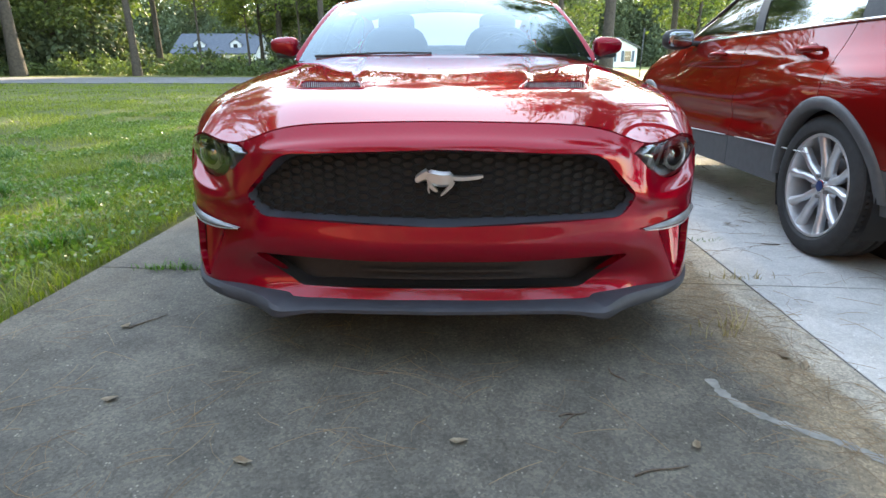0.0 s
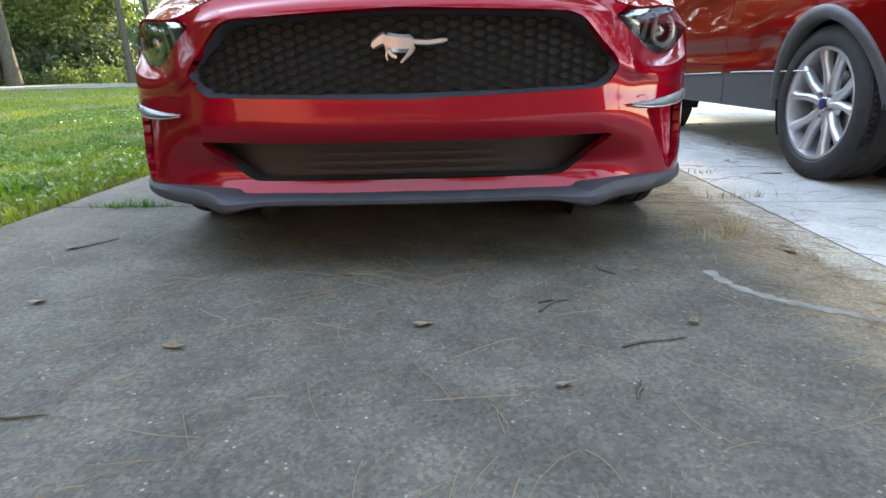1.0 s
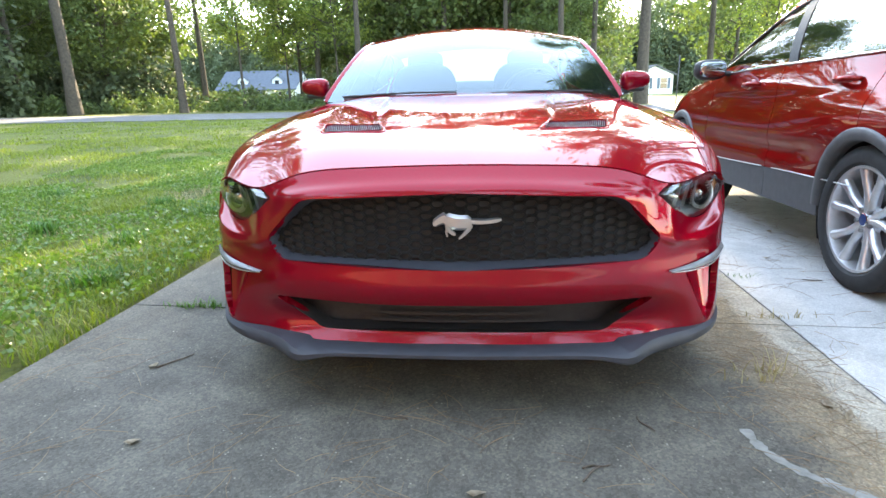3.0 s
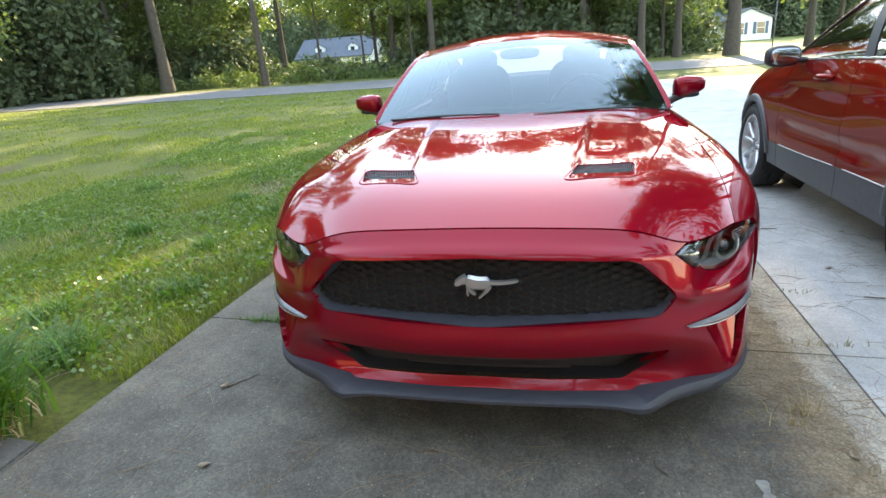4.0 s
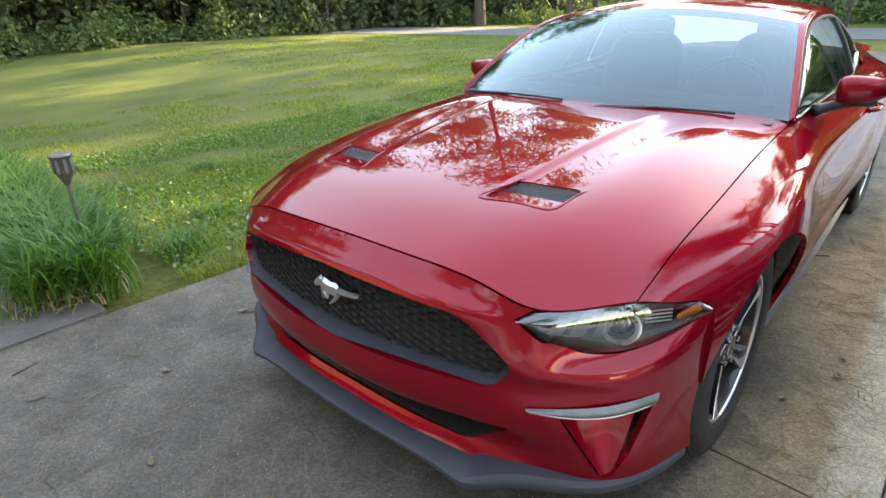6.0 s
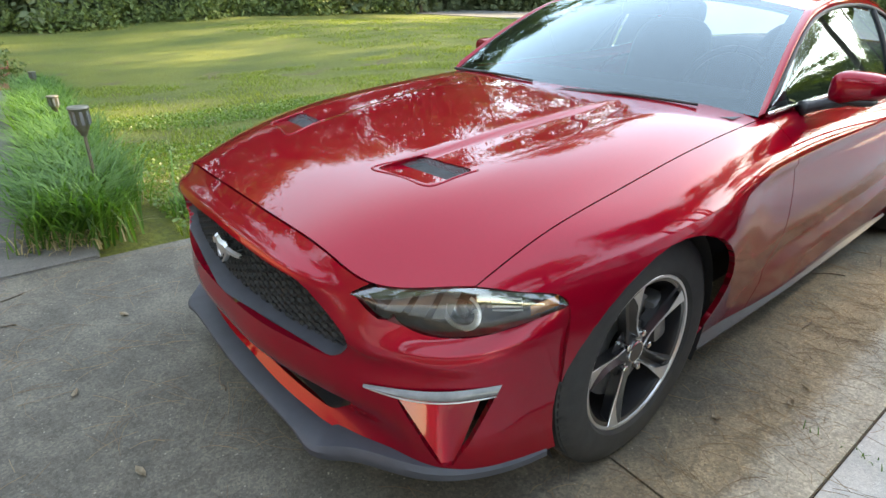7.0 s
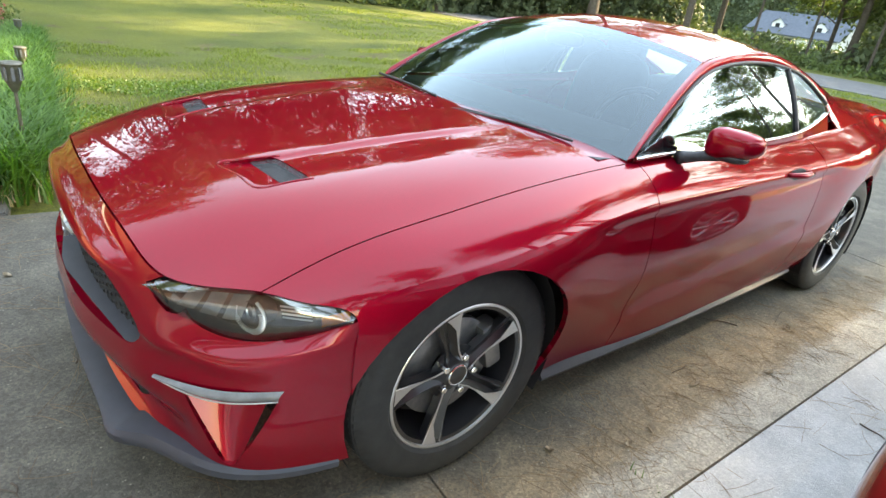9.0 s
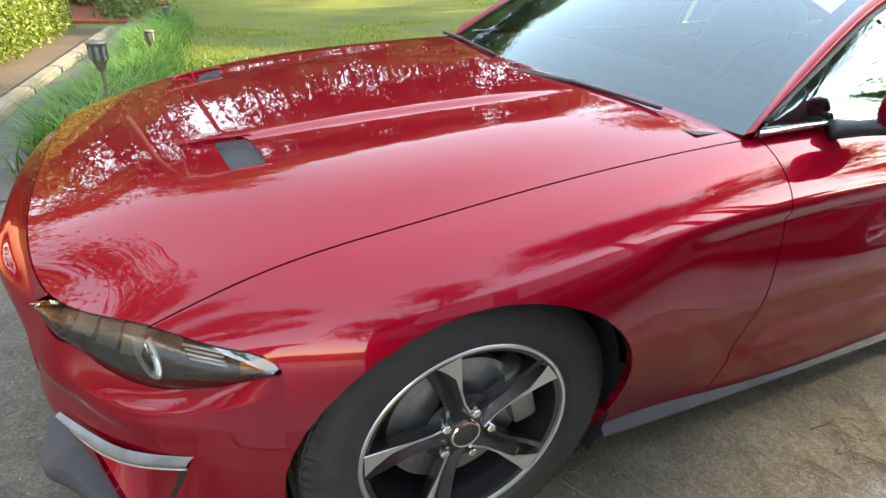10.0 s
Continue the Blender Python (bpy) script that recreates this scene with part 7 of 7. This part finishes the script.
for k, (x, y, h, n) in enumerate(((-2.05, 0.55, 0.17, 240), (-1.95, 1.25, 0.13, 160), (-2.3, 2.1, 0.14, 180), (-2.6, 1.0, 0.13, 150), (-3.3, 2.6, 0.15, 160), (-2.9, 3.6, 0.14, 150), (-4.0, 1.7, 0.15, 150), (-2.2, 3.1, 0.12, 120), (-4.6, 4.4, 0.2, 120))):
    c = np.array([x, y, terrain(x, y)]) + rng.normal(size=(n, 3)) * (0.07, 0.07, 0)
    tagged(blades("grass_tuft", c, rng.uniform(0.5, 1.1, n) * h, 0.9, 0.004, rng, LILY_BLADE, segs=4), "coarse bright green grass tuft in the lawn", "grass tuft", kind="stuff")
# weeds in the joints
for x, y, h, n, m in ((-1.17, 0.925, 0.06, 90, LILY_BLADE), (-1.30, 0.93, 0.045, 60, LILY_BLADE), (1.255, 0.84, 0.05, 30, DRY_BLADE), (1.285, 1.37, 0.04, 20, LILY_BLADE), (0.98, 0.36, 0.10, 26, DRY_BLADE), (0.93, 0.30, 0.09, 18, DRY_BLADE)):
    c = np.array([x, y, -0.004]) + rng.normal(size=(n, 3)) * (0.06, 0.012, 0)
    tagged(blades("weed", c, rng.uniform(0.4, 1.1, n) * h, 1.0, 0.002, rng, m, segs=4), "small weed growing from a slab joint", "weed", kind="stuff")

# path lights
def path_light(x, y, top, lean):
    ob = thing("path_light", (x, y, terrain(x, y) - 0.02), "dark metal path light on a thin stake", "path light", "path lights along the walk")
    h = top - terrain(x, y) + 0.02
    tube("stake", [(lean, 0.0, 0), (lean * 0.4, 0, h * 0.6), (0, 0, h - 0.11)], 0.009, BRONZE, ob, sides=8)
    lathe_z("head", [(0.014, h - 0.16), (0.040, h - 0.10), (0.048, h - 0.02), (0.056, h - 0.008), (0.05, h), (0.0, h + 0.006)], BRONZE, ob)
    for k in range(8):
        a = math.pi * 2 * k / 8
        box("louvre", (0.046 * math.cos(a), 0.046 * math.sin(a), h - 0.06), (0.006, 0.016, 0.07), PALE_LENS, ob, bevel=0.001, turn=Matrix.Rotation(a, 4, "Z"))


def lathe_z(name, profile, material, parent, count=20):
    verts = [(r * math.cos(2 * math.pi * i / count), r * math.sin(2 * math.pi * i / count), z) for i in range(count) for r, z in profile]
    k = len(profile)
    faces = [(i * k + j, ((i + 1) % count) * k + j, ((i + 1) % count) * k + j + 1, i * k + j + 1) for i in range(count) for j in range(k - 1)]
    ob = from_lists(name, verts, faces, material, parent)
    ob.data.set_sharp_from_angle(angle=radians(35))
    return ob


BRONZE = varied("weathered bronze metal", (0.12, 0.11, 0.09), (0.20, 0.185, 0.15), 40, 0.45, metal=0.6)
path_light(-2.17, 0.08, 0.645, 0.0)
path_light(-5.31, 0.29, 0.27, 0.0)
path_light(-9.4, 0.52, 0.07, 0.02)

# ---- litter on the concrete ----
STRAW = leaf_material("pine straw", (0.11, 0.06, 0.03), (0.26, 0.17, 0.09), 0.1)
TWIG = varied("twig bark", (0.06, 0.045, 0.033), (0.13, 0.10, 0.075), 60, 0.9)


def straw(n, x0, x1, y0, y1, seed, length=(0.05, 0.16), dense=None):
    r = np.random.default_rng(seed)
    verts, faces = [], []
    made = 0
    while made < n:
        x, y = r.uniform(x0, x1), r.uniform(y0, y1)
        if dense and r.random() > dense(x, y):
            continue
        made += 1
        for _ in range(int(r.integers(1, 4))):
            a, ln, bend = r.random() * 2 * math.pi, r.uniform(*length), r.normal() * 0.25
            px, py = x + r.normal() * 0.02, y + r.normal() * 0.02
            b = len(verts)
            for k in range(4):
                f = k / 3
                qx, qy = px + ln * f * math.cos(a + bend * f), py + ln * f * math.sin(a + bend * f)
                w = 0.0006
                z = drive_z(qx, qy) + 0.0025 + 0.004 * math.sin(math.pi * f)
                verts += [(qx - w * math.sin(a), qy + w * math.cos(a), z), (qx, qy, z + 0.0012), (qx + w * math.sin(a), qy - w * math.cos(a), z)]
            faces += [(b + 3 * k + j, b + 3 * k + j + 1, b + 3 * k + j + 4, b + 3 * k + j + 3) for k in range(3) for j in (0, 1)]
    ob = fast_mesh("pine_straw", np.array(verts), np.array(faces), STRAW)
    return tagged(ob, "scattered brown pine straw on the concrete", "pine straw", kind="stuff")


near_joint = lambda x, y: 0.12 + 0.88 * math.exp(-((x - 1.02) / 0.16) ** 2)
straw(230, -1.6, 1.2, -1.4, 0.6, 71)
straw(620, 0.75, 1.3, -0.6, 4.2, 72, (0.04, 0.12), near_joint)
straw(320, 1.3, 3.0, -1.2, 4.5, 73, (0.05, 0.18))
straw(36, -1.5, 1.2, -1.4, 0.3, 74, (0.12, 0.22))
# twigs, leaves, chips
rng = np.random.default_rng(23)
for k in range(22):
    x, y = (rng.uniform(-1.5, 1.1), rng.uniform(-1.2, 0.35)) if k < 12 else (rng.uniform(0.8, 2.6), rng.uniform(0.4, 4.0))
    a, ln = rng.random() * 6.28, rng.uniform(0.06, 0.17)
    pts = [(x + ln * f * math.cos(a) + rng.normal() * 0.004, y + ln * f * math.sin(a) + rng.normal() * 0.004, drive_z(x, y) + 0.004) for f in (0, 0.4, 0.7, 1)]
    tagged(tube("twig", pts, [0.003, 0.0025, 0.0015], TWIG, sides=5), "thin dark fallen twig on the concrete", "twig", "twigs on the drive")
LEAF_DEAD = varied("dead leaf", (0.22, 0.16, 0.10), (0.48, 0.40, 0.29), 30, 0.8)
spots = [(1.075, 0.162), (1.10, 0.10), (0.30, -0.52), (-0.45, -0.35), (0.62, -0.28), (0.95, 1.2), (1.07, 1.461), (1.066, 1.6), (1.0, 2.0), (1.12, 2.4), (0.98, 2.9), (1.6, 1.7), (1.9, 2.3), (-0.9, -0.1), (0.05, -0.27), (-1.1, 0.35)]
for k, (x, y) in enumerate(spots):
    bm = bmesh.new()
    ln, w = rng.uniform(0.018, 0.034), rng.uniform(0.008, 0.014)
    ring = [(-ln, 0, 0.004), (-ln * 0.4, w, 0.010), (ln * 0.4, w * 0.9, 0.006), (ln, 0, 0.012), (ln * 0.4, -w, 0.007), (-ln * 0.4, -w * 0.8, 0.004)]
    vs = [bm.verts.new(p) for p in ring]
    c = bm.verts.new((0, 0, 0.002))
    for j in range(6):
        bm.faces.new((vs[j], vs[(j + 1) % 6], c))
    r = bmesh.ops.solidify(bm, geom=list(bm.faces), thickness=0.0008)
    ob = part("fallen_leaf", bm, LEAF_DEAD)
    ob.matrix_basis = pose(x, y, drive_z(x, y) + 0.001, 0, 0, rng.uniform(0, 360))
    tagged(ob, "curled brown dead leaf on the concrete", "leaf", "fallen leaves on the drive")
# worn white curved paint mark
arc = along([(0.785, 0.03, 0), (0.79, -0.05, 0), (0.82, -0.12, 0), (0.87, -0.18, 0), (0.94, -0.235, 0), (1.01, -0.29, 0), (1.05, -0.36, 0)], 40)
verts, faces = [], []
tan = np.gradient(arc, axis=0)
for i, p in enumerate(arc):
    nrm = np.array([-tan[i][1], tan[i][0], 0]) / np.linalg.norm(tan[i])
    w = 0.014 + 0.004 * math.sin(i * 1.3) + 0.003 * math.sin(i * 2.9)
    verts += [p + nrm * w + (0, 0, 0.0012), p - nrm * w + (0, 0, 0.0012)]
tagged(from_lists("paint_mark", verts, grid_faces(40, 2), varied("faded white paint", (0.13, 0.125, 0.11), (0.25, 0.24, 0.215), 24, 0.85)), "worn white curved paint mark on the old slab", "paint mark", kind="structure")
